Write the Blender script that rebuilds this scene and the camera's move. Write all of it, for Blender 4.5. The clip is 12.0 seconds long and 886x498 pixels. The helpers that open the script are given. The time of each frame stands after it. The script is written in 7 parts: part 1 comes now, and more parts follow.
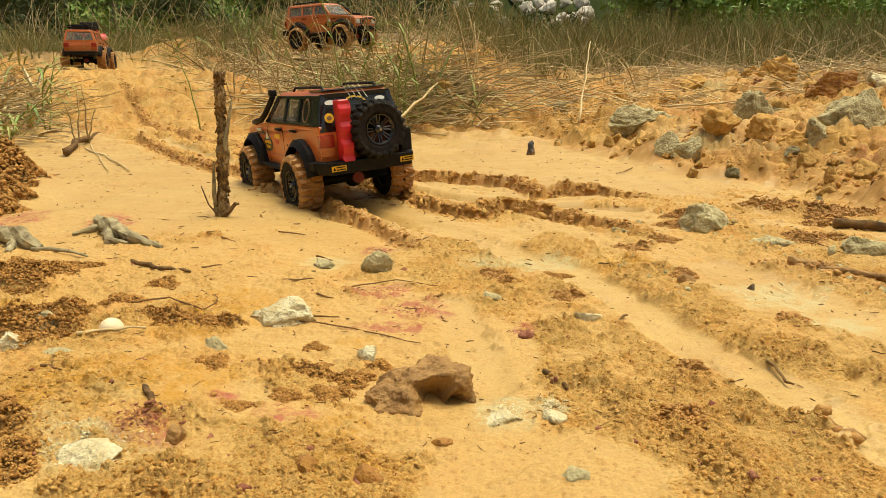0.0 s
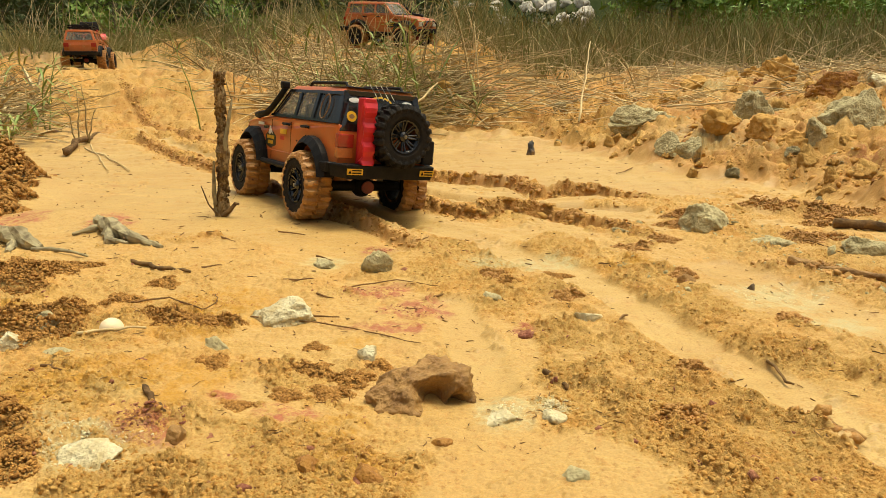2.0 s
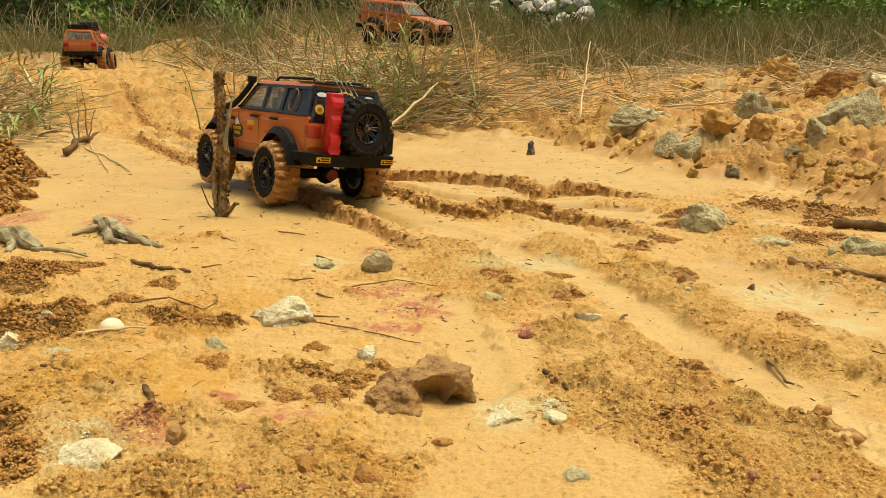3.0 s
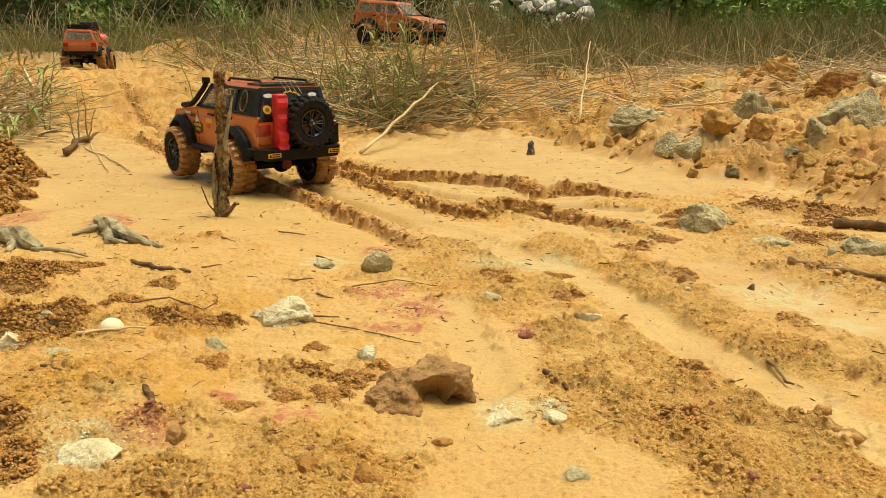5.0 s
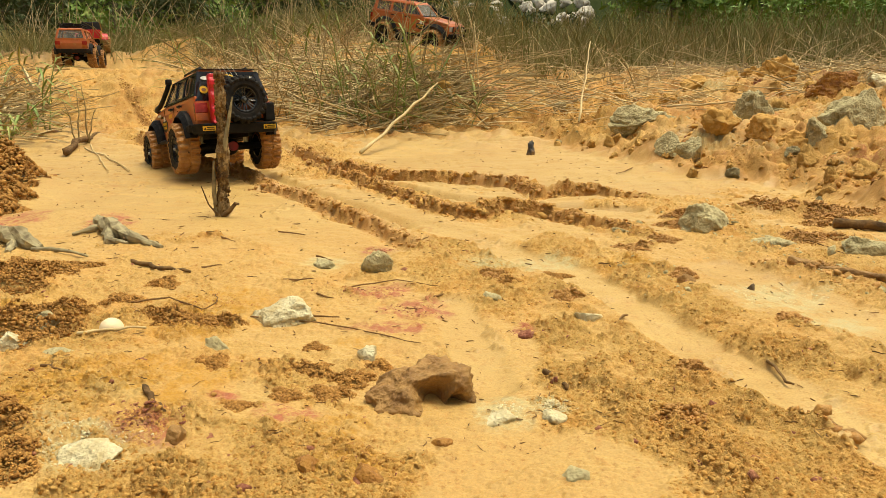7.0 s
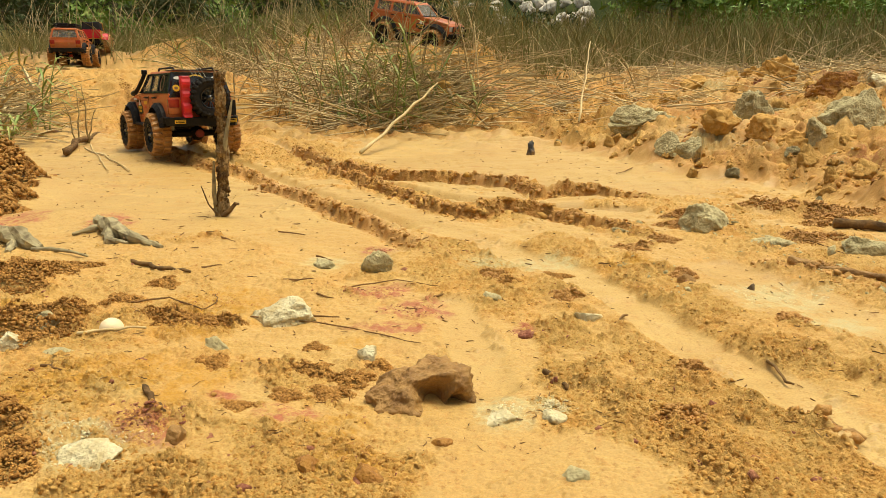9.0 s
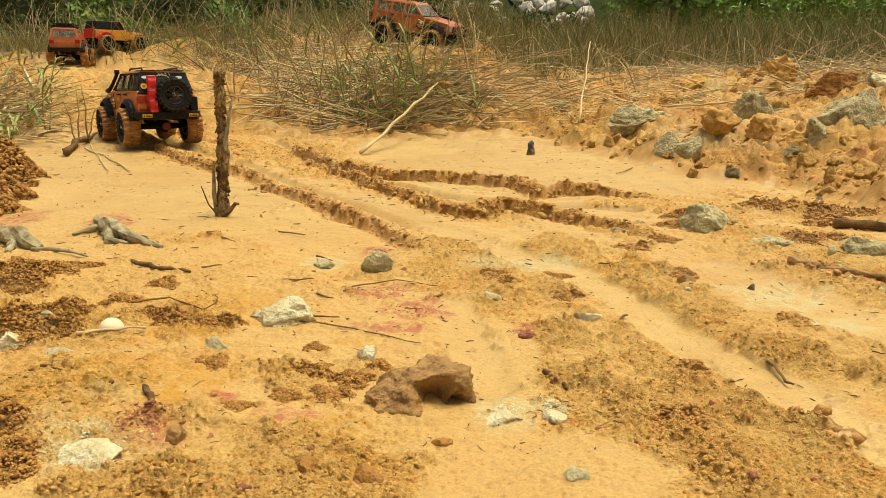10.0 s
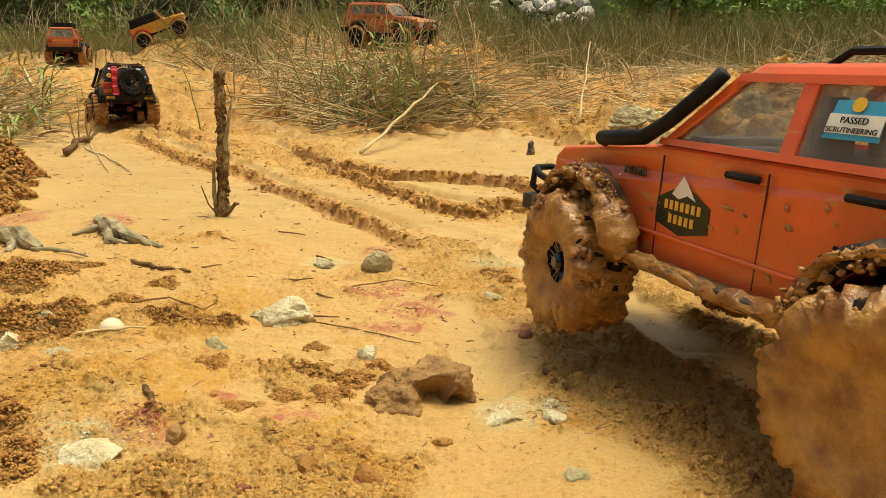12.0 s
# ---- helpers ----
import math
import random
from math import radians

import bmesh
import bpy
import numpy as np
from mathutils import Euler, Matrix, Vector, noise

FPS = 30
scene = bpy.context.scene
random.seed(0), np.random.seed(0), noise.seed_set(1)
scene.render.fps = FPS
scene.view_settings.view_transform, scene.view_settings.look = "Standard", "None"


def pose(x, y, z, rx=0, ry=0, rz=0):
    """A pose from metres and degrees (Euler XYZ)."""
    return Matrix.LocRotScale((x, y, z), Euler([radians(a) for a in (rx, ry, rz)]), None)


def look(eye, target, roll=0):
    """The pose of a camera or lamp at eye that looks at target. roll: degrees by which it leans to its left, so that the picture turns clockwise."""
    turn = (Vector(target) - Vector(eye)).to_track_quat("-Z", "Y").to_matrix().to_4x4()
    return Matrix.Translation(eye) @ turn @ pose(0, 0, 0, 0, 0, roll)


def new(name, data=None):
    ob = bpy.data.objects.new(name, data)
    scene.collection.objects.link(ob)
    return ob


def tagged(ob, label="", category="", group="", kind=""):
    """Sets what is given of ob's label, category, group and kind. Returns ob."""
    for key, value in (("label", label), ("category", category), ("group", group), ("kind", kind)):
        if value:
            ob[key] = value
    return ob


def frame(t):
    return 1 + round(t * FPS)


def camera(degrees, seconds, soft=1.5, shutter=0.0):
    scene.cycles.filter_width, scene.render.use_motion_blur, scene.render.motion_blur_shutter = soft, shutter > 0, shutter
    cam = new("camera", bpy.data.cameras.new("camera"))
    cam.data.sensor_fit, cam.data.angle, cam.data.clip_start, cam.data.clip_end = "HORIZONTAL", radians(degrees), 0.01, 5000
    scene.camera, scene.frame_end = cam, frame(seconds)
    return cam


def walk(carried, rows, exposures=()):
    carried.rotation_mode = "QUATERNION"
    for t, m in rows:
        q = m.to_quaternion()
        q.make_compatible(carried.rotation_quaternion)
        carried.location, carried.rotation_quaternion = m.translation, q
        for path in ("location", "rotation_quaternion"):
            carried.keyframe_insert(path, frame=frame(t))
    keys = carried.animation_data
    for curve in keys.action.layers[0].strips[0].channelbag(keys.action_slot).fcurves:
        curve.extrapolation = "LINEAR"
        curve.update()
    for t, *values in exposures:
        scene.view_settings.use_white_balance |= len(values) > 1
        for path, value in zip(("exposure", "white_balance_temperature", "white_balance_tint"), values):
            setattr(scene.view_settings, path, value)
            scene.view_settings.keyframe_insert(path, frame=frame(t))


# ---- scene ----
# ---- camera: stands still on a low support in front of the mud track ----
cam = camera(65, 12.0, soft=0.8)
CAM = pose(0, 0, 0.28, 90 - 15.054, 0, 0)
walk(cam, [(0, CAM), (12, CAM)], exposures=[(0, -0.08, 7000, -1), (12, -0.08, 7000, -1)])

# ---- light: bright hazy midday ----
world = bpy.data.worlds.new("world")
scene.world = world
world.use_nodes = True
wn = world.node_tree
sky = wn.nodes.new("ShaderNodeTexSky")
sky.sky_type, sky.sun_disc = "NISHITA", False
sky.sun_elevation, sky.sun_rotation = radians(77), radians(63)
sky.air_density, sky.dust_density, sky.ozone_density = 1.0, 10.0, 0.4
wn.links.new(sky.outputs["Color"], wn.nodes["Background"].inputs["Color"])
wn.nodes["Background"].inputs["Strength"].default_value = 0.15
sun_data = bpy.data.lights.new("sun", "SUN")
sun_data.energy, sun_data.angle, sun_data.color = 2.3, radians(22), (1.0, 0.95, 0.86)
sun = new("sun", sun_data)
sun.matrix_world = look((6.0, 3.0, 30.0), (0.0, 0.0, 0.0))


# ---- materials ----
def material(name, colour, rough=0.7, vary=0.25, scale=60.0, second=None, metal=0.0, bump=0.0, fine=400.0, coat=0.0, spec=0.5,
             islands=False, depth=0.002):
    """Procedural surface: a colour that wanders to a second one at two scales, with fine relief. Sizes in 1 / metre."""
    m = bpy.data.materials.new(name)
    m.use_nodes = True
    nt = m.node_tree
    bs = nt.nodes["Principled BSDF"]
    co = nt.nodes.new("ShaderNodeTexCoord")
    n1, n2 = nt.nodes.new("ShaderNodeTexNoise"), nt.nodes.new("ShaderNodeTexNoise")
    for nn, s in ((n1, scale), (n2, fine)):
        nn.inputs["Scale"].default_value, nn.inputs["Detail"].default_value = s, 5
        nt.links.new(co.outputs["Object"], nn.inputs["Vector"])
    mx = nt.nodes.new("ShaderNodeMix")
    mx.data_type = "RGBA"
    second = second or tuple(c * (1 - vary) for c in colour)
    mx.inputs["A"].default_value, mx.inputs["B"].default_value = (*colour, 1), (*second, 1)
    ramp = nt.nodes.new("ShaderNodeMapRange")
    ramp.inputs["From Min"].default_value, ramp.inputs["From Max"].default_value = 0.38, 0.66
    nt.links.new(n1.outputs["Fac"], ramp.inputs["Value"])
    src = ramp.outputs["Result"]
    if islands:
        geo = nt.nodes.new("ShaderNodeNewGeometry")
        av = nt.nodes.new("ShaderNodeMath")
        av.operation = "MULTIPLY_ADD"
        av.inputs[1].default_value, av.inputs[2].default_value = 0.35, 0.0
        nt.links.new(src, av.inputs[0])
        ad = nt.nodes.new("ShaderNodeMath")
        ad.operation = "MULTIPLY_ADD"
        ad.inputs[1].default_value = 0.75
        nt.links.new(geo.outputs["Random Per Island"], ad.inputs[0])
        nt.links.new(av.outputs[0], ad.inputs[2])
        src = ad.outputs[0]
    nt.links.new(src, mx.inputs["Factor"])
    hv = nt.nodes.new("ShaderNodeHueSaturation")
    vr = nt.nodes.new("ShaderNodeMapRange")
    vr.inputs["To Min"].default_value, vr.inputs["To Max"].default_value = 1 - vary * 0.7, 1 + vary * 0.7
    nt.links.new(n2.outputs["Fac"], vr.inputs["Value"])
    nt.links.new(vr.outputs["Result"], hv.inputs["Value"])
    nt.links.new(mx.outputs["Result"], hv.inputs["Color"])
    nt.links.new(hv.outputs["Color"], bs.inputs["Base Color"])
    bs.inputs["Roughness"].default_value, bs.inputs["Metallic"].default_value = rough, metal
    bs.inputs["Coat Weight"].default_value = coat
    bs.inputs["Specular IOR Level"].default_value = spec
    if bump:
        bp = nt.nodes.new("ShaderNodeBump")
        bp.inputs["Strength"].default_value, bp.inputs["Distance"].default_value = min(1.0, bump), depth
        nt.links.new(n2.outputs["Fac"], bp.inputs["Height"])
        nt.links.new(bp.outputs["Normal"], bs.inputs["Normal"])
    return m


MUD_LIGHT, MUD_MID, MUD_DARK = (0.505, 0.335, 0.115), (0.505, 0.305, 0.08), (0.30, 0.135, 0.023)


def ground_material():
    m = bpy.data.materials.new("laterite_mud")
    m.use_nodes = True
    nt = m.node_tree
    bs = nt.nodes["Principled BSDF"]
    co = nt.nodes.new("ShaderNodeTexCoord")

    def tex(scale, detail=6, rough=0.6):
        nn = nt.nodes.new("ShaderNodeTexNoise")
        nn.inputs["Scale"].default_value, nn.inputs["Detail"].default_value, nn.inputs["Roughness"].default_value = scale, detail, rough
        nt.links.new(co.outputs["Object"], nn.inputs["Vector"])
        return nn.outputs["Fac"]

    def rng(src, a, b, c=0.0, d=1.0):
        r = nt.nodes.new("ShaderNodeMapRange")
        for k, v in (("From Min", a), ("From Max", b), ("To Min", c), ("To Max", d)):
            r.inputs[k].default_value = v
        nt.links.new(src, r.inputs["Value"])
        return r.outputs["Result"]

    def mul(a, b, op="MULTIPLY"):
        n = nt.nodes.new("ShaderNodeMath")
        n.operation, n.use_clamp = op, True
        nt.links.new(a, n.inputs[0])
        if isinstance(b, float):
            n.inputs[1].default_value = b
        else:
            nt.links.new(b, n.inputs[1])
        return n.outputs[0]

    def mix(fac, a, b):
        x = nt.nodes.new("ShaderNodeMix")
        x.data_type = "RGBA"
        nt.links.new(fac, x.inputs["Factor"])
        for key, v in (("A", a), ("B", b)):
            if isinstance(v, tuple):
                x.inputs[key].default_value = (*v, 1)
            else:
                nt.links.new(v, x.inputs[key])
        return x.outputs["Result"]

    def attr(name):
        a = nt.nodes.new("ShaderNodeAttribute")
        a.attribute_name = name
        return a.outputs["Fac"]

    broad, mid, grain = tex(3.5), tex(38), tex(520, 4)
    crumb, red, pale, ochre, wet = attr("crumb"), attr("red"), attr("pale"), attr("ochre"), attr("wet")
    c = mix(rng(broad, 0.35, 0.7), MUD_LIGHT, (0.45, 0.27, 0.082))
    c = mix(mul(crumb, rng(mid, 0.2, 0.6, 0.5, 0.95)), c, MUD_MID)
    tiny, pit_shade = tex(150, 5, 0.7), tex(430, 4, 0.7)
    c = mix(mul(mul(crumb, rng(tex(11, 5, 0.65), 0.48, 0.62)), 0.5), c, (0.52, 0.235, 0.042))
    c = mix(mul(mul(crumb, rng(mid, 0.52, 0.70)), 0.3), c, MUD_DARK)
    c = mix(mul(mul(crumb, rng(tiny, 0.54, 0.66)), 0.6), c, (0.40, 0.17, 0.028))
    # pale crumb tops, then dark pits: light and shade put into the colour
    c = mix(mul(mul(crumb, rng(tiny, 0.47, 0.36)), 0.75), c, (0.60, 0.38, 0.13))
    c = mix(mul(mul(rng(crumb, 0.0, 0.6), rng(pit_shade, 0.55, 0.64)), 0.6), c, (0.33, 0.15, 0.03))
    c = mix(mul(rng(tex(75, 6, 0.75), 0.57, 0.65), 0.42), c, (0.40, 0.185, 0.04))
    c = mix(mul(rng(tex(210, 4, 0.65), 0.57, 0.66), 0.6), c, MUD_DARK)
    blotch = tex(60, 7, 0.78)
    c = mix(mul(mul(red, rng(blotch, 0.44, 0.56)), 0.85), c, (0.34, 0.085, 0.045))
    c = mix(mul(pale, rng(blotch, 0.42, 0.56, 0.05, 0.75)), c, (0.47, 0.41, 0.205))
    c = mix(mul(mul(ochre, rng(blotch, 0.42, 0.6)), 0.8), c, (0.46, 0.23, 0.02))
    # darker brown: freshly turned wet soil, plus shade put into the colour
    c = mix(mul(attr("fresh_shade"), rng(mid, 0.3, 0.6, 0.3, 1.0)), c, (0.41, 0.20, 0.05))
    c = mix(mul(attr("litter"), rng(mid, 0.3, 0.6, 0.5, 1.0)), c, (0.15, 0.10, 0.04))
    c = mix(mul(wet, 0.8), c, (0.14, 0.065, 0.022))
    hv = nt.nodes.new("ShaderNodeHueSaturation")
    nt.links.new(c, hv.inputs["Color"])
    nt.links.new(rng(grain, 0.3, 0.7, 0.84, 1.13), hv.inputs["Value"])
    nt.links.new(hv.outputs["Color"], bs.inputs["Base Color"])
    ro = nt.nodes.new("ShaderNodeMix")
    ro.inputs["A"].default_value, ro.inputs["B"].default_value = 0.5, 0.14
    nt.links.new(wet, ro.inputs["Factor"])
    rr = nt.nodes.new("ShaderNodeMath")
    rr.operation, rr.use_clamp = "MULTIPLY_ADD", True
    rr.inputs[1].default_value = 0.35
    nt.links.new(crumb, rr.inputs[0])
    nt.links.new(ro.outputs["Result"], rr.inputs[2])
    nt.links.new(rr.outputs[0], bs.inputs["Roughness"])
    bs.inputs["Specular IOR Level"].default_value = 0.35
    bp = nt.nodes.new("ShaderNodeBump")
    bp.inputs["Distance"].default_value = 0.0013
    nt.links.new(rng(crumb, 0.0, 1.0, 0.16, 1.0), bp.inputs["Strength"])
    nt.links.new(tex(300, 7, 0.8), bp.inputs["Height"])
    coarse = nt.nodes.new("ShaderNodeBump")
    coarse.inputs["Distance"].default_value = 0.008
    nt.links.new(rng(crumb, 0.3, 1.0, 0.0, 0.7), coarse.inputs["Strength"])
    nt.links.new(tex(85, 5, 0.7), coarse.inputs["Height"])
    nt.links.new(coarse.outputs["Normal"], bp.inputs["Normal"])
    nt.links.new(bp.outputs["Normal"], bs.inputs["Normal"])
    return m


M_GROUND = ground_material()
M_CLOD = material("mud_clod", (0.57, 0.355, 0.105), 0.85, 0.3, 70, (0.40, 0.185, 0.035), bump=0.9, fine=300, spec=0.25, islands=True)
M_MUD_LUMP = material("rut_mud", (0.50, 0.265, 0.065), 0.55, 0.3, 60, (0.36, 0.165, 0.034), bump=0.9, fine=300, spec=0.4, islands=True)
M_CLOD_DARK = material("dark_clod", (0.50, 0.265, 0.065), 0.8, 0.4, 60, (0.25, 0.11, 0.022), bump=1.0, fine=240, spec=0.3, islands=True)
M_CLOD_BROWN = material("brown_clod", (0.38, 0.215, 0.07), 0.6, 0.35, 60, (0.21, 0.105, 0.032), bump=0.9, fine=230, spec=0.3, depth=0.004)
M_ROCK_GREY = material("grey_rock", (0.50, 0.43, 0.23), 0.85, 0.45, 34, (0.30, 0.24, 0.11), bump=0.9, fine=220, spec=0.3, depth=0.006)
M_ROCK_PALE = material("pale_rock", (0.68, 0.61, 0.38), 0.75, 0.3, 55, (0.52, 0.40, 0.19), bump=0.8, fine=260, spec=0.3, depth=0.006)
M_ROCK_WHITE = material("white_pebble", (0.85, 0.72, 0.48), 0.5, 0.12, 30, (0.74, 0.56, 0.30), bump=0.2, fine=300)
M_ROCK_OCHRE = material("ochre_stone", (0.42, 0.20, 0.03), 0.7, 0.3, 60, (0.26, 0.10, 0.02), bump=0.7, fine=300, depth=0.006)
M_ROCK_RED = material("red_stone", (0.24, 0.07, 0.035), 0.75, 0.3, 60, (0.34, 0.14, 0.06), bump=0.7, fine=300, depth=0.006)
M_WOOD_GREY = material("weathered_wood", (0.40, 0.34, 0.19), 0.8, 0.4, 60, (0.17, 0.13, 0.07), bump=0.9, fine=240, spec=0.2)
M_WOOD_DARK = material("dark_bark", (0.20, 0.115, 0.045), 0.9, 0.5, 55, (0.075, 0.042, 0.02), bump=1.0, fine=210, spec=0.15)
M_TWIG = material("brown_twig", (0.26, 0.14, 0.05), 0.85, 0.4, 55, (0.11, 0.06, 0.025), spec=0.2, islands=True)
M_BARK = material("flaking_bark", (0.16, 0.10, 0.045), 0.9, 0.6, 130, (0.40, 0.29, 0.14), bump=1.0, fine=260, spec=0.15)
M_STRAW = material("dry_straw", (0.74, 0.58, 0.30), 0.75, 0.35, 9, (0.26, 0.18, 0.075), spec=0.25, islands=True)
M_STRAW_BROWN = material("brown_straw", (0.54, 0.41, 0.19), 0.8, 0.4, 9, (0.15, 0.105, 0.045), spec=0.2, islands=True)
M_STRAW_DULL = material("dull_dry_grass", (0.34, 0.26, 0.10), 0.8, 0.35, 3, (0.15, 0.16, 0.045), spec=0.2, islands=True)
M_GREEN = material("reed_green", (0.15, 0.24, 0.035), 0.55, 0.35, 8, (0.36, 0.36, 0.11), spec=0.35, islands=True)
M_LEAF = material("shrub_leaf", (0.13, 0.27, 0.04), 0.6, 0.4, 3, (0.24, 0.30, 0.06), spec=0.3, islands=True)
M_LEAF_DARK = material("dark_leaf", (0.045, 0.08, 0.022), 0.65, 0.4, 2, (0.12, 0.125, 0.05), spec=0.25, islands=True)
M_WOODS = material("far_woods", (0.05, 0.06, 0.022), 1.0, 0.5, 1.2, (0.025, 0.035, 0.014), fine=6, spec=0.0)
M_TRUNK = material("grey_trunk", (0.20, 0.16, 0.10), 0.9, 0.35, 14, (0.10, 0.08, 0.05), bump=0.6, fine=60)
M_ROCK_FAR = material("far_white_rock", (0.72, 0.66, 0.54), 0.95, 0.5, 5.0, (0.22, 0.19, 0.14), bump=1.0, fine=9)
# vehicles
M_ORANGE = material("orange_paint", (0.62, 0.135, 0.02), 0.32, 0.10, 22, (0.54, 0.155, 0.04), coat=0.3, fine=160)


def muddy_paint(name, colour, mud):
    """Glossy paint under a thin film of dust, with dried streaks and flecks of mud."""
    m = material(name, colour, 0.34, 0.12, 20, tuple(c * 0.85 for c in colour), coat=0.25, fine=140)
    nt = m.node_tree
    bs = nt.nodes["Principled BSDF"]
    base = bs.inputs["Base Color"].links[0].from_socket
    co, mp = nt.nodes.new("ShaderNodeTexCoord"), nt.nodes.new("ShaderNodeMapping")
    mp.inputs["Scale"].default_value, mp.inputs["Rotation"].default_value = (1.0, 0.45, 1.3), (0.6, 0.0, 0.0)
    nt.links.new(co.outputs["Object"], mp.inputs["Vector"])
    fac = None
    for scale, lo, hi, top in ((34, 0.585, 0.66, 0.75), (9, 0.45, 0.75, 0.35), (150, 0.64, 0.70, 0.6)):
        nn, rg, mx = nt.nodes.new("ShaderNodeTexNoise"), nt.nodes.new("ShaderNodeMapRange"), nt.nodes.new("ShaderNodeMix")
        nn.inputs["Scale"].default_value, nn.inputs["Detail"].default_value, nn.inputs["Roughness"].default_value = scale, 6, 0.68
        nt.links.new(mp.outputs["Vector"], nn.inputs["Vector"])
        for key, v in (("From Min", lo), ("From Max", hi), ("To Max", top)):
            rg.inputs[key].default_value = v
        nt.links.new(nn.outputs["Fac"], rg.inputs["Value"])
        mx.data_type = "RGBA"
        mx.inputs["B"].default_value = (*mud, 1)
        nt.links.new(rg.outputs["Result"], mx.inputs["Factor"])
        nt.links.new(base, mx.inputs["A"])
        base = mx.outputs["Result"]
        fac = fac or rg.outputs["Result"]
    nt.links.new(base, bs.inputs["Base Color"])
    ro = nt.nodes.new("ShaderNodeMapRange")
    ro.inputs["To Min"].default_value, ro.inputs["To Max"].default_value = 0.3, 0.8
    nt.links.new(fac, ro.inputs["Value"])
    nt.links.new(ro.outputs["Result"], bs.inputs["Roughness"])
    return m


M_ORANGE_RED = muddy_paint("red_orange_paint", (0.74, 0.115, 0.024), (0.52, 0.28, 0.09))
M_ORANGE_DUSTY = muddy_paint("dusty_orange_paint", (0.58, 0.15, 0.035), (0.52, 0.29, 0.11))
M_YELLOW = material("yellow_paint", (0.72, 0.34, 0.03), 0.4, 0.15, 25, (0.55, 0.27, 0.06), coat=0.2, fine=120)
M_BLACK = material("black_plastic", (0.007, 0.007, 0.007), 0.55, 0.35, 60, (0.016, 0.013, 0.010), bump=0.2, fine=500, spec=0.16)
M_BLACK_GLOSS = material("black_paint", (0.010, 0.010, 0.011), 0.22, 0.2, 30, (0.02, 0.018, 0.015), coat=0.3)
M_BLACK_MUDDY = material("muddy_black_plastic", (0.02, 0.018, 0.014), 0.6, 0.4, 34, (0.30, 0.17, 0.06), bump=0.4, fine=300)
M_RUBBER = material("tyre_rubber", (0.011, 0.010, 0.009), 0.75, 0.4, 90, (0.024, 0.019, 0.013), bump=0.5, fine=500, spec=0.18)
M_RUBBER_MUDDY = material("mud_caked_rubber", (0.33, 0.15, 0.04), 0.5, 0.35, 38, (0.46, 0.24, 0.075), bump=1.0, fine=230, spec=0.4)
M_MUD_CAKE = material("wet_mud_cake", (0.47, 0.24, 0.06), 0.30, 0.35, 46, (0.24, 0.095, 0.024), bump=1.0, fine=260, spec=0.5)
M_RED = material("red_plastic", (0.60, 0.012, 0.022), 0.4, 0.15, 40, (0.50, 0.014, 0.022), fine=200)
M_RED_DARK = material("dark_red_plastic", (0.22, 0.012, 0.012), 0.35, 0.2, 60)
M_TAIL = material("tail_lens", (0.42, 0.035, 0.02), 0.18, 0.2, 80, (0.30, 0.02, 0.012), coat=0.5)
M_TAIL_ORANGE = material("indicator_lens", (0.55, 0.14, 0.03), 0.2, 0.2, 80, coat=0.5)
M_LENS = material("lamp_lens", (0.65, 0.62, 0.52), 0.12, 0.15, 60, coat=0.5)
M_STEEL = material("steel", (0.42, 0.40, 0.36), 0.35, 0.2, 80, metal=1.0)
M_DECAL_YELLOW = material("yellow_decal", (0.80, 0.47, 0.03), 0.4, 0.08, 60)
M_DECAL_WHITE = material("white_decal", (0.80, 0.78, 0.70), 0.4, 0.08, 60)
M_DECAL_GREEN = material("dark_green_decal", (0.010, 0.016, 0.007), 0.4, 0.15, 60)
M_DECAL_BLUE = material("blue_decal", (0.06, 0.36, 0.60), 0.4, 0.1, 60)
M_DECAL_RED = material("red_decal", (0.55, 0.03, 0.03), 0.4, 0.1, 60)
M_DECAL_BROWN = material("brown_decal", (0.23, 0.12, 0.05), 0.5, 0.2, 60)
M_STRING = material("pale_cord", (0.72, 0.66, 0.5), 0.7, 0.15, 60)
M_SEAT = material("grey_interior", (0.06, 0.058, 0.055), 0.8, 0.3, 40)


def glass_material(name, tint, rough, alpha):
    m = bpy.data.materials.new(name)
    m.use_nodes = True
    nt = m.node_tree
    bs = nt.nodes["Principled BSDF"]
    bs.inputs["Base Color"].default_value = (*tint, 1)
    bs.inputs["Roughness"].default_value = rough
    co, nn, rg = nt.nodes.new("ShaderNodeTexCoord"), nt.nodes.new("ShaderNodeTexNoise"), nt.nodes.new("ShaderNodeMapRange")
    nn.inputs["Scale"].default_value, nn.inputs["Detail"].default_value = 45, 6
    rg.inputs["From Min"].default_value, rg.inputs["From Max"].default_value = 0.4, 0.75
    rg.inputs["To Min"].default_value, rg.inputs["To Max"].default_value = alpha, min(1.0, alpha + 0.25)
    nt.links.new(co.outputs["Object"], nn.inputs["Vector"])
    nt.links.new(nn.outputs["Fac"], rg.inputs["Value"])
    nt.links.new(rg.outputs["Result"], bs.inputs["Alpha"])
    return m


M_GLASS_DARK = glass_material("tinted_window", (0.03, 0.03, 0.026), 0.12, 0.8)
M_GLASS = glass_material("dusty_window", (0.30, 0.27, 0.21), 0.10, 0.22)


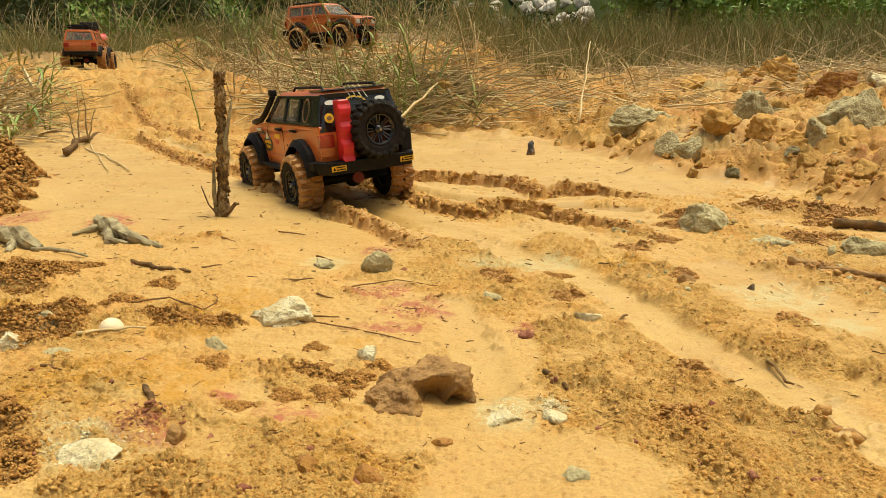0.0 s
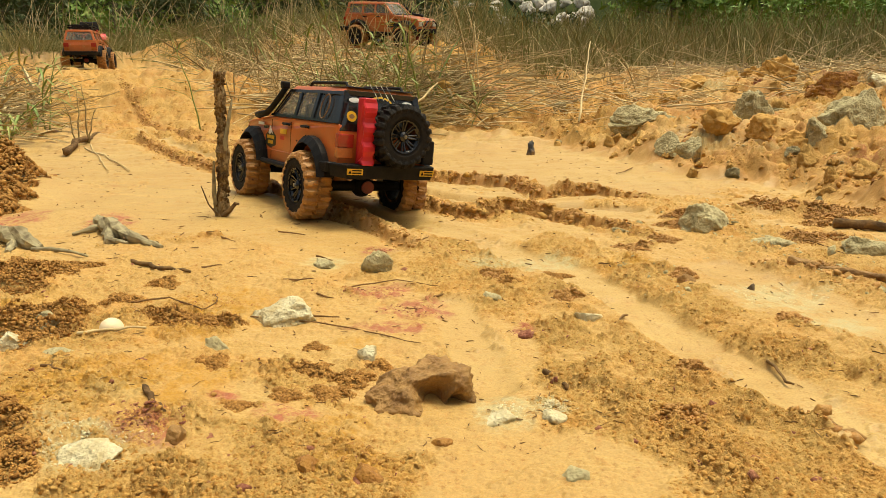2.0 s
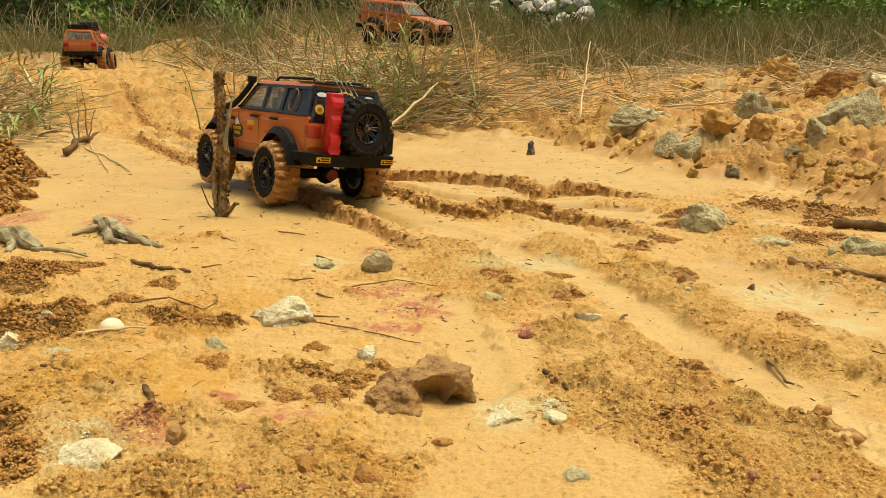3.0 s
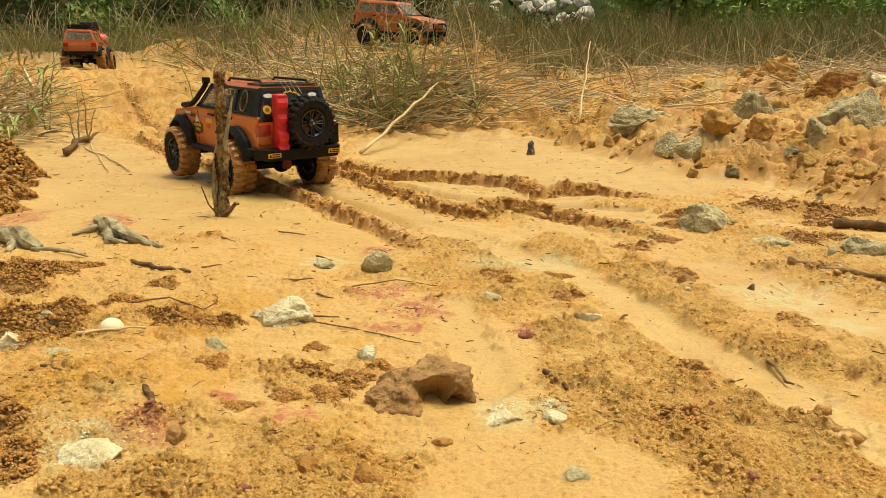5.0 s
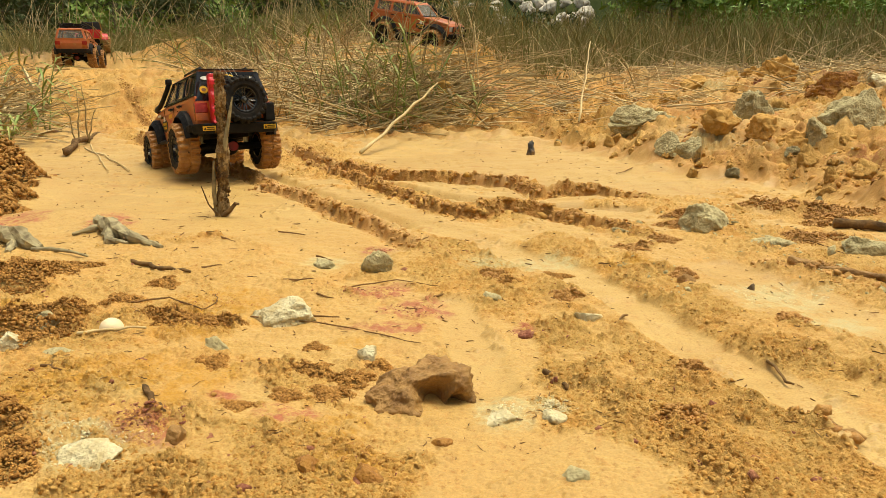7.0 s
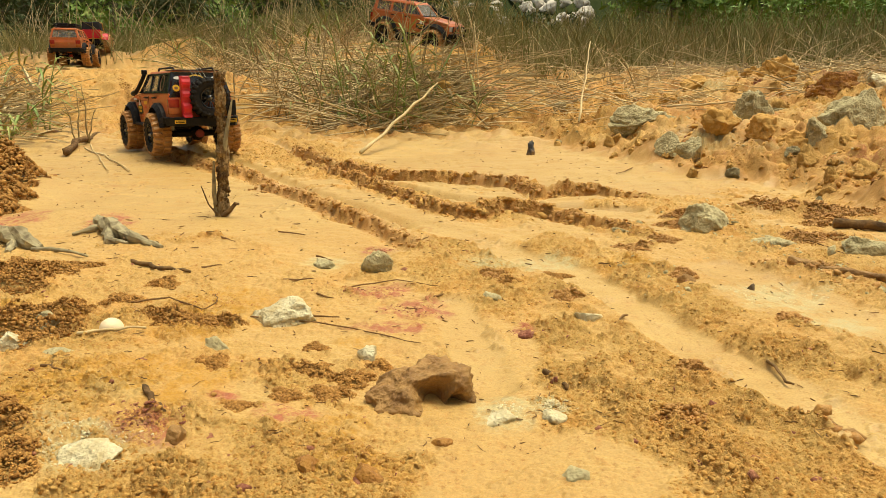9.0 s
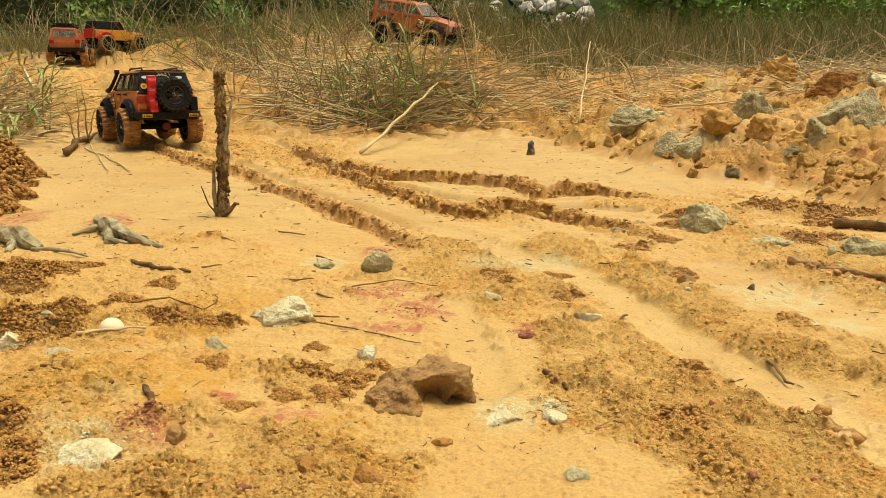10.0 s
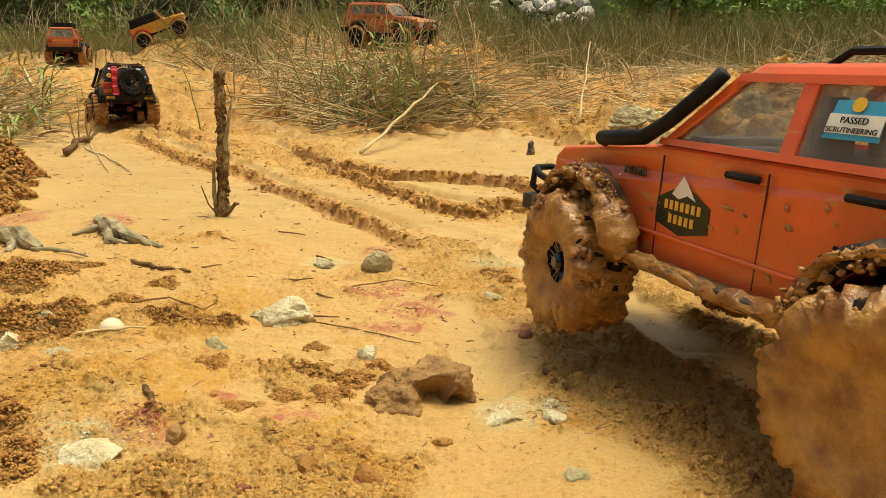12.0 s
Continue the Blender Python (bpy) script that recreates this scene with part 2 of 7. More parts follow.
# ---- mesh helpers ----
def part(name, bm, mat, parent=None, label="", smooth=False, at=None):
    """Links a bmesh as one mesh object, under parent where one is given."""
    me = bpy.data.meshes.new(name)
    bm.to_mesh(me)
    bm.free()
    me.materials.append(mat)
    if smooth:
        me.polygons.foreach_set("use_smooth", [True] * len(me.polygons))
    ob = new(name, me)
    if parent:
        ob.parent = parent
    if at is not None:
        ob.matrix_basis = at
    if label:
        tagged(ob, label)
    return ob


def arrays(name, verts, faces, mat, smooth=False):
    """A mesh object from numpy arrays of vertices and equal-sided faces."""
    me = bpy.data.meshes.new(name)
    k = faces.shape[1]
    me.vertices.add(len(verts))
    me.vertices.foreach_set("co", np.ascontiguousarray(verts, dtype=np.float32).ravel())
    me.loops.add(faces.size)
    me.loops.foreach_set("vertex_index", np.ascontiguousarray(faces, dtype=np.int32).ravel())
    me.polygons.add(len(faces))
    me.polygons.foreach_set("loop_start", np.arange(0, faces.size, k, dtype=np.int32))
    if smooth:
        me.polygons.foreach_set("use_smooth", np.ones(len(faces), dtype=bool))
    me.update(calc_edges=True)
    me.materials.append(mat)
    return new(name, me)


def box(bm, x0, x1, y0, y1, z0, z1, bevel=0.0, seg=2):
    vs = [bm.verts.new((x, y, z)) for z in (z0, z1) for y in (y0, y1) for x in (x0, x1)]
    fs = [bm.faces.new([vs[i] for i in q]) for q in ((0, 2, 3, 1), (4, 5, 7, 6), (0, 1, 5, 4), (2, 6, 7, 3), (0, 4, 6, 2), (1, 3, 7, 5))]
    if bevel:
        es = list({e for f in fs for e in f.edges})
        bmesh.ops.bevel(bm, geom=es, offset=bevel, segments=seg, affect="EDGES", profile=0.6)
    return bm


def hexa(bm, bottom, top, bevel=0.0, seg=2):
    """A block between two rings of four corners."""
    b, t = [bm.verts.new(p) for p in bottom], [bm.verts.new(p) for p in top]
    fs = [bm.faces.new(b[::-1]), bm.faces.new(t)]
    for i in range(4):
        fs.append(bm.faces.new((b[i], b[(i + 1) % 4], t[(i + 1) % 4], t[i])))
    if bevel:
        bmesh.ops.bevel(bm, geom=list({e for f in fs for e in f.edges}), offset=bevel, segments=seg, affect="EDGES", profile=0.6)
    return bm


def prism(bm, outline, x0, x1, bevel=0.0, seg=2):
    """A (y, z) outline drawn out along x."""
    a, b = [bm.verts.new((x0, y, z)) for y, z in outline], [bm.verts.new((x1, y, z)) for y, z in outline]
    n = len(outline)
    fs = [bm.faces.new(a[::-1]), bm.faces.new(b)]
    for i in range(n):
        fs.append(bm.faces.new((a[i], a[(i + 1) % n], b[(i + 1) % n], b[i])))
    bmesh.ops.recalc_face_normals(bm, faces=fs)
    if bevel:
        es = [e for e in bm.edges if len(e.link_faces) == 2 and e.calc_face_angle(0) > 0.5]
        bmesh.ops.bevel(bm, geom=es, offset=bevel, segments=seg, affect="EDGES", profile=0.6)
    return bm


def tube(bm, pts, radii, sides=8, wobble=0.0, seed=0):
    """A tapered round bar along a line of points."""
    rnd = random.Random(seed)
    rings = []
    pts = [Vector(p) for p in pts]
    for i, p in enumerate(pts):
        d = (pts[min(i + 1, len(pts) - 1)] - pts[max(i - 1, 0)]).normalized()
        a = d.orthogonal().normalized() if abs(d.z) > 0.95 else d.cross(Vector((0, 0, 1))).normalized()
        b = d.cross(a)
        r = radii[i] if not isinstance(radii, float) else radii
        ring = []
        for k in range(sides):
            w = 2 * math.pi * k / sides
            q = r * (1 + rnd.uniform(-wobble, wobble))
            ring.append(bm.verts.new(p + a * (math.cos(w) * q) + b * (math.sin(w) * q)))
        rings.append(ring)
    for u, v in zip(rings, rings[1:]):
        for k in range(sides):
            bm.faces.new((u[k], u[(k + 1) % sides], v[(k + 1) % sides], v[k]))
    bm.faces.new(rings[0][::-1])
    bm.faces.new(rings[-1])
    return bm


def lathe(bm, profile, n=32, caps=False):
    """An (x, r) profile turned about the x axis."""
    rings = []
    for x, r in profile:
        rings.append([bm.verts.new((x, r * math.cos(2 * math.pi * k / n), r * math.sin(2 * math.pi * k / n))) for k in range(n)])
    for u, v in zip(rings, rings[1:]):
        for k in range(n):
            bm.faces.new((u[k], v[k], v[(k + 1) % n], u[(k + 1) % n]))
    if caps:
        bm.faces.new(rings[0])
        bm.faces.new(rings[-1][::-1])
    bmesh.ops.recalc_face_normals(bm, faces=bm.faces)
    return bm


# ---- noise and the lie of the land ----
def lattice(ix, iy, seed):
    h = (ix.astype(np.int64) * 374761393 + iy.astype(np.int64) * 668265263 + seed * 1274126177) & 0xFFFFFFFF
    h = ((h ^ (h >> 13)) * 1103515245 + 12345) & 0xFFFFFFFF
    h = ((h ^ (h >> 15)) * 2246822519) & 0xFFFFFFFF
    return (h ^ (h >> 16)) / 4294967295.0


def vnoise(x, y, scale, seed=0):
    """Smooth noise from -1 to 1 with features of about 1 / scale metres."""
    x, y = x * scale, y * scale
    ix, iy = np.floor(x), np.floor(y)
    fx, fy = x - ix, y - iy
    ux, uy = fx * fx * fx * (fx * (fx * 6 - 15) + 10), fy * fy * fy * (fy * (fy * 6 - 15) + 10)
    a, b = lattice(ix, iy, seed), lattice(ix + 1, iy, seed)
    c, d = lattice(ix, iy + 1, seed), lattice(ix + 1, iy + 1, seed)
    return 2 * ((a * (1 - ux) + b * ux) * (1 - uy) + (c * (1 - ux) + d * ux) * uy) - 1


def fbm(x, y, scale, octaves=4, seed=0, gain=0.5):
    s, a, t = 0, 1.0, 0
    for i in range(octaves):
        c, q = math.cos(0.6 * i), math.sin(0.6 * i)
        s = s + a * vnoise(x * c - y * q + 3.1 * i, x * q + y * c - 1.7 * i, scale * 2.03 ** i, seed + i)
        t, a = t + a, a * gain
    return s / t


def step(v, a, b):
    u = np.clip((v - a) / (b - a), 0, 1)
    return u * u * (3 - 2 * u)


def line_distance(x, y, pts):
    """Distance to a line of points, the side (positive to its right) and the share of its length."""
    best, side, share = np.full(np.shape(x), 1e9), np.zeros(np.shape(x)), np.zeros(np.shape(x))
    n = len(pts) - 1
    for i, ((ax, ay), (bx, by)) in enumerate(zip(pts, pts[1:])):
        dx, dy = bx - ax, by - ay
        t = np.clip(((x - ax) * dx + (y - ay) * dy) / (dx * dx + dy * dy), 0, 1)
        px, py = x - ax - t * dx, y - ay - t * dy
        d = np.hypot(px, py)
        m = d < best
        best = np.where(m, d, best)
        side = np.where(m, np.sign(px * dy - py * dx), side)
        share = np.where(m, (i + t) / n, share)
    return best, side, share


def near_line(x, y, pts, reach):
    """line_distance for the places within reach of the line's box; all others count as far off."""
    px, py = [p[0] for p in pts], [p[1] for p in pts]
    m = (x > min(px) - reach) & (x < max(px) + reach) & (y > min(py) - reach) & (y < max(py) + reach)
    d, side, share = np.full(np.shape(x), 1e3), np.ones(np.shape(x)), np.zeros(np.shape(x))
    if m.any():
        d[m], side[m], share[m] = line_distance(x[m], y[m], pts)
    return d, side, share


def grains(x, y, scale, seed, soft=False):
    """Rounded lumps strewn at about 1 / scale metres: height 0 to 1 over the gaps between them."""
    x, y = x * scale, y * scale
    ix, iy = np.floor(x), np.floor(y)
    best = np.zeros(np.shape(x))
    for dx in (-1, 0, 1):
        for dy in (-1, 0, 1):
            cx, cy = ix + dx, iy + dy
            h = lattice(cx, cy, seed)
            jx, jy, r = (h * 37.0) % 1.0, (h * 911.0) % 1.0, 0.25 + 0.55 * ((h * 5003.0) % 1.0)
            d = 1 - ((x - cx - jx) ** 2 + (y - cy - jy) ** 2 * (0.7 + 0.8 * jx)) / (r * r)
            d = np.maximum(0, d)
            best = np.maximum(best, (d if soft else np.sqrt(d)) * r)
    return best


# foot of the bank on the far and right side, foot of the bank on the left
BANK_FAR = [(-2.9, 9.0), (-2.0, 5.4), (-1.5, 4.2), (-1.123, 3.512), (-0.698, 3.056), (-0.381, 2.564), (-0.179, 2.642), (0.038, 2.953), (0.318, 2.703), (0.531, 2.001), (0.64, 1.754),
            (0.809, 1.545), (0.789, 1.208), (1.5, 0.6), (3.0, -3.0)]
BANK_LEFT = [(-4.2, 9.0), (-3.0, 5.4), (-2.35, 4.2), (-2.675, 4.851), (-1.848, 3.224), (-1.538, 2.473), (-1.253, 1.772), (-1.35, 1.2), (-1.35, 0.2), (-3.0, -3.0)]
# rims pushed up along the wheel tracks: line, width, height
RIMS = [
    ([(0.46, 1.464), (0.338, 1.545), (0.206, 1.504), (0.176, 1.635), (0.104, 1.668), (-0.033, 1.701), (-0.196, 1.791), (-0.313, 1.977), (-0.448, 2.263), (-0.556, 2.421)], 0.020, 0.020),
    ([(0.345, 1.124), (0.278, 1.208), (0.193, 1.324), (0.132, 1.379), (0.061, 1.303), (-0.027, 1.379), (-0.085, 1.497), (-0.197, 1.668), (-0.296, 1.869), (-0.404, 2.036)], 0.022, 0.018),
    ([(-0.021, 1.044), (-0.08, 1.14), (-0.145, 1.254), (-0.201, 1.314), (-0.266, 1.439), (-0.368, 1.574), (-0.44, 1.604)], 0.024, 0.016),
    ([(-0.374, 1.604), (-0.512, 1.82), (-0.736, 2.036), (-0.961, 2.356), (-1.236, 2.767)], 0.03, 0.014),
    ([(-0.675, 2.356), (-0.911, 2.662), (-1.271, 3.138), (-1.721, 3.814)], 0.03, 0.012),
    ([(0.582, 1.335), (0.662, 1.293), (0.734, 1.268)], 0.022, 0.018),
    ([(0.448, 0.951), (0.501, 0.897), (0.554, 0.826)], 0.018, 0.014),
    ([(0.276, 0.495), (0.295, 0.472), (0.309, 0.46)], 0.012, 0.012),
]
# smooth channels pressed by the tyres: line, half width, depth
CHANNELS = [
    ([(0.329, 0.438), (0.3, 0.546), (0.262, 0.642), (0.231, 0.774), (0.18, 0.937), (0.103, 1.051), (0.016, 1.177), (-0.089, 1.268)], 0.032, 0.005),
    ([(0.487, 0.649), (0.461, 0.746), (0.432, 0.848), (0.394, 0.937)], 0.045, 0.006),
    ([(0.382, 1.374), (0.194, 1.415), (0.02, 1.497), (-0.142, 1.668), (-0.281, 1.869), (-0.378, 2.073), (-0.63, 2.564)], 0.026, 0.016),
    ([(-0.065, 1.221), (-0.19, 1.403), (-0.314, 1.567), (-0.554, 1.977), (-0.866, 2.356), (-1.269, 2.953)], 0.028, 0.012),
    ([(0.039, 0.573), (0.028, 0.694), (0.011, 0.784)], 0.03, 0.004),
]
# crumbled soil: line, half width
CRUMBLED = [
    ([(0.233, 0.392), (0.196, 0.46), (0.159, 0.609), (0.101, 0.746), (0.052, 0.923), (-0.004, 1.044)], 0.092),
    ([(0.394, 0.511), (0.35, 0.649), (0.294, 0.826), (0.242, 0.966), (0.178, 1.079)], 0.066),
    ([(-0.022, 1.079), (-0.128, 1.244), (-0.253, 1.433), (-0.374, 1.604)], 0.045),
    ([(0.122, 1.268), (0.049, 1.293), (-0.028, 1.403), (-0.201, 1.701), (-0.416, 2.098)], 0.05),
    ([(-0.281, 1.869), (-0.628, 2.473), (-1.053, 2.881), (-1.557, 3.444)], 0.14),
    ([(-0.587, 2.309), (-1.079, 2.953), (-1.691, 3.814), (-1.65, 3.6), (-2.0, 4.3)], 0.30),
    ([(-0.492, 0.746), (-0.419, 0.694), (-0.358, 0.622)], 0.06),
    ([(-0.553, 0.872), (-0.508, 0.784)], 0.05),
    ([(-0.343, 0.728), (-0.293, 0.746), (-0.25, 0.694)], 0.03),
    ([(-0.166, 0.597), (-0.114, 0.573), (-0.081, 0.551)], 0.03),
    ([(-0.14, 0.46), (-0.09, 0.438), (-0.056, 0.424)], 0.05),
    ([(-0.326, 0.551), (-0.24, 0.468), (-0.192, 0.431)], 0.08),
    ([(0.451, 1.244), (0.529, 1.117), (0.545, 0.923), (0.583, 0.872)], 0.06),
    ([(-1.033, 1.604), (-0.77, 1.244)], 0.06),
]
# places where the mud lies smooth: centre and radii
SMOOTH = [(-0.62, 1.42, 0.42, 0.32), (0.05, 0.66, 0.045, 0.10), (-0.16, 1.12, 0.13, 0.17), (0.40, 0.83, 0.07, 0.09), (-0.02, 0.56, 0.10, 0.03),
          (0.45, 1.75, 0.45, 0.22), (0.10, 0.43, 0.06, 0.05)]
PATCHES = {  # centre, radii, turn
    "red": [((-0.082, 0.844), 0.055, 0.05, 0), ((-0.029, 0.774), 0.05, 0.035, 0), ((-0.058, 0.711), 0.05, 0.02, 0), ((-0.233, 0.476), 0.035, 0.03, 0), ((0.091, 0.719), 0.016, 0.02, 0),
            ((-0.1, 1.044), 0.03, 0.03, 0), ((-0.604, 1.221), 0.05, 0.06, 0), ((-0.132, 0.516), 0.03, 0.02, 0), ((-0.781, 1.244), 0.06, 0.06, 0), ((-0.184, 0.535), 0.02, 0.012, 0)],
    "pale": [((-0.261, 0.449), 0.05, 0.04, 0), ((-0.303, 0.485), 0.025, 0.02, 0), ((0.05, 0.521), 0.03, 0.035, 0), ((0.095, 0.528), 0.02, 0.022, 0), ((0.414, 0.826), 0.07, 0.07, 0),
             ((-0.423, 0.649), 0.05, 0.05, 0), ((0.123, 0.996), 0.10, 0.05, 0), ((-0.173, 0.98), 0.04, 0.03, 0), ((-0.273, 0.521), 0.03, 0.02, 0), ((0.439, 0.728), 0.05, 0.04, 0)],
    "ochre": [((-0.272, 0.562), 0.10, 0.06, 0), ((-0.315, 0.521), 0.08, 0.05, 0), ((-0.274, 0.694), 0.06, 0.04, 0), ((-0.466, 0.746), 0.08, 0.06, 0), ((-0.066, 0.438), 0.06, 0.03, 0), ((-0.265, 0.794), 0.07, 0.07, 0), ((-0.08, 0.48), 0.03, 0.03, 0), ((-0.084, 0.671), 0.03, 0.02, 0), ((-0.215, 0.746), 0.05, 0.03, 0), ((0.258, 0.966), 0.06, 0.05, 0)],
    "wet": [],
}


def inside(x, y, pts):
    """Whether places lie inside a closed outline."""
    r = np.zeros(np.shape(x), bool)
    for (ax, ay), (bx, by) in zip(pts, pts[1:] + pts[:1]):
        r ^= ((ay > y) != (by > y)) & (x < (bx - ax) * (y - ay) / (by - ay + 1e-12) + ax)
    return r


def far_side(x, y):
    d, _, _ = line_distance(x, y, BANK_FAR)
    return np.where(inside(x, y, [(-2.9, 2000.0)] + BANK_FAR + [(3.0, -2000.0), (4000.0, -2000.0), (4000.0, 2000.0)]), d, -d)


def left_side(x, y):
    d, _, _ = line_distance(x, y, BANK_LEFT)
    return np.where(inside(x, y, [(-4.2, 2000.0)] + BANK_LEFT + [(-3.0, -2000.0), (-4000.0, -2000.0), (-4000.0, 2000.0)]), d, -d)


def crumble(x, y):
    m = np.zeros(np.shape(x))
    wob = fbm(x, y, 22, 4, 11, 0.6)
    for pts, w in CRUMBLED:
        d, _, _ = near_line(x, y, pts, 2 * w)
        m = np.maximum(m, 1 - step(d + 0.45 * w * wob, w * 0.75, w * 1.25))
    for pts, w, h in RIMS:
        d, _, _ = near_line(x, y, pts, 4 * w)
        m = np.maximum(m, 1 - step(d + 0.7 * w * wob, w * 0.6, w * 1.5))
    near = step(fbm(x, y, 5.5, 4, 21) + 0.35 * step(-x, -0.05, 0.25) + 0.3 * step(x, 0.25, 0.4), -0.15, 0.25) * 0.62
    m = np.maximum(m, near * (1 - step(y, 0.95, 1.35)))
    m = m * (0.6 + 0.4 * step(fbm(x, y, 17, 4, 23, 0.6), -0.38, -0.05))
    m = np.maximum(m, 0.9 * step(fbm(x, y, 10, 5, 22, 0.62), 0.22, 0.34) * (1 - step(y, 1.3, 2.2)))
    m = np.maximum(m, 0.75 * step(x, 0.30, 0.45) * step(fbm(x, y, 8, 4, 24, 0.6), -0.22, 0.1) * (1 - step(y, 1.5, 1.8)))
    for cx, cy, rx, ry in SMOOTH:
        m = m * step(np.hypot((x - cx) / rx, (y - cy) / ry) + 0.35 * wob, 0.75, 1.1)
    m = np.maximum(m, 0.3 * (1 - step(y, 0.9, 1.5)))
    dirt = step(fbm(x, y, 3.0, 4, 31), -0.05, 0.35)
    f = np.maximum(far_side(x, y), left_side(x, y))
    m = np.maximum(m, step(f + 0.05 * wob, 0.0, 0.07) * (0.7 + 0.3 * dirt))
    m = np.maximum(m, step(y, 2.9, 3.4) * (0.45 + 0.55 * dirt))
    for pts, w, d0 in CHANNELS:
        d, _, _ = near_line(x, y, pts, 3 * w)
        m = m * step(d + 0.35 * w * wob, w * 0.75, w * 1.1)
    return np.clip(m, 0, 1)


def ground_height(x, y, fine=True, crumbled=None):
    """Height of the land at arrays of x, y."""
    x, y = np.asarray(x, float), np.asarray(y, float)
    f, l = far_side(x, y), left_side(x, y)
    fn = f + 0.10 * fbm(x, y, 4.2, 3, 41) * step(np.abs(f), 0.0, 0.3)
    z = 0.007 * fbm(x, y, 2.2, 3, 1) + 0.004 * fbm(x, y, 9, 2, 2) - 0.004
    right = step(x, 0.15, 0.55)
    z = z + (0.23 * step(fn, 0.0, 0.75) + 0.13 * step(fn, 0.4, 1.1)) * (1 - right)
    ragged = fn + 0.05 * fbm(x, y, 9, 4, 42, 0.6) * (np.abs(f) < 0.5)
    z = z + (0.05 * step(ragged, -0.02, 0.10) + 0.04 * step(ragged, 0.10, 0.24) + 0.15 * step(fn, 0.2, 1.5)) * right
    z = z + (0.08 * step(l, 0.0, 0.25) + 0.22 * step(l, 0.15, 1.3))
    z = z + 0.215 * step(y, 3.15, 4.05) * (1 - step(f, 0.0, 0.5)) * (1 - step(l, 0.0, 0.8)) + 0.13 * step(y, 5.05, 5.55)
    far = step(np.hypot(x, y), 6.0, 9.0)
    z = z * (1 - far) + far * (0.27 + 0.30 * step(y, 8.0, 40.0) + 0.05 * fbm(x, y, 0.2, 2, 5))
    rough = np.maximum(step(f, 0.0, 0.1), step(l, 0.0, 0.1)) * (1 - far)
    z = z + rough * (0.030 * fbm(x, y, 5.5, 4, 51) + (0.02 + 0.008 * right) * np.abs(fbm(x, y, 17, 4, 52, 0.6)) - 0.03 * right * np.maximum(0, fbm(x, y, 12, 3, 54) - 0.05))
    if fine:
        lump = (rough > 0.02) & (y > 0.8)
        gx, gy = x[lump], y[lump]
        z[lump] += rough[lump] * (0.050 * grains(gx, gy, 7, 55, True) + 0.026 * grains(gx, gy, 17, 56, True) + 0.012 * grains(gx, gy, 40, 57, True) - 0.018)
    corridor = step(y, 2.0, 3.0) * (1 - rough) * (1 - far)
    z = z + corridor * 0.026 * fbm(x, y, 8, 4, 53, 0.6)
    if fine:
        lump = (corridor > 0.02) & (y < 7)
        gx, gy = x[lump], y[lump]
        z[lump] += corridor[lump] * (0.040 * grains(gx, gy, 6, 58, True) + 0.024 * grains(gx, gy, 14, 59, True) - 0.012)
    z = z + 0.13 * np.exp(-((x + 1.95) / 0.33) ** 2 - ((y - 5.7) / 0.45) ** 2)
    # swell of the near ground and the hump on the left
    z = z + 0.02 * np.exp(-((x + 0.36) / 0.2) ** 2 - ((y - 0.52) / 0.16) ** 2)
    z = z + 0.030 * np.exp(-((x + 0.62) / 0.12) ** 2 - ((y - 0.85) / 0.10) ** 2)
    z = z + 0.06 * np.exp(-((x - (-0.998, 1.497)[0]) / 0.14) ** 2 - ((y - (-0.998, 1.497)[1]) / 0.16) ** 2)
    z = z + 0.014 * np.exp(-((x - 0.30) / 0.25) ** 2 - ((y - 0.42) / 0.2) ** 2)
    z = z + 0.018 * np.exp(-((x + 0.68) / 0.14) ** 2 - ((y - 1.27) / 0.06) ** 2)
    for pts, w, d0 in CHANNELS:
        d, _, sh = near_line(x, y, pts, 2 * w)
        z = z - d0 * (1 - step(d, w * 0.4, w * 1.25))
    for pts, w, h in RIMS:
        d, s, sh = near_line(x, y, pts, 6 * w)
        k = np.flatnonzero(d < 6 * w)
        if not len(k):
            continue
        d, s, sh, kx, ky = d[k], s[k], sh[k], x[k], y[k]
        u = d * s + 0.5 * w * fbm(kx, ky, 34, 4, 62, 0.6)
        ends = np.minimum(1, 8 * np.minimum(sh, 1 - sh) + 0.1)
        q = np.where(u < 0, np.exp(-(u / (w * 0.3)) ** 2), np.exp(-(u / (w * 1.1)) ** 2))
        z[k] -= 0.6 * h * np.exp(-((u + w * 0.8) / (w * 0.6)) ** 2) * ends
        broken = 0.75 + 0.7 * fbm(kx, ky, 14, 4, 61, 0.55)
        if fine:
            broken = broken * 0.8 + 0.3 * grains(kx, ky, 60, 63) + 0.25 * grains(kx, ky, 130, 64)
        z[k] += 1.2 * h * q * np.maximum(0, broken) * ends
    if fine:
        c = crumble(x, y) if crumbled is None else crumbled
        g = fbm(x, y, 40, 4, 71, 0.68)
        z = z + c * ((0.003 + 0.010 * step(y, 1.2, 2.5)) * g - 0.004 * np.maximum(0, fbm(x, y, 60, 3, 76) - 0.1))
        k = np.flatnonzero((c > 0.05) & (y < 2.6) & (y > 0.3))
        kx, ky = x[k], y[k]
        mound = step(fbm(kx, ky, 26, 3, 72, 0.6), -0.25, 0.45)
        z[k] += c[k] * ((0.006 * grains(kx, ky, 100, 79) + 0.0045 * grains(kx, ky, 200, 80) + 0.003 * grains(kx, ky, 360, 89) * (ky < 1.2)) * (0.5 + 0.7 * mound) + 0.003 * mound)
        bits = np.maximum(0, fbm(x, y, 34, 4, 75, 0.6) - 0.22)
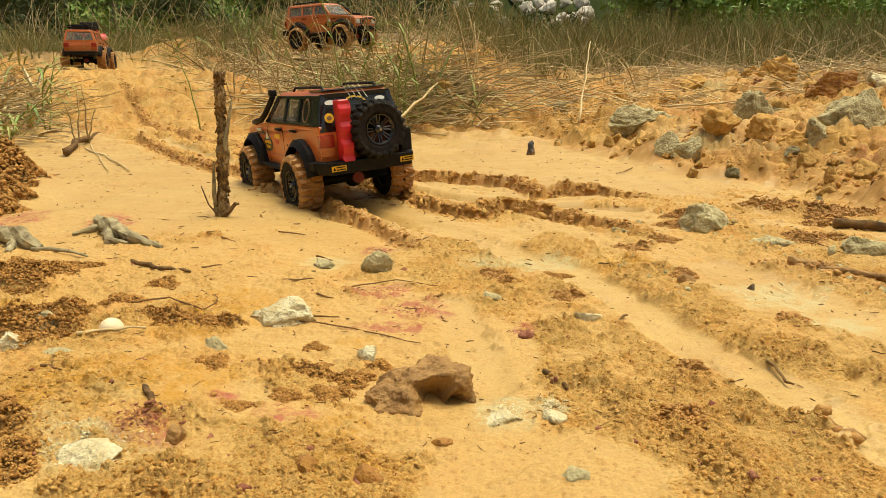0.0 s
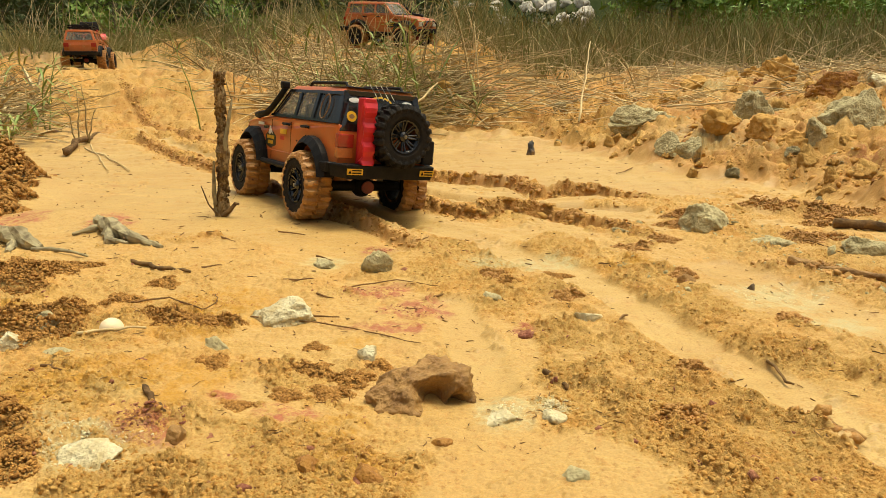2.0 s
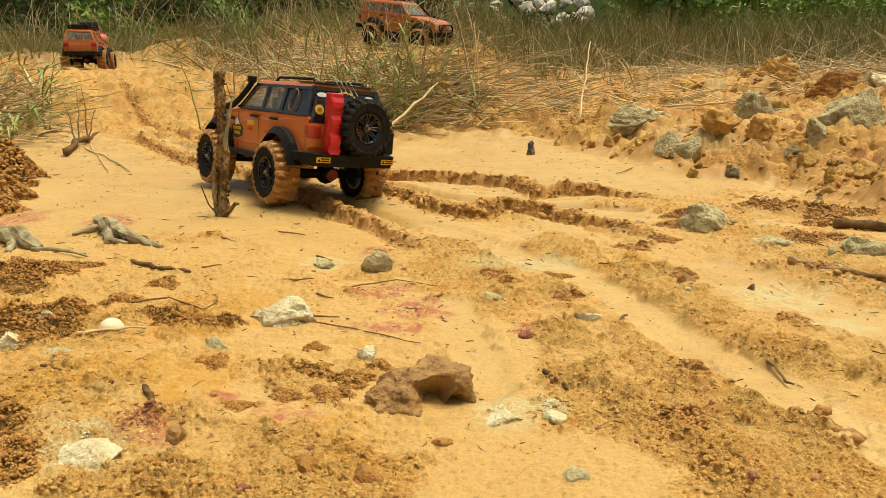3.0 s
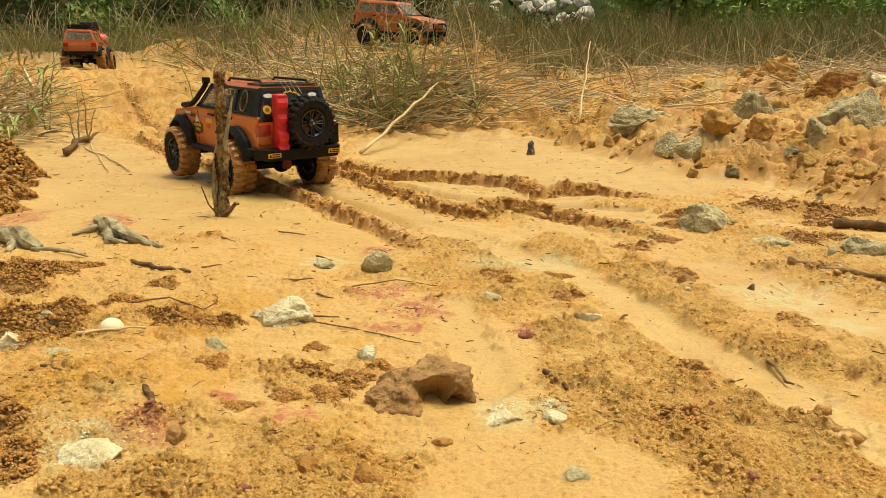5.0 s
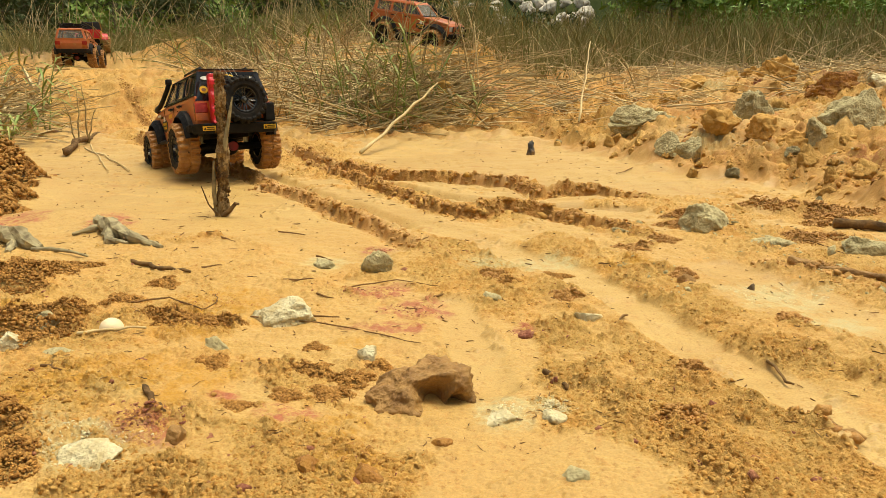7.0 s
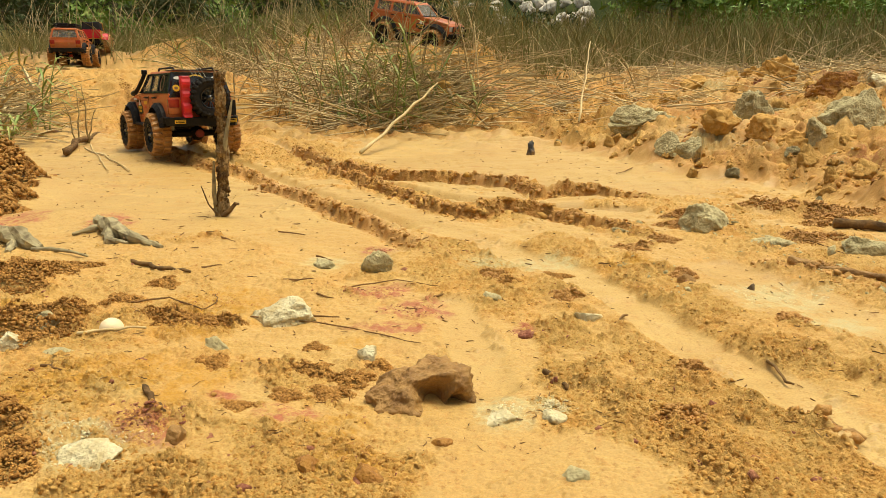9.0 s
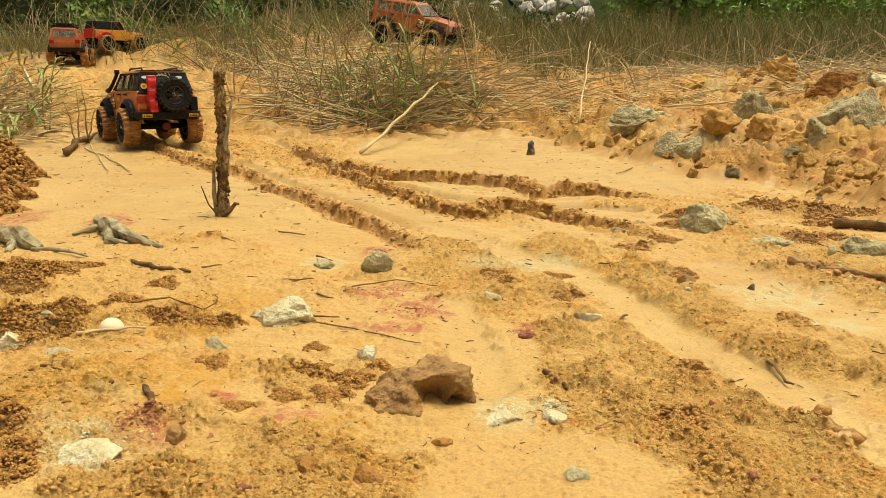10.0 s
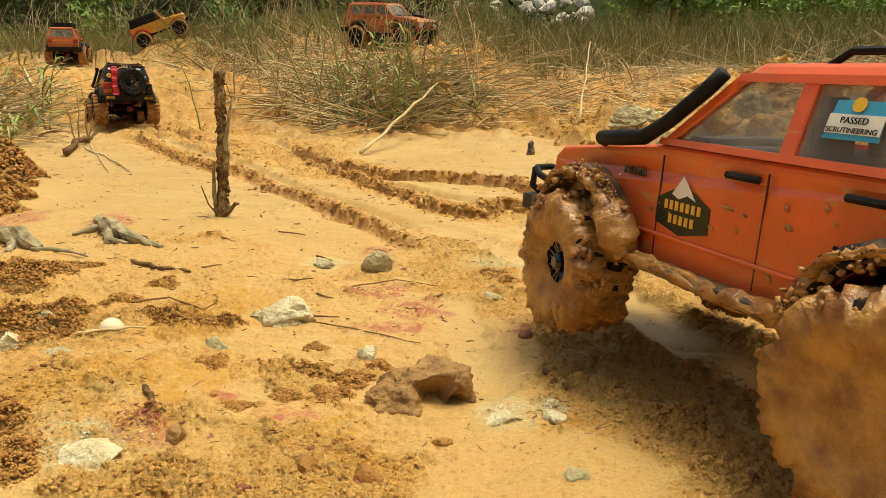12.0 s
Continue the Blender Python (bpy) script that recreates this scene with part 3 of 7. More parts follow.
        z = z + (1 - c) * (0.0012 * fbm(x, y, 30, 3, 74) - 0.0022 * np.maximum(0, 0.10 - np.abs(fbm(x * 0.45, y, 7, 3, 78))) * 10 + 0.012 * bits * step(fbm(x, y, 6, 2, 77), -0.2, 0.3))
    return z


def zat(x, y):
    return float(ground_height(np.array([x]), np.array([y]), False)[0])


def build_ground():
    # rows get wider apart with distance; behind the camera a few coarse rows
    rows = np.concatenate([[-300, -60, -15, -5, -2, -0.8, -0.2, 0.1, 0.25], np.linspace(0.36 ** -0.38, 5.0 ** -0.38, 900) ** (-1 / 0.38),
                           np.exp(np.linspace(np.log(5.05), np.log(9.0), 50)), [10, 12, 15, 20, 30, 50, 90, 200, 900]])
    cols = 820
    u = np.linspace(-1, 1, cols)
    half = 0.10 + 0.68 * np.maximum(np.abs(rows), 0.3)
    edge = np.array([2.0, 12.0, 80.0, 900.0])
    x = np.concatenate([-(half[:, None] + edge[::-1]), half[:, None] * u[None, :], half[:, None] + edge], 1)
    y = np.repeat(rows[:, None], x.shape[1], 1)
    nr, nc = x.shape
    x, y = x.ravel(), y.ravel()
    soil = crumble(x, y)
    z = ground_height(x, y, True, soil)
    i = np.arange(nr * nc).reshape(nr, nc)
    faces = np.stack([i[:-1, :-1], i[:-1, 1:], i[1:, 1:], i[1:, :-1]], -1).reshape(-1, 4)
    ob = arrays("ground", np.stack([x, y, z], 1), faces, M_GROUND, True)
    me = ob.data
    masks = {"crumb": soil}
    stain = fbm(x, y, 26, 4, 81)
    for key, spots in PATCHES.items():
        m = np.zeros(len(x))
        for (cx, cy), rx, ry, _ in spots:
            q = np.hypot((x - cx) / rx, (y - cy) / ry) + 0.5 * stain
            m = np.maximum(m, 1 - step(q, 0.55, 1.05))
        masks[key] = m
    bank = step(far_side(x, y), 0.05, 0.2)
    masks["pale"] = np.maximum(masks["pale"], bank * step(fbm(x, y, 5, 4, 83), 0.12, 0.4) * step(x, 0.2, 0.5) * 0.8)
    masks["red"] = np.maximum(masks["red"], bank * step(fbm(x, y, 6, 4, 84), 0.12, 0.35) * 0.7)
    # near faces of the rims: wet turned soil and painted shade together
    fresh_shade = np.zeros(len(x))
    for pts, w, h in RIMS:
        d, sd, sh = near_line(x, y, pts, 5 * w)
        u = d * sd + 0.35 * w * stain
        fresh_shade = np.maximum(fresh_shade, np.exp(-((u + 0.25 * w) / (w * 0.55)) ** 2) * np.minimum(1, 8 * np.minimum(sh, 1 - sh)))
    # and a darker strip along the foot of the right bank
    masks["fresh_shade"] = np.maximum(fresh_shade, 0.8 * step(np.abs(far_side(x, y) - 0.035 + 0.03 * fbm(x, y, 9, 3, 85)), 0.06, 0.0) * step(x, 0.3, 0.5))
    earth = step(np.maximum(far_side(x, y), left_side(x, y)), -0.02, 0.05)
    # brown blotches painted over the banks, whose relief is lit too evenly
    masks["fresh_shade"] = np.maximum(masks["fresh_shade"], 0.85 * earth * step(fbm(x, y, 13, 5, 91, 0.68), -0.08, 0.22))
    # dark patches in the colour stand in for shaded hollows and cracks
    masks["fresh_shade"] = np.maximum(masks["fresh_shade"], 0.75 * step(y, 2.3, 3.0) * step(fbm(x, y * 0.6, 10, 5, 90, 0.66), 0.08, 0.26))
    masks["ochre"] = np.maximum(masks["ochre"], 0.8 * earth * step(fbm(x, y, 4, 4, 92, 0.6), 0.05, 0.3))
    smooth = 1 - masks["crumb"]
    lines = step(np.abs(fbm(x * 0.30 + 0.3 * fbm(x, y, 2, 2, 87), y, 6.5, 2, 86)), 0.016, 0.004) * smooth * step(fbm(x, y, 3, 2, 88), -0.1, 0.2)
    masks["fresh_shade"] = np.maximum(masks["fresh_shade"], 0.9 * lines * step(y, 1.0, 1.2))
    masks["litter"] = np.maximum(step(far_side(x, y), 0.9, 1.5), step(np.hypot(x, y), 5.6, 6.6))
    for key, m in masks.items():
        at = me.attributes.new(key, "FLOAT", "POINT")
        at.data.foreach_set("value", m.astype(np.float32))
    tagged(ob, "wet orange laterite mud, rutted by tyres and crumbled in places", "mud ground", kind="structure")
    return ob


build_ground()


# ---- stones and clods ----
def bits_mesh(name, places, sizes, mat, seed, sink=0.35, flat=0.6, fine=False):
    """Many small broken lumps in one mesh, each a crooked bit with eight sides, or twenty where fine."""
    rng = np.random.RandomState(seed)
    n = len(sizes)
    bm = bmesh.new()
    if fine:
        bmesh.ops.create_icosphere(bm, subdivisions=1, radius=1.0)
    else:
        bmesh.ops.create_cone(bm, cap_ends=True, segments=4, radius1=1.0, radius2=0.55, depth=1.3)
    base, tri = np.array([v.co[:] for v in bm.verts]), []
    for f in bm.faces:
        ids = [v.index for v in f.verts]
        tri += [(ids[0], ids[i], ids[i + 1]) for i in range(1, len(ids) - 1)]
    bm.free()
    tri = np.array(tri)
    m = len(base)
    a, b = rng.uniform(0, 2 * math.pi, (n, 1)), rng.uniform(-0.6, 0.6, (n, 1))
    v = base[None] * (1 + rng.uniform(-0.35, 0.35, (n, m, 1))) + rng.uniform(-0.22, 0.22, (n, m, 3))
    v = v * rng.uniform(0.6, 1.5, (n, 1, 3)) * np.array([1, 1, flat])
    v = np.stack([v[..., 0], v[..., 1] * np.cos(b) - v[..., 2] * np.sin(b), v[..., 1] * np.sin(b) + v[..., 2] * np.cos(b)], -1)
    v = np.stack([v[..., 0] * np.cos(a) - v[..., 1] * np.sin(a), v[..., 0] * np.sin(a) + v[..., 1] * np.cos(a), v[..., 2]], -1)
    v = v * sizes[:, None, None] + places[:, None, :] - np.array([0, 0, 1.0]) * (sizes * sink)[:, None, None]
    f = tri[None] + (np.arange(n) * m)[:, None, None]
    return arrays(name, v.reshape(-1, 3), f.reshape(-1, 3), mat, False)


def rock_mesh(name, mat, size, seed, rough=0.28, facets=5, detail=3):
    """A broken stone: a ball cut by planes, with uneven relief; its foot is at z = 0."""
    rnd = random.Random(seed)
    bm = bmesh.new()
    bmesh.ops.create_icosphere(bm, subdivisions=detail, radius=1.0)
    planes = [(Vector((rnd.gauss(0, 1), rnd.gauss(0, 1), rnd.gauss(0, 0.8))).normalized(), rnd.uniform(0.45, 0.8)) for _ in range(facets * 2)]
    off = Vector((seed * 1.7, seed * 0.9, seed * 2.3))
    for v in bm.verts:
        p = v.co.copy()
        for n, d in planes:
            e = p.dot(n) - d
            if e > 0:
                p -= n * e
        w = noise.fractal(p * 1.7 + off, 1.0, 2.0, 3) * rough * 0.55 + noise.fractal(p * 5 + off, 0.8, 2.1, 4) * rough * 0.20
        w -= max(0.0, noise.noise(p * 3.3 - off) - 0.25) * rough * 1.1
        if detail > 3:
            w += noise.noise(p * 13 + off) * min(rough, 0.3) * 0.11 + noise.noise(p * 27 - off) * min(rough, 0.3) * 0.09
        p = p * (1 + w)
        v.co = Vector((p.x * size[0] / 1.95, p.y * size[1] / 1.95, (p.z + 0.5) * size[2] / 1.4))
    return part(name, bm, mat, smooth=True)


def stone(name, at, size, mat, label, seed, category="stone", rough=0.32, facets=5, sink=0.3, rz=0, detail=3):
    ob = rock_mesh(name, mat, size, seed, rough, facets, (6 if size[0] > 0.15 else 5) if size[0] > 0.065 and detail > 2 else detail + (size[0] > 0.03))
    ob.matrix_basis = pose(at[0], at[1], zat(*at) - sink * size[2], 0, 0, rz)
    return tagged(ob, label, category)


stone("stone", (-0.173, 0.735), (0.088, 0.060, 0.034), M_ROCK_PALE, "pale cream rough stone half sunk in mud", 7, sink=0.3)
stone("stone", (-0.095, 0.945), (0.046, 0.035, 0.036), M_ROCK_GREY, "grey green angular stone beside the rut", 4, sink=0.2)
stone("stone", (-0.17, 0.963), (0.046, 0.03, 0.016), M_ROCK_GREY, "flat grey stone sunk in mud", 5, sink=0.3)
stone("pebble", (-0.343, 0.674), (0.024, 0.022, 0.017), M_ROCK_WHITE, "smooth white rounded pebble on the mud", 6, "pebble", 0.03, 0, 0.15)
stone("stone", (0.092, 0.509), (0.025, 0.024, 0.014), M_ROCK_PALE, "small pale green stone pressed into mud", 8, sink=0.4)
stone("stone", (0.046, 0.509), (0.034, 0.036, 0.010), M_ROCK_PALE, "flat pale stone pressed into mud", 9, sink=0.4)
stone("stone", (-0.072, 0.633), (0.026, 0.024, 0.022), M_ROCK_PALE, "small yellowish stone on mud", 10)
stone("stone", (-0.222, 0.633), (0.032, 0.026, 0.020), M_ROCK_GREY, "small grey crumbly stone", 12, rough=0.4)
stone("stone", (-0.201, 0.466), (0.019, 0.018, 0.016), M_CLOD_BROWN, "small smooth dark brown stone", 13, rough=0.1)
stone("stone", (-0.053, 0.425), (0.024, 0.022, 0.018), M_ROCK_OCHRE, "yellow ochre stone on mud", 14)
stone("stone", (-0.095, 0.434), (0.022, 0.024, 0.014), M_ROCK_OCHRE, "brown ochre stone on mud", 15)
stone("stone", (0, 0.472), (0.018, 0.016, 0.010), M_ROCK_OCHRE, "small rust coloured stone", 16)
stone("stone", (0.093, 0.425), (0.024, 0.018, 0.010), M_ROCK_GREY, "small flat greenish stone", 17)
stone("stone", (0.163, 0.737), (0.036, 0.028, 0.020), M_ROCK_PALE, "pale stone at the edge of the wheel track", 18)
stone("stone", (0.091, 0.694), (0.022, 0.02, 0.014), M_ROCK_RED, "small dark red stone in crumbled mud", 19)
stone("stone", (0.064, 0.826), (0.030, 0.03, 0.012), M_ROCK_GREY, "small flat grey stone in crumbled mud", 20)
stone("stone", (-0.359, 0.603), (0.028, 0.02, 0.012), M_ROCK_GREY, "small bluish grey stone chip", 22)
stone("stone", (-0.422, 0.694), (0.04, 0.035, 0.03), M_ROCK_GREY, "grey stone stuck in dark clods", 23)
stone("stone", (-0.255, 0.438), (0.060, 0.05, 0.016), M_ROCK_PALE, "flat pale stone pressed into mud", 24, sink=0.45, rough=0.3)
stone("stone", (-0.418, 0.622), (0.05, 0.05, 0.03), M_ROCK_PALE, "pale crumbly stone by the dark clods", 25)
stone("stone", (-0.982, 1.727), (0.030, 0.03, 0.018), M_ROCK_OCHRE, "small orange clod on smooth mud", 26)
stone("stone", (0.398, 0.853), (0.012, 0.012, 0.014), M_BLACK_MUDDY, "small black stone on pale mud", 27)
stone("stone", (0.32, 0.872), (0.035, 0.02, 0.014), M_CLOD_BROWN, "small dark brown clod", 28)
stone("stone", (0.449, 1.165), (0.095, 0.07, 0.055), M_ROCK_GREY, "muddy grey stone between the ruts", 29, sink=0.25, rough=0.35)
stone("stone", (0.512, 1.058), (0.075, 0.05, 0.028), M_ROCK_GREY, "low grey green stone", 30, sink=0.25)
stone("stone", (0.655, 1.018), (0.09, 0.06, 0.045), M_ROCK_GREY, "grey stone beside a dark log", 31)
stone("stone", (0.286, 2.263), (0.045, 0.04, 0.05), M_BLACK_MUDDY, "dark muddy lump standing in smooth mud", 32, sink=0.15, rough=0.6)
# the bank's boulders
stone("boulder", (0.96, 2.15, 0.093)[:2], (0.175, 0.14, 0.125), M_ROCK_GREY, "grey angular boulder on the orange bank", 33, "boulder", sink=0.12, facets=7)
stone("boulder", (0.618, 2.3, 0.111)[:2], (0.25, 0.16, 0.085), M_ROCK_GREY, "low grey lichen-stained boulder on the bank", 34, "boulder", sink=0.2)
stone("boulder", (1.081, 1.85, 0.003)[:2], (0.24, 0.16, 0.15), M_ROCK_GREY, "large cracked grey green boulder in the bank", 35, "boulder", sink=0.2, rough=0.4, facets=8)
stone("boulder", (0.966, 1.8, -0.004)[:2], (0.10, 0.09, 0.10), M_ROCK_GREY, "grey boulder fallen from the bank", 36, "boulder", sink=0.2, facets=7)
stone("boulder", (0.675, 1.88, 0.014)[:2], (0.09, 0.07, 0.07), M_ROCK_GREY, "small grey boulder at the foot of the bank", 37, "boulder")
stone("boulder", (0.64, 1.95, 0.059)[:2], (0.10, 0.07, 0.06), M_ROCK_GREY, "grey boulder caked with orange mud", 38, "boulder")
stone("boulder", (1.305, 2.35, 0.135)[:2], (0.20, 0.14, 0.09), M_ROCK_OCHRE, "orange brown boulder on the bank", 39, "boulder")
stone("boulder", (1.528, 2.5, 0.184)[:2], (0.12, 0.1, 0.08), M_ROCK_PALE, "pale boulder on the bank", 40, "boulder")
for i, (at, s) in enumerate((((1.059, 3, 0.188), 0.17), ((1.202, 3, 0.177), 0.15), ((1.355, 2.9, 0.203), 0.22), ((0.793, 3.1, 0.28), 0.12), ((-0.01, 3.3, 0.367), 0.18),
                             ((1.315, 3.05, 0.21), 0.12), ((0.849, 2.7, 0.156), 0.12), ((0.769, 1.95, 0.036), 0.13), ((0.859, 1.9, 0.026), 0.14), ((0.905, 1.8, 0.01), 0.10))):
    stone("clod", at[:2], (s * 0.8, s * 0.7, s * 0.5), M_CLOD, "crumbling orange earth clod on the bank", 50 + i, "earth clod", rough=0.45, facets=4, sink=0.15)
# the split brown clod in front
def broken_clod(at, size, hollows, seed, label):
    """A wet lump of clay with hollows broken into it: centre and radius in shares of its size."""
    bm = bmesh.new()
    bmesh.ops.create_icosphere(bm, subdivisions=6, radius=1.0)
    off = Vector((seed * 1.3, seed * 0.7, 2.1))
    for v in bm.verts:
        p = v.co.copy()
        p.z = p.z * (0.72 + 0.35 * p.x) if p.z > 0 else p.z * 0.4
        p = p * (1 + 0.22 * noise.fractal(p * 1.6 + off, 1.0, 2.0, 3) + 0.09 * noise.fractal(p * 5.5 + off, 0.8, 2.0, 4) - 0.10 * max(0.0, noise.noise(p * 3.0 - off)))
        for c, r in hollows:
            d = p - Vector(c)
            k = d.length / (r * (1 + 0.25 * noise.noise(p * 4 + off)))
            if k < 1.0:
                p = p + (Vector((0.15, 0.5, -0.25)) - p) * (1 - k * k) * 0.75
        v.co = Vector((p.x * size[0], p.y * size[1], p.z * size[2]))
    ob = part("clod", bm, M_CLOD_BROWN, smooth=True)
    ob.matrix_basis = pose(at[0], at[1], zat(*at) - 0.004, 0, 0, 8)
    return tagged(ob, label, "earth clod")


broken_clod((-0.018, 0.556), (0.047, 0.040, 0.046), (((0.12, -0.78, 0.42), 0.42), ((0.62, -0.75, 0.22), 0.26)), 5, "wet brown clay clod with a dark hollow broken open")


def crumb_heap(at, r, h, n, seed, label, mat, lump=(0.0016, 0.0085)):
    """A heap of crumbled earth: a knobbly core buried in many small lumps."""
    rng = np.random.RandomState(seed)
    q, a = np.sqrt(rng.uniform(0, 1, n)), rng.uniform(0, 2 * math.pi, n)
    wob = 1 + 0.25 * np.sin(3 * a + seed) + 0.15 * np.sin(5 * a + 2 * seed)
    x, y = at[0] + r * q * np.cos(a) * wob, at[1] + 0.8 * r * q * np.sin(a) * wob
    z = ground_height(x, y) + h * (1 - q * q) * (0.75 + 0.4 * fbm(x, y, 45, 3, seed)) - 0.001
    s = lump[0] * (lump[1] / lump[0]) ** (rng.uniform(0, 1, n) ** 1.6)
    return tagged(bits_mesh("earth_clod", np.stack([x, y, z], 1), s, mat, seed, 0.45, 0.75, n < 900), label, "earth clod")


for i, (at, r, h) in enumerate((((-0.446, 0.690), 0.062, 0.030), ((-0.440, 0.750), 0.045, 0.016), ((-0.535, 0.83), 0.05, 0.02), ((-0.405, 0.640), 0.035, 0.014), ((-0.290, 0.722), 0.040, 0.013),
                                ((-0.245, 0.715), 0.026, 0.010), ((-0.385, 0.79), 0.03, 0.01), ((-0.345, 0.475), 0.035, 0.018), ((-0.305, 0.424), 0.03, 0.012), ((-0.120, 0.600), 0.020, 0.009),
                                ((-0.085, 0.583), 0.022, 0.009), ((-0.098, 0.553), 0.018, 0.008), ((-0.135, 0.545), 0.015, 0.007), ((-0.128, 0.650), 0.014, 0.006), ((-0.06, 0.612), 0.014, 0.007),
                                ((-0.215, 0.60), 0.016, 0.007), ((-0.52, 0.90), 0.05, 0.014), ((-0.17, 0.52), 0.014, 0.005), ((0.16, 0.93), 0.02, 0.008), ((0.09, 0.90), 0.018, 0.007), ((-0.36, 0.855), 0.024, 0.008))):
    crumb_heap(at, r, h, int(250 + 34000 * r), 90 + i, "heap of dark crumbled earth" if h > 0.012 else "small cluster of crumbled wet earth", M_CLOD_DARK, (0.0007, 0.0019 + 0.020 * r))
for i, (at, r, h) in enumerate((((-0.955, 1.49), 0.085, 0.085), ((-0.90, 1.38), 0.06, 0.05), ((-0.85, 1.28), 0.05, 0.03), ((-1.02, 1.58), 0.08, 0.08), ((-1.158, 1.869), 0.06, 0.05))):
    crumb_heap(at, r, h, int(26000 * r), 130 + i, "crumbling edge of reddish orange earth", M_CLOD_DARK, (0.0016, 0.008))
for i, (at, r, h) in enumerate((((0.48, 1.27), 0.06, 0.022), ((0.42, 1.20), 0.04, 0.016), ((0.654, 1.346), 0.075, 0.018), ((0.74, 1.30), 0.07, 0.02), ((0.325, 0.898), 0.02, 0.008), ((0.393, 0.734), 0.02, 0.007),
                                ((0.522, 0.924), 0.035, 0.010), ((0.067, 0.924), 0.02, 0.008), ((0.153, 0.826), 0.02, 0.009), ((0.60, 1.10), 0.05, 0.014), ((0.69, 1.22), 0.05, 0.016),
                                ((0.235, 0.60), 0.016, 0.006), ((0.19, 0.50), 0.02, 0.006), ((0.30, 1.05), 0.03, 0.010), ((0.36, 1.09), 0.025, 0.010))):
    crumb_heap(at, r, h, int(250 + 26000 * r), 150 + i, "ridge of broken wet mud beside the wheel tracks", M_MUD_LUMP, (0.0009, 0.0022 + 0.025 * r))
for i, (at, r, n, mat, label) in enumerate((((-0.082, 0.850), 0.050, 900, M_ROCK_RED, "maroon crumbs of earth spread over the mud"), ((-0.035, 0.775), 0.040, 350, M_ROCK_RED, "thin scatter of maroon earth crumbs"),
                                            ((-0.10, 1.044), 0.030, 400, M_ROCK_RED, "dark red earth beside the grey stone"), ((0.091, 0.705), 0.018, 250, M_ROCK_RED, "dark red earth in the crumbled track"),
                                            ((-0.265, 0.80), 0.06, 900, M_ROCK_OCHRE, "yellow ochre crumbs on the mud"), ((-0.06, 0.455), 0.03, 300, M_ROCK_OCHRE, "ochre crumbs by the ochre stones"),
                                            ((0.05, 0.521), 0.024, 500, M_ROCK_PALE, "pale greenish crumbs pressed into the mud"), ((0.095, 0.528), 0.018, 400, M_ROCK_PALE, "pale greenish crumbs of soft stone"),
                                            ((-0.262, 0.455), 0.045, 900, M_ROCK_PALE, "pale cream crumbs round the flat stone"), ((-0.233, 0.49), 0.030, 400, M_ROCK_RED, "reddish crumbs on the near hump"),
                                            ((-0.425, 0.655), 0.035, 500, M_ROCK_PALE, "pale crumbs by the dark clods"), ((-0.173, 0.735), 0.040, 260, M_ROCK_PALE, "pale crumbs round the cream stone"),
                                            ((0.42, 0.83), 0.075, 700, M_ROCK_PALE, "grey green grit on the smooth mud"))):
    crumb_heap(at, r, 0.0015, n, 180 + i, label, mat, (0.0005, 0.0022))


# rubble on the bank, a few shapes used again and again
RUBBLE = [rock_mesh("bank_stone", m, (1.0, 0.85, 0.65), 500 + i, 0.42, 7, 4) for i, m in enumerate((M_ROCK_GREY, M_CLOD, M_ROCK_OCHRE, M_CLOD, M_ROCK_RED, M_ROCK_PALE))]
RUBBLE_LABELS = ("grey rubble stone on the orange bank", "orange earth lump on the bank", "ochre rubble stone on the bank", "crumbly orange earth lump on the bank",
                 "dark red rubble stone on the bank", "pale rubble stone on the bank")
rub = random.Random(77)
spots = []
while len(spots) < 64:
    px, py = rub.uniform(0.35, 2.2), rub.uniform(1.3, 3.3)
    if px < 0.66 * py and 0.0 < far_side(np.array([px]), np.array([py]))[0] < 1.3:
        spots.append((px, py))
for i, (px, py) in enumerate(spots):
    k = i % 6 if i < 36 else (1, 3)[i % 2]
    s = rub.uniform(0.025, 0.075) * (0.7 if k == 5 else 1.0)
    ob = RUBBLE[k] if i < 6 else new("bank_stone", RUBBLE[k].data)
    ob.matrix_basis = pose(px, py, zat(px, py) - 0.2 * s, rub.uniform(-15, 15), rub.uniform(-15, 15), rub.uniform(0, 360)) @ Matrix.Scale(s, 4)
    tagged(ob, RUBBLE_LABELS[k], "stone", "rubble on the bank")


def crumbs(name, label, n, region, size, mat, seed, power=2.2, lean=0.9):
    """Loose crumbs of soil, strewn where the ground is crumbled."""
    rng = np.random.RandomState(seed)
    x0, x1, y0, y1 = region
    y = (rng.uniform(y1 ** -lean, y0 ** -lean, n * 4)) ** (-1 / lean)
    x = rng.uniform(-1, 1, n * 4) * (0.10 + 0.66 * y)
    keep = (x > x0) & (x < x1)
    x, y = x[keep], y[keep]
    keep = crumble(x, y) + 0.3 * fbm(x, y, 12, 2, 5) > rng.uniform(0.5, 1.15, len(x))
    x, y = x[keep][:n], y[keep][:n]
    n = len(x)
    s = size[0] * (size[1] / size[0]) ** (rng.uniform(0, 1, n) ** power)
    return tagged(bits_mesh(name, np.stack([x, y, ground_height(x, y)], 1), s, mat, seed), label, "soil crumbs", kind="stuff")


crumbs("soil_crumbs", "orange crumbs of wet soil along the tracks", 42000, (-3, 3, 0.37, 1.3), (0.0005, 0.0030), M_CLOD, 5, 2.6)
crumbs("soil_crumbs", "orange crumbs of soil farther along the tracks", 8000, (-3, 3, 1.2, 3.2), (0.0015, 0.006), M_CLOD, 7, 2.0, 0.3)

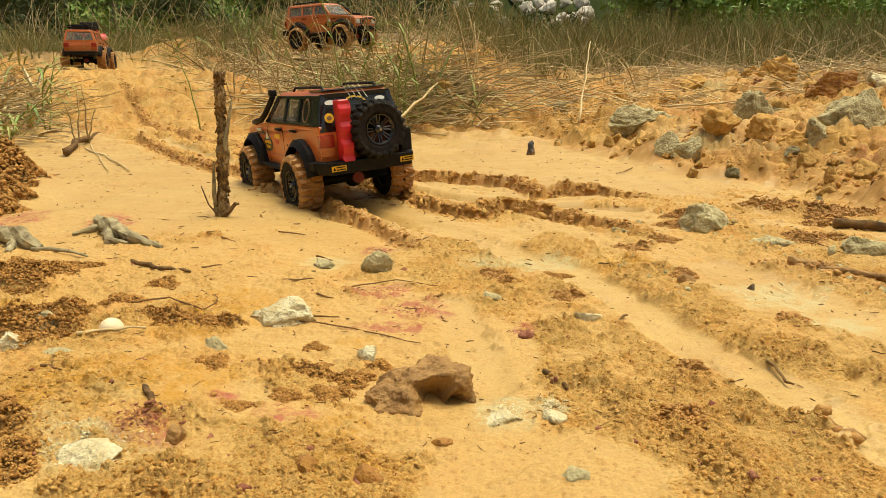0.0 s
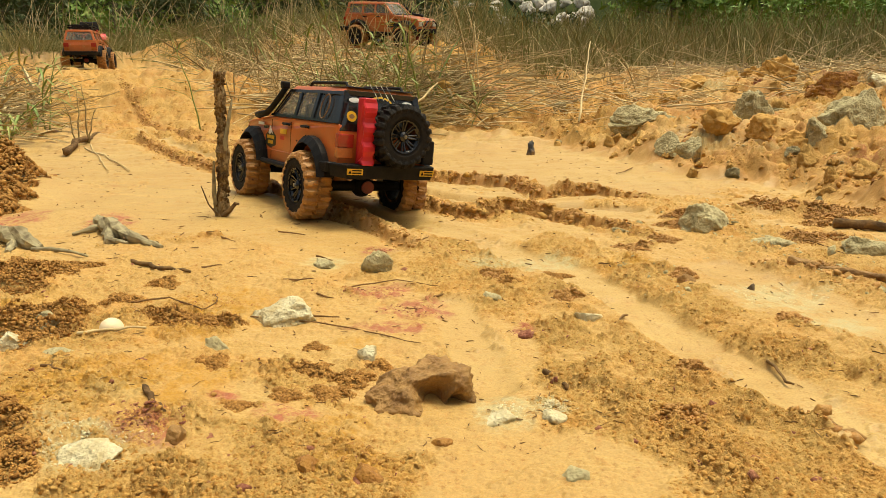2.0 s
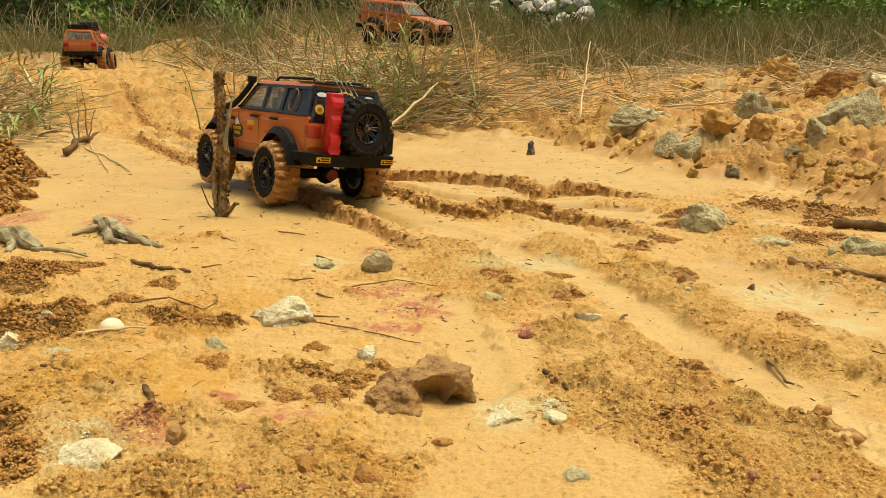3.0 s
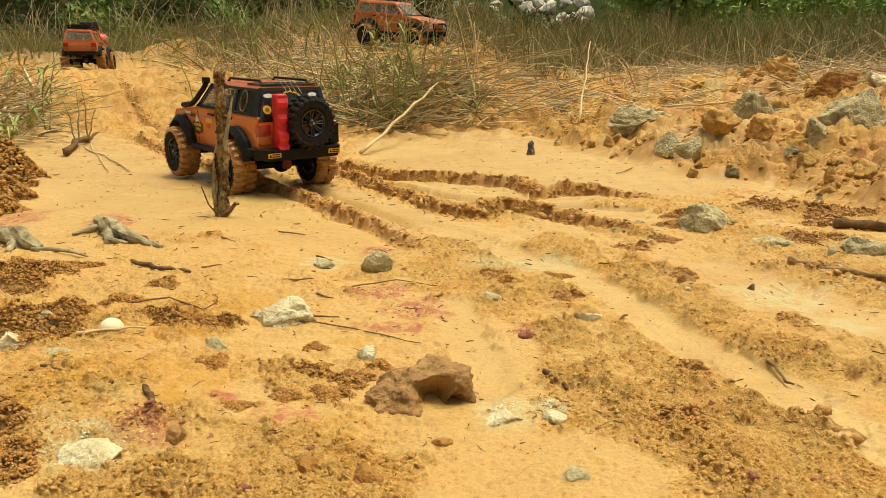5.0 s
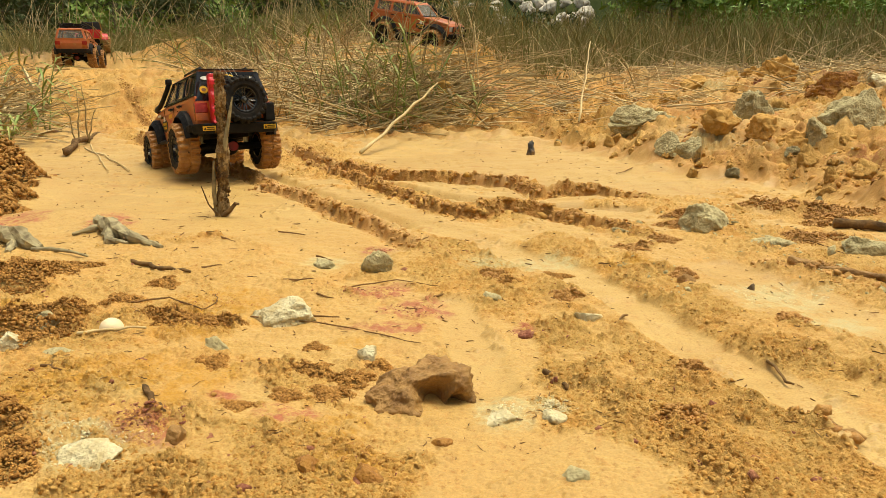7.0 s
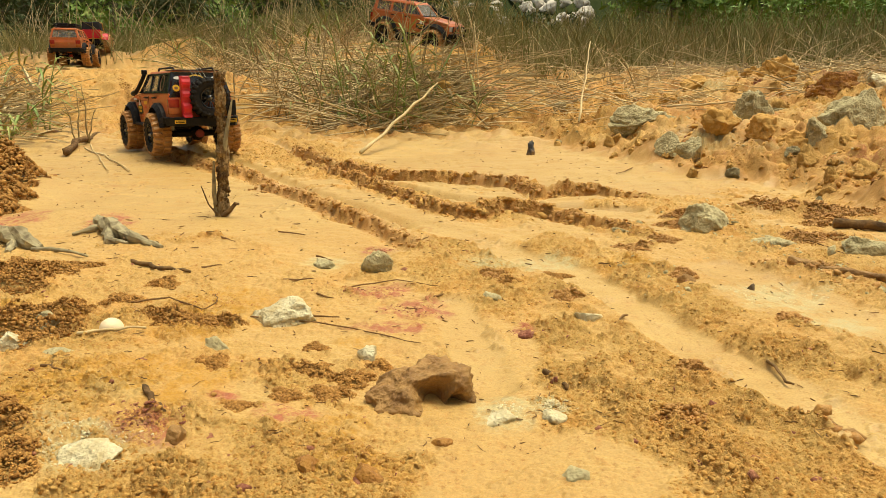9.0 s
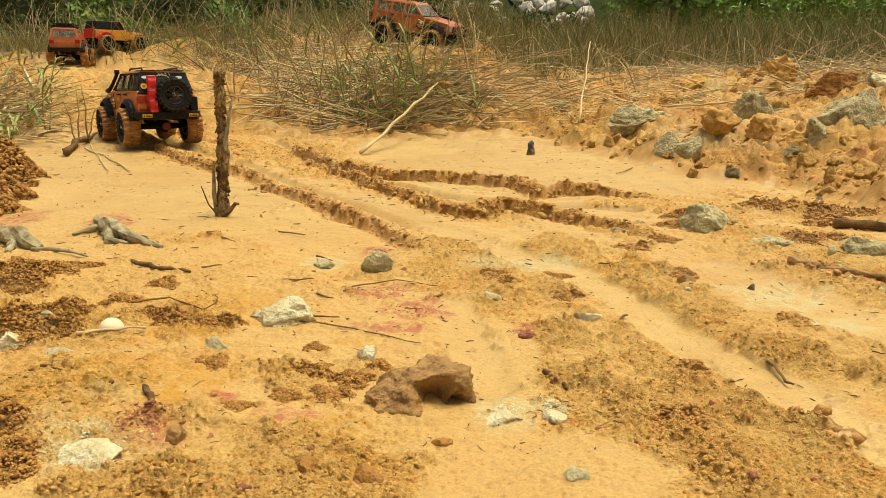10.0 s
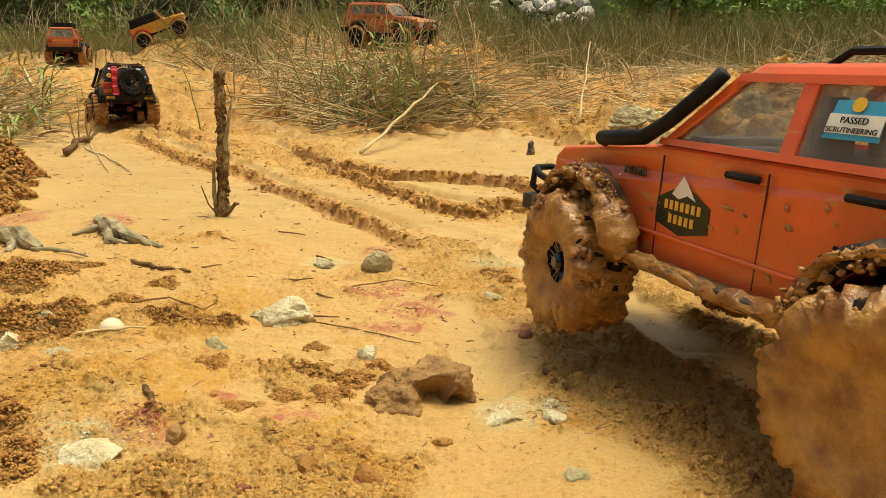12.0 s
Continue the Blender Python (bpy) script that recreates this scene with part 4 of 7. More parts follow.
crumbs("stone_chips", "grey chips of stone on the bank and the mud beside it", 1500, (0.25, 3, 0.8, 3.0), (0.002, 0.013), M_ROCK_GREY, 8, 2.6, 0.3)
crumbs("red_chips", "dark red chips of earth among the crumbs", 450, (-3, 3, 0.4, 2.6), (0.001, 0.006), M_ROCK_RED, 12, 2.2, 0.6)


def rim_clods(seed):
    """Broken lumps of mud pushed up along the rims of the wheel tracks."""
    rng = np.random.RandomState(seed)
    px, py, sz = [], [], []
    for pts, w, h in RIMS:
        for (ax, ay), (bx, by) in zip(pts, pts[1:]):
            n = int(math.hypot(bx - ax, by - ay) * 900)
            t = rng.uniform(0, 1, n)
            px.append(ax + (bx - ax) * t + rng.normal(0, 0.55 * w, n))
            py.append(ay + (by - ay) * t + rng.normal(0, 0.55 * w, n))
            sz.append(0.0012 * (0.0065 / 0.0012) ** (rng.uniform(0, 1, n) ** 2.2) * (1 if ay < 1.2 else 1.3))
    x, y, s = np.concatenate(px), np.concatenate(py), np.concatenate(sz)
    tagged(bits_mesh("rim_clods", np.stack([x, y, ground_height(x, y)], 1), s, M_MUD_LUMP, seed, 0.4, 0.6, True), "broken wet mud lumps along the wheel ruts", "mud lumps", kind="stuff")


rim_clods(27)


def foot_lumps(n, seed):
    """Lumps of earth fallen along the foot of the bank."""
    rng = np.random.RandomState(seed)
    x, y = rng.uniform(0.3, 1.3, n * 30), rng.uniform(1.2, 2.7, n * 30)
    f = far_side(x, y)
    ok = (f > -0.02) & (f < 0.13) & (x < 0.66 * y)
    x, y = x[ok][:n], y[ok][:n]
    k = 0
    for a, b in zip(x, y):
        s = 0.01 + 0.045 * rng.uniform(0, 1) ** 2
        ob = new("foot_clod", RUBBLE[(1, 3, 1, 3, 2, 0)[k % 6]].data)
        ob.matrix_basis = pose(a, b, zat(a, b) - 0.1 * s, rng.uniform(-40, 40), rng.uniform(-40, 40), rng.uniform(0, 360)) @ Matrix.Scale(s, 4)
        tagged(ob, RUBBLE_LABELS[(1, 3, 1, 3, 2, 0)[k % 6]], "earth clod", "clods along the bank")
        k += 1


foot_lumps(70, 15)
crumbs("bank_crumbs", "orange earth lumps on the banks", 11000, (-3, 3, 1.3, 5.2), (0.003, 0.016), M_CLOD, 6, 2.6, 0.2)


def debris(n, seed):
    """Tiny bits of root and bark lying about on the mud."""
    rng = np.random.RandomState(seed)
    y = np.exp(rng.uniform(np.log(0.45), np.log(2.6), n))
    x = rng.uniform(-1, 1, n) * (0.08 + 0.62 * y)
    ok = np.maximum(far_side(x, y), left_side(x, y)) < 0.0
    x, y = x[ok], y[ok]
    n = len(x)
    z = ground_height(x, y)
    a, L, r = rng.uniform(0, 2 * math.pi, n), (0.002 + 0.014 * rng.uniform(0, 1, n) ** 2.5) * np.minimum(1.3, 0.4 + 0.8 * y), rng.uniform(0.0003, 0.0008, n) * np.minimum(1.4, 0.4 + 0.8 * y)
    d, s = np.stack([np.cos(a), np.sin(a), rng.uniform(-0.1, 0.2, n)], 1), np.stack([-np.sin(a), np.cos(a), np.zeros(n)], 1)
    out = np.zeros((n, 4, 3, 3))
    for j in range(4):
        c = np.stack([x, y, z + 0.001], 1) + d * (L * (j / 3 - 0.5))[:, None] + s * (L * 0.18 * math.sin(2.2 * j) * rng.uniform(-1, 1, n))[:, None]
        w = r * (1.0, 1.1, 0.9, 0.4)[j]
        for k in range(3):
            an = 2 * math.pi * k / 3
            out[:, j, k] = c + s * (w * math.cos(an))[:, None] + np.array([0, 0, 1.0]) * (w * math.sin(an))[:, None]
    fs = [(j * 3 + k, j * 3 + (k + 1) % 3, j * 3 + 3 + (k + 1) % 3, j * 3 + 3 + k) for j in range(3) for k in range(3)]
    f = np.array(fs)[None] + (np.arange(n) * 12)[:, None, None]
    tagged(arrays("plant_debris", out.reshape(-1, 3), f.reshape(-1, 4), M_TWIG), "tiny dark bits of root and bark on the mud", "debris", kind="stuff")


debris(1300, 9)


def stick(name, pts, r0, r1, mat, label, lift=0.006, seed=0, category="twig", wobble=0.25, sides=7):
    """A twig that lies on the ground along a line of places."""
    out = []
    rnd = random.Random(seed)
    for i, (a, b) in enumerate(zip(pts, pts[1:])):
        for k in range(4):
            t = k / 4
            out.append((a[0] + (b[0] - a[0]) * t, a[1] + (b[1] - a[1]) * t))
    out.append(pts[-1])
    n = len(out)
    line = [(x + rnd.uniform(-1, 1) * (r0 * 0.5 + 0.0012), y + rnd.uniform(-1, 1) * (r0 * 0.5 + 0.0015), zat(x, y) + lift + rnd.uniform(0, 0.4) * r0) for x, y in out]
    bm = bmesh.new()
    tube(bm, line, [r0 + (r1 - r0) * i / (n - 1) for i in range(n)], sides, wobble, seed)
    return tagged(part(name, bm, mat, smooth=True), label, category)


def driftwood(lines, label):
    """A forked piece of weathered wood: each line runs from its thick end to its tip, (x, y, lift, radius) by point."""
    bm = bmesh.new()
    for i, line in enumerate(lines):
        pts, rad = [], []
        for p, q in zip(line, line[1:]):
            for k in range(5):
                t = k / 5
                x, y, up, r = (p[j] + (q[j] - p[j]) * t for j in range(4))
                pts.append((x + 0.15 * r * math.sin(9 * len(pts)), y, zat(x, y) + up))
                rad.append(r * (1 + 0.2 * math.sin(4.3 * len(pts) + i)))
        pts.append((line[-1][0], line[-1][1], zat(*line[-1][:2]) + line[-1][2]))
        rad.append(line[-1][3])
        tube(bm, pts, rad, 10, 0.22, 31 + i)
    tagged(part("driftwood", bm, M_WOOD_GREY), label, "driftwood")


driftwood((((-0.61, 1.20, 0.012, 0.010), (-0.56, 1.14, 0.016, 0.013), (-0.51, 1.09, 0.010, 0.010), (-0.435, 1.04, 0.003, 0.003)),
           ((-0.56, 1.14, 0.012, 0.010), (-0.535, 1.08, 0.004, 0.007), (-0.50, 1.065, 0.003, 0.003)),
           ((-0.58, 1.17, 0.012, 0.007), (-0.62, 1.13, 0.004, 0.003))), "grey weathered forked driftwood on the mud")
driftwood((((-0.72, 1.10, 0.012, 0.012), (-0.665, 1.055, 0.016, 0.015), (-0.61, 1.02, 0.004, 0.006)), ((-0.67, 1.06, 0.010, 0.008), (-0.65, 1.00, 0.003, 0.004))),
          "grey broken driftwood half sunk in the mud")
stick("root", [(-0.617, 1.011), (-0.57, 0.986), (-0.508, 0.963)], 0.004, 0.0015, M_WOOD_GREY, "thin grey root lying on the mud", 0.005, 3, "root")
stick("root", [(-0.512, 1.072), (-0.496, 1.098), (-0.446, 1.051)], 0.004, 0.002, M_WOOD_DARK, "dark forked root on the driftwood", 0.006, 2, "root")
stick("twig", [(-0.436, 0.945), (-0.388, 0.915), (-0.344, 0.902)], 0.0037, 0.0019, M_WOOD_DARK, "dark purple brown stick on mud", 0.004, 4)
stick("twig", [(-0.367, 0.649), (-0.339, 0.664), (-0.308, 0.676)], 0.0016, 0.0012, M_STRAW, "straight pale twig beside the pebble", 0.006, 5)
stick("twig", [(-0.363, 0.761), (-0.326, 0.784), (-0.273, 0.746), (-0.266, 0.774), (-0.277, 0.804)], 0.0011, 0.0006, M_TWIG, "thin curved dark twig", 0.008, 6)
stick("twig", [(-0.216, 0.737), (-0.14, 0.719), (-0.081, 0.694), (-0.023, 0.664)], 0.0010, 0.0006, M_TWIG, "long thin dark root across the mud", 0.004, 7)
stick("twig", [(-0.247, 0.528), (-0.234, 0.509), (-0.217, 0.495)], 0.0031, 0.0019, M_WOOD_DARK, "short dark bent twig", 0.004, 8)
stick("twig", [(0.095, 0.597), (0.102, 0.573), (0.11, 0.556)], 0.0031, 0.0019, M_WOOD_DARK, "short dark twig on crumbled mud", 0.004, 9)
stick("twig", [(-0.12, 0.86), (-0.064, 0.897), (-0.003, 0.86)], 0.0010, 0.0005, M_TWIG, "thin twig on the red patch", 0.004, 10)
stick("log", [(0.679, 1.177), (0.726, 1.165), (0.783, 1.148)], 0.0087, 0.0074, M_WOOD_DARK, "dark log at the foot of the bank", 0.008, 11, "log", 0.15, 10)
stick("log", [(0.496, 0.951), (0.523, 0.91), (0.57, 0.86), (0.591, 0.826)], 0.0068, 0.0050, M_CLOD_BROWN, "mud-coated branch beside the track", 0.006, 12, "log", 0.3, 9)
stick("twig", [(0.279, 0.502), (0.29, 0.48), (0.31, 0.459)], 0.0043, 0.0025, M_CLOD_BROWN, "muddy stick along the wheel track", 0.004, 13)
stick("twig", [(0.309, 0.609), (0.306, 0.567), (0.31, 0.562)], 0.0015, 0.0009, M_WOOD_DARK, "small dark curved twig", 0.004, 14)
for i, (a, b) in enumerate((((-0.432, 1.087), (-0.434, 1.136)), ((-0.277, 1.148), (-0.228, 1.117)), ((-0.332, 0.923), (-0.309, 0.937)), ((-0.212, 0.877), (-0.174, 0.892)), ((-0.188, 0.996), (-0.16, 0.974)),
                            ((-0.363, 1.098), (-0.332, 1.072)), ((-0.17, 0.746), (-0.117, 0.737)), ((-0.352, 0.562), (-0.326, 0.551)), ((-0.158, 0.826), (-0.134, 0.804)), ((0.174, 0.53), (0.193, 0.516)),
                            ((0.21, 0.746), (0.191, 0.719)), ((-0.017, 0.804), (0.011, 0.826)), ((0.585, 1.079), (0.602, 0.996)), ((0.513, 1.869), (0.444, 1.772)))):
    stick("twig", [a, b], 0.0016, 0.0007, M_TWIG, "small dark twig on the mud", 0.004, 30 + i)


# ---- plants ----
def stems(name, label, places, length, lean, radius, mat, seed, droop=0.3, flat=False, category="grass", kind="stuff", base_z=None, group="", k=5):
    """Many thin stalks in one mesh: each a tapered, bent, three-sided stem, or a creased blade where flat."""
    rng = np.random.RandomState(seed)
    x, y = places[:, 0], places[:, 1]
    n = len(x)
    z = ground_height(x, y, False) - 0.004 if base_z is None else base_z
    L = rng.uniform(length[0], length[1], n)
    az = rng.uniform(0, 2 * math.pi, n)
    tilt = np.radians(rng.uniform(lean[0], lean[1], n))
    d0 = np.stack([np.cos(az) * np.sin(tilt), np.sin(az) * np.sin(tilt), np.cos(tilt)], 1)
    side = np.stack([-np.sin(az), np.cos(az), np.zeros(n)], 1)
    out = np.zeros((n, k, 3, 3))
    r = rng.uniform(radius[0], radius[1], n)
    dr = rng.uniform(0.2, 1.0, n) * droop
    kink = rng.uniform(-0.12, 0.12, (n, 2))
    for j in range(k):
        t = j / (k - 1)
        p = np.stack([x, y, z], 1) + d0 * (L * t)[:, None]
        p[:, 2] -= L * dr * t * t
        p[:, 0] += np.cos(az) * L * dr * t * t * 0.8 + kink[:, 0] * L * t * t
        p[:, 1] += np.sin(az) * L * dr * t * t * 0.8 + kink[:, 1] * L * t * t
        w = r * (1 - 0.5 * t) if not flat else r * (0.5 + 1.6 * t) * (1 - t) ** 0.6 * 1.6 + 0.0004
        up = np.cross(d0, side)
        if flat:
            out[:, j, 0], out[:, j, 1], out[:, j, 2] = p + side * w[:, None], p - up * (w * 0.35)[:, None], p - side * w[:, None]
        else:
            for c in range(3):
                a = 2 * math.pi * c / 3
                out[:, j, c] = p + side * (w * math.cos(a))[:, None] + up * (w * math.sin(a))[:, None]
    fs = []
    for j in range(k - 1):
        for c in range(3):
            a, b = j * 3 + c, j * 3 + (c + 1) % 3
            fs.append((a, b, b + 3, a + 3))
    f = np.array(fs)[None] + (np.arange(n) * k * 3)[:, None, None]
    ob = arrays(name, out.reshape(-1, 3), f.reshape(-1, 4), mat, True)
    return tagged(ob, label, category, group, kind)


def scatter(n, cx, cy, rx, ry, seed, test=None):
    rng = np.random.RandomState(seed)
    a, q = rng.uniform(0, 2 * math.pi, n), np.sqrt(rng.uniform(0, 1, n))
    p = np.stack([cx + rx * q * np.cos(a), cy + ry * q * np.sin(a)], 1)
    return p[test(p[:, 0], p[:, 1])] if test else p


def strip(n, x0, x1, y0, y1, seed, test=None):
    rng = np.random.RandomState(seed)
    p = np.stack([rng.uniform(x0, x1, n), rng.uniform(y0, y1, n)], 1)
    return p[test(p[:, 0], p[:, 1])] if test else p


def on_far(a):
    return lambda x, y: far_side(x, y) > a


def on_left(a):
    return lambda x, y: left_side(x, y) > a


# the dry mound in the middle
stems("dry_stalks", "tangled dry straw-coloured stalks on the earth mound", scatter(1500, -0.48, 3.35, 0.8, 0.55, 1, on_far(0.26)), (0.12, 0.42), (80, 104),
      (0.0022, 0.0048), M_STRAW, 1, 0.06, category="dry grass")
stems("dry_stalks", "fallen dry stalks strewn along the bank", strip(1100, -0.2, 2.4, 2.5, 3.8, 2, on_far(0.12)), (0.1, 0.4), (70, 92), (0.0015, 0.0035),
      M_STRAW, 2, 0.1, category="dry grass")
stems("dry_stalks", "upright dry stalks on the crest of the mound", scatter(110, -0.45, 3.25, 0.7, 0.4, 3, on_far(0.1)), (0.18, 0.46), (3, 45), (0.002, 0.004),
      M_STRAW, 3, 0.12, category="dry grass")
stems("dry_leaves", "dry curled grass leaves on the mound", scatter(260, -0.5, 3.25, 0.7, 0.5, 4, on_far(0.26)), (0.10, 0.3), (50, 94), (0.004, 0.008), M_STRAW, 4,
      0.6, True, category="dry grass")
stems("dry_stalks", "flattened dry stalks on the back of the mound", strip(900, -1.5, 0.6, 3.5, 4.6, 31, on_far(0.05)), (0.12, 0.36), (74, 102), (0.002, 0.0045), M_STRAW, 31, 0.06,
      category="dry grass")
stems("tall_stalks", "tall thin dry stems standing over the mound", strip(80, -1.5, 0.2, 3.2, 4.2, 32, on_far(0.2)), (0.3, 0.6), (2, 40), (0.0018, 0.0032), M_STRAW, 32, 0.5,
      category="dry grass")
stems("green_stems", "thin green stems among the straw of the mound", scatter(70, -0.5, 3.25, 0.6, 0.45, 34, on_far(0.2)), (0.10, 0.4), (5, 75), (0.002, 0.004), M_GREEN, 34, 0.4)
stems("far_scrub", "dry brown scrub behind the end of the track", strip(2600, -4.2, -1.0, 5.75, 7.0, 35), (0.12, 0.42), (8, 75), (0.002, 0.0045), M_STRAW_DULL, 35, 0.4, category="dry grass")
stems("far_scrub", "dry stalks on the slope beside the far track", strip(420, -2.6, -1.35, 5.1, 5.8, 38, lambda x, y: (x > -2.05) | (y > 5.75)), (0.1, 0.32), (30, 90), (0.002, 0.004), M_STRAW_DULL, 38, 0.4,
      category="dry grass")
stems("brown_stalks", "thick brown broken stalks tangled over the mound", scatter(480, -0.45, 3.2, 0.62, 0.5, 43, on_far(0.18)), (0.10, 0.42), (58, 102), (0.003, 0.0058), M_STRAW_BROWN, 43, 0.05,
      category="dry grass")
stems("pale_stalks", "thick pale broken stalks over the mound", scatter(800, -0.40, 3.1, 0.64, 0.45, 44, on_far(0.14)), (0.12, 0.45), (64, 100), (0.003, 0.0055), M_STRAW, 44, 0.04,
      category="dry grass")
stems("green_blades", "broad green blades standing in the dry mound", scatter(22, -0.35, 3.05, 0.55, 0.35, 45, on_far(0.15)), (0.2, 0.48), (3, 32), (0.0035, 0.006), M_GREEN, 45, 0.35, True)
stems("crest_scrub", "matted dry stalks over the crest behind the mound", strip(1300, -2.3, -0.6, 4.0, 6.2, 46, lambda x, y: (far_side(x, y) > 0.1) & ((x > -1.95) | (y > 5.9))), (0.12, 0.42), (40, 100),
      (0.0025, 0.005), M_STRAW_BROWN, 46, 0.15, category="dry grass", k=4)
stems("crest_grass", "green grass on the crest behind the mound", strip(120, -2.2, -0.5, 4.1, 6.4, 47, lambda x, y: (far_side(x, y) > 0.2) & (x > -2.0)), (0.15, 0.45), (3, 50), (0.003, 0.0055), M_GREEN, 47, 0.5, True)
# left bank
stems("dry_stalks", "matted dry stalks on the grassy bank", strip(1700, -2.8, -1.2, 2.2, 4.6, 5, on_left(0.06)), (0.12, 0.42), (76, 102), (0.0022, 0.0048), M_STRAW, 5,
      0.08, category="dry grass")
stems("green_blades", "green grass among the dry stalks of the bank", strip(420, -3.0, -1.1, 2.2, 4.8, 6, on_left(0.1)), (0.12, 0.35), (5, 60), (0.003, 0.005), M_GREEN, 6,
      0.8, True)
stems("dry_stalks", "dry stalks beside the far end of the track", strip(520, -2.4, -0.6, 3.8, 5.8, 7, on_far(0.05)), (0.12, 0.4), (45, 94), (0.002, 0.004), M_STRAW, 7, 0.4,
      category="dry grass")
stems("low_grass", "short matted brown grass at the foot of the field", strip(6500, 0.0, 4.5, 3.7, 5.2, 33, lambda x, y: (x < 0.8 * y) & (far_side(x, y) > 0.85)), (0.06, 0.2), (5, 60),
      (0.0014, 0.003), M_STRAW_DULL, 33, 0.3, category="grass field")
stems("dry_stalks", "heap of bent dry stalks on the bank beside the track", strip(700, -2.2, -1.4, 2.5, 3.7, 36, on_left(0.02)), (0.12, 0.45), (55, 98), (0.002, 0.0045), M_STRAW, 36, 0.1,
      category="dry grass")
stems("dry_leaves", "broad dry leaves on the bank beside the track", strip(260, -2.2, -1.4, 2.5, 3.7, 37, on_left(-0.02)), (0.15, 0.4), (30, 88), (0.004, 0.008), M_STRAW, 37, 0.6, True,
      category="dry grass")
# the field behind
stems("field_grass", "brown reedy grass field behind the bank", strip(16000, -0.6, 9.0, 3.7, 9.5, 8, lambda x, y: (x < 0.95 * y) & (x > 0.02 * y)), (0.2, 0.44), (2, 24),
      (0.0016, 0.0034), M_STRAW_DULL, 8, 0.25, category="grass field", k=3)
stems("field_grass", "dry olive grass beyond the mud track", strip(7000, -7.0, 0.5, 5.2, 9.5, 9, lambda x, y: x > -0.75 * y), (0.14, 0.40), (3, 40), (0.002, 0.004), M_STRAW_DULL, 9, 0.4,
      category="grass field", k=4)
stems("field_edge_stalks", "dry bent stalks at the edge of the field", strip(700, -0.2, 3.2, 3.2, 4.4, 10, on_far(0.6)), (0.15, 0.42), (4, 80), (0.0014, 0.003), M_STRAW, 10, 0.5,
      category="dry grass")


def reed(at, canes, label, spread=0.05, leafy=True):
    """A clump of canes: each a thin bent stem with long arching leaves. canes: (height, lean, bearing) in metres and degrees."""
    seed = int(abs(at[0] * 1000) + at[1] * 100)
    rnd, rng = random.Random(seed), np.random.RandomState(seed)
    root = tagged(new("reed_clump"), label, "reed")
    root.matrix_basis = pose(at[0], at[1], zat(*at) - 0.01)
    for height, lean, bearing in canes:
        foot = Vector((rnd.uniform(-1, 1) * spread, rnd.uniform(-1, 1) * spread, 0))
        az = radians(bearing)
        out = Vector((math.sin(az), -math.cos(az), 0))
        pts = []
        for i in range(8):
            t = i / 7
            bend = radians(lean) * (0.6 + 0.7 * t)
            pts.append(foot + out * (height * t * math.sin(bend)) + Vector((rnd.uniform(-1, 1) * 0.004, 0, height * t * math.cos(bend))))
        bm = bmesh.new()
        tube(bm, pts, [0.0034 * (1 - 0.6 * i / 7) for i in range(8)], 5)
        part("stem", bm, M_GREEN if leafy else M_STRAW_BROWN, root, smooth=True)
        if not leafy:
            continue
        n = 5 + int(height * 8)
        vs, fs = [], []
        for k in range(n):
            t = 0.2 + 0.8 * (k + rnd.random()) / n
            i = min(6, int(t * 7))
            p = pts[i].lerp(pts[i + 1], t * 7 - i)
            a = az + (math.pi if k % 2 else 0) + rnd.uniform(-0.9, 0.9)
            o = Vector((math.sin(a), -math.cos(a), 0))
            up, ln = radians(rnd.uniform(45, 82)), rnd.uniform(0.09, 0.24)
            side = Vector((-o.y, o.x, 0))
            b0 = len(vs)
            for j in range(6):
                u = j / 5
                g = up - radians(rnd.uniform(40, 75)) * u
                c = p + o * (ln * u * math.cos(g)) + Vector((0, 0, ln * u * math.sin(g) * 0.9))
                w = 0.0045 * math.sin(math.pi * min(1, 0.12 + 0.88 * u)) ** 0.7 + 0.0003
                vs += [c + side * w, c - Vector((0, 0, w * 0.4)), c - side * w]
                if j:
                    q = b0 + 3 * j
                    fs += [(q - 3, q - 2, q + 1, q), (q - 2, q - 1, q + 2, q + 1)]
        leaves = arrays("leaves", np.array([v[:] for v in vs]), np.array(fs), M_GREEN, True)
        leaves.parent = root
    return root


reed((-0.21, 2.85), ((0.42, 6, 60), (0.34, 18, 100), (0.30, 10, -70)), "tall green reeds growing from the dry mound")
reed((-0.14, 2.9), ((0.52, 4, 80), (0.40, 14, -60)), "green reeds with long leaves on the mound")
reed((-0.39, 3.0), ((0.56, 8, -80), (0.46, 15, 70)), "green reeds leaning over the mound")
reed((-0.56, 3.1), ((0.36, 12, -60), (0.24, 25, 90)), "pale green reeds among dry stalks")
reed((-1.03, 3.0), ((0.46, 10, -75),), "thin green reed behind the post", 0.01)
reed((-1.30, 2.55), ((0.20, 4, 80), (0.17, 6, -60), (0.22, 3, 20), (0.14, 12, 110)), "short green rushes beside the track", 0.03, False)
reed((-1.56, 2.45), ((0.18, 40, 80), (0.15, 50, 60), (0.12, 20, 110)), "green grass tuft on the dry bank", 0.05)
reed((-1.62, 2.9), ((0.30, 20, 40), (0.34, 8, 120)), "green grass on the dry bank", 0.06)
reed((0.13, 3.0), ((0.13, 15, 60),), "small green shoot on the bank", 0.02)
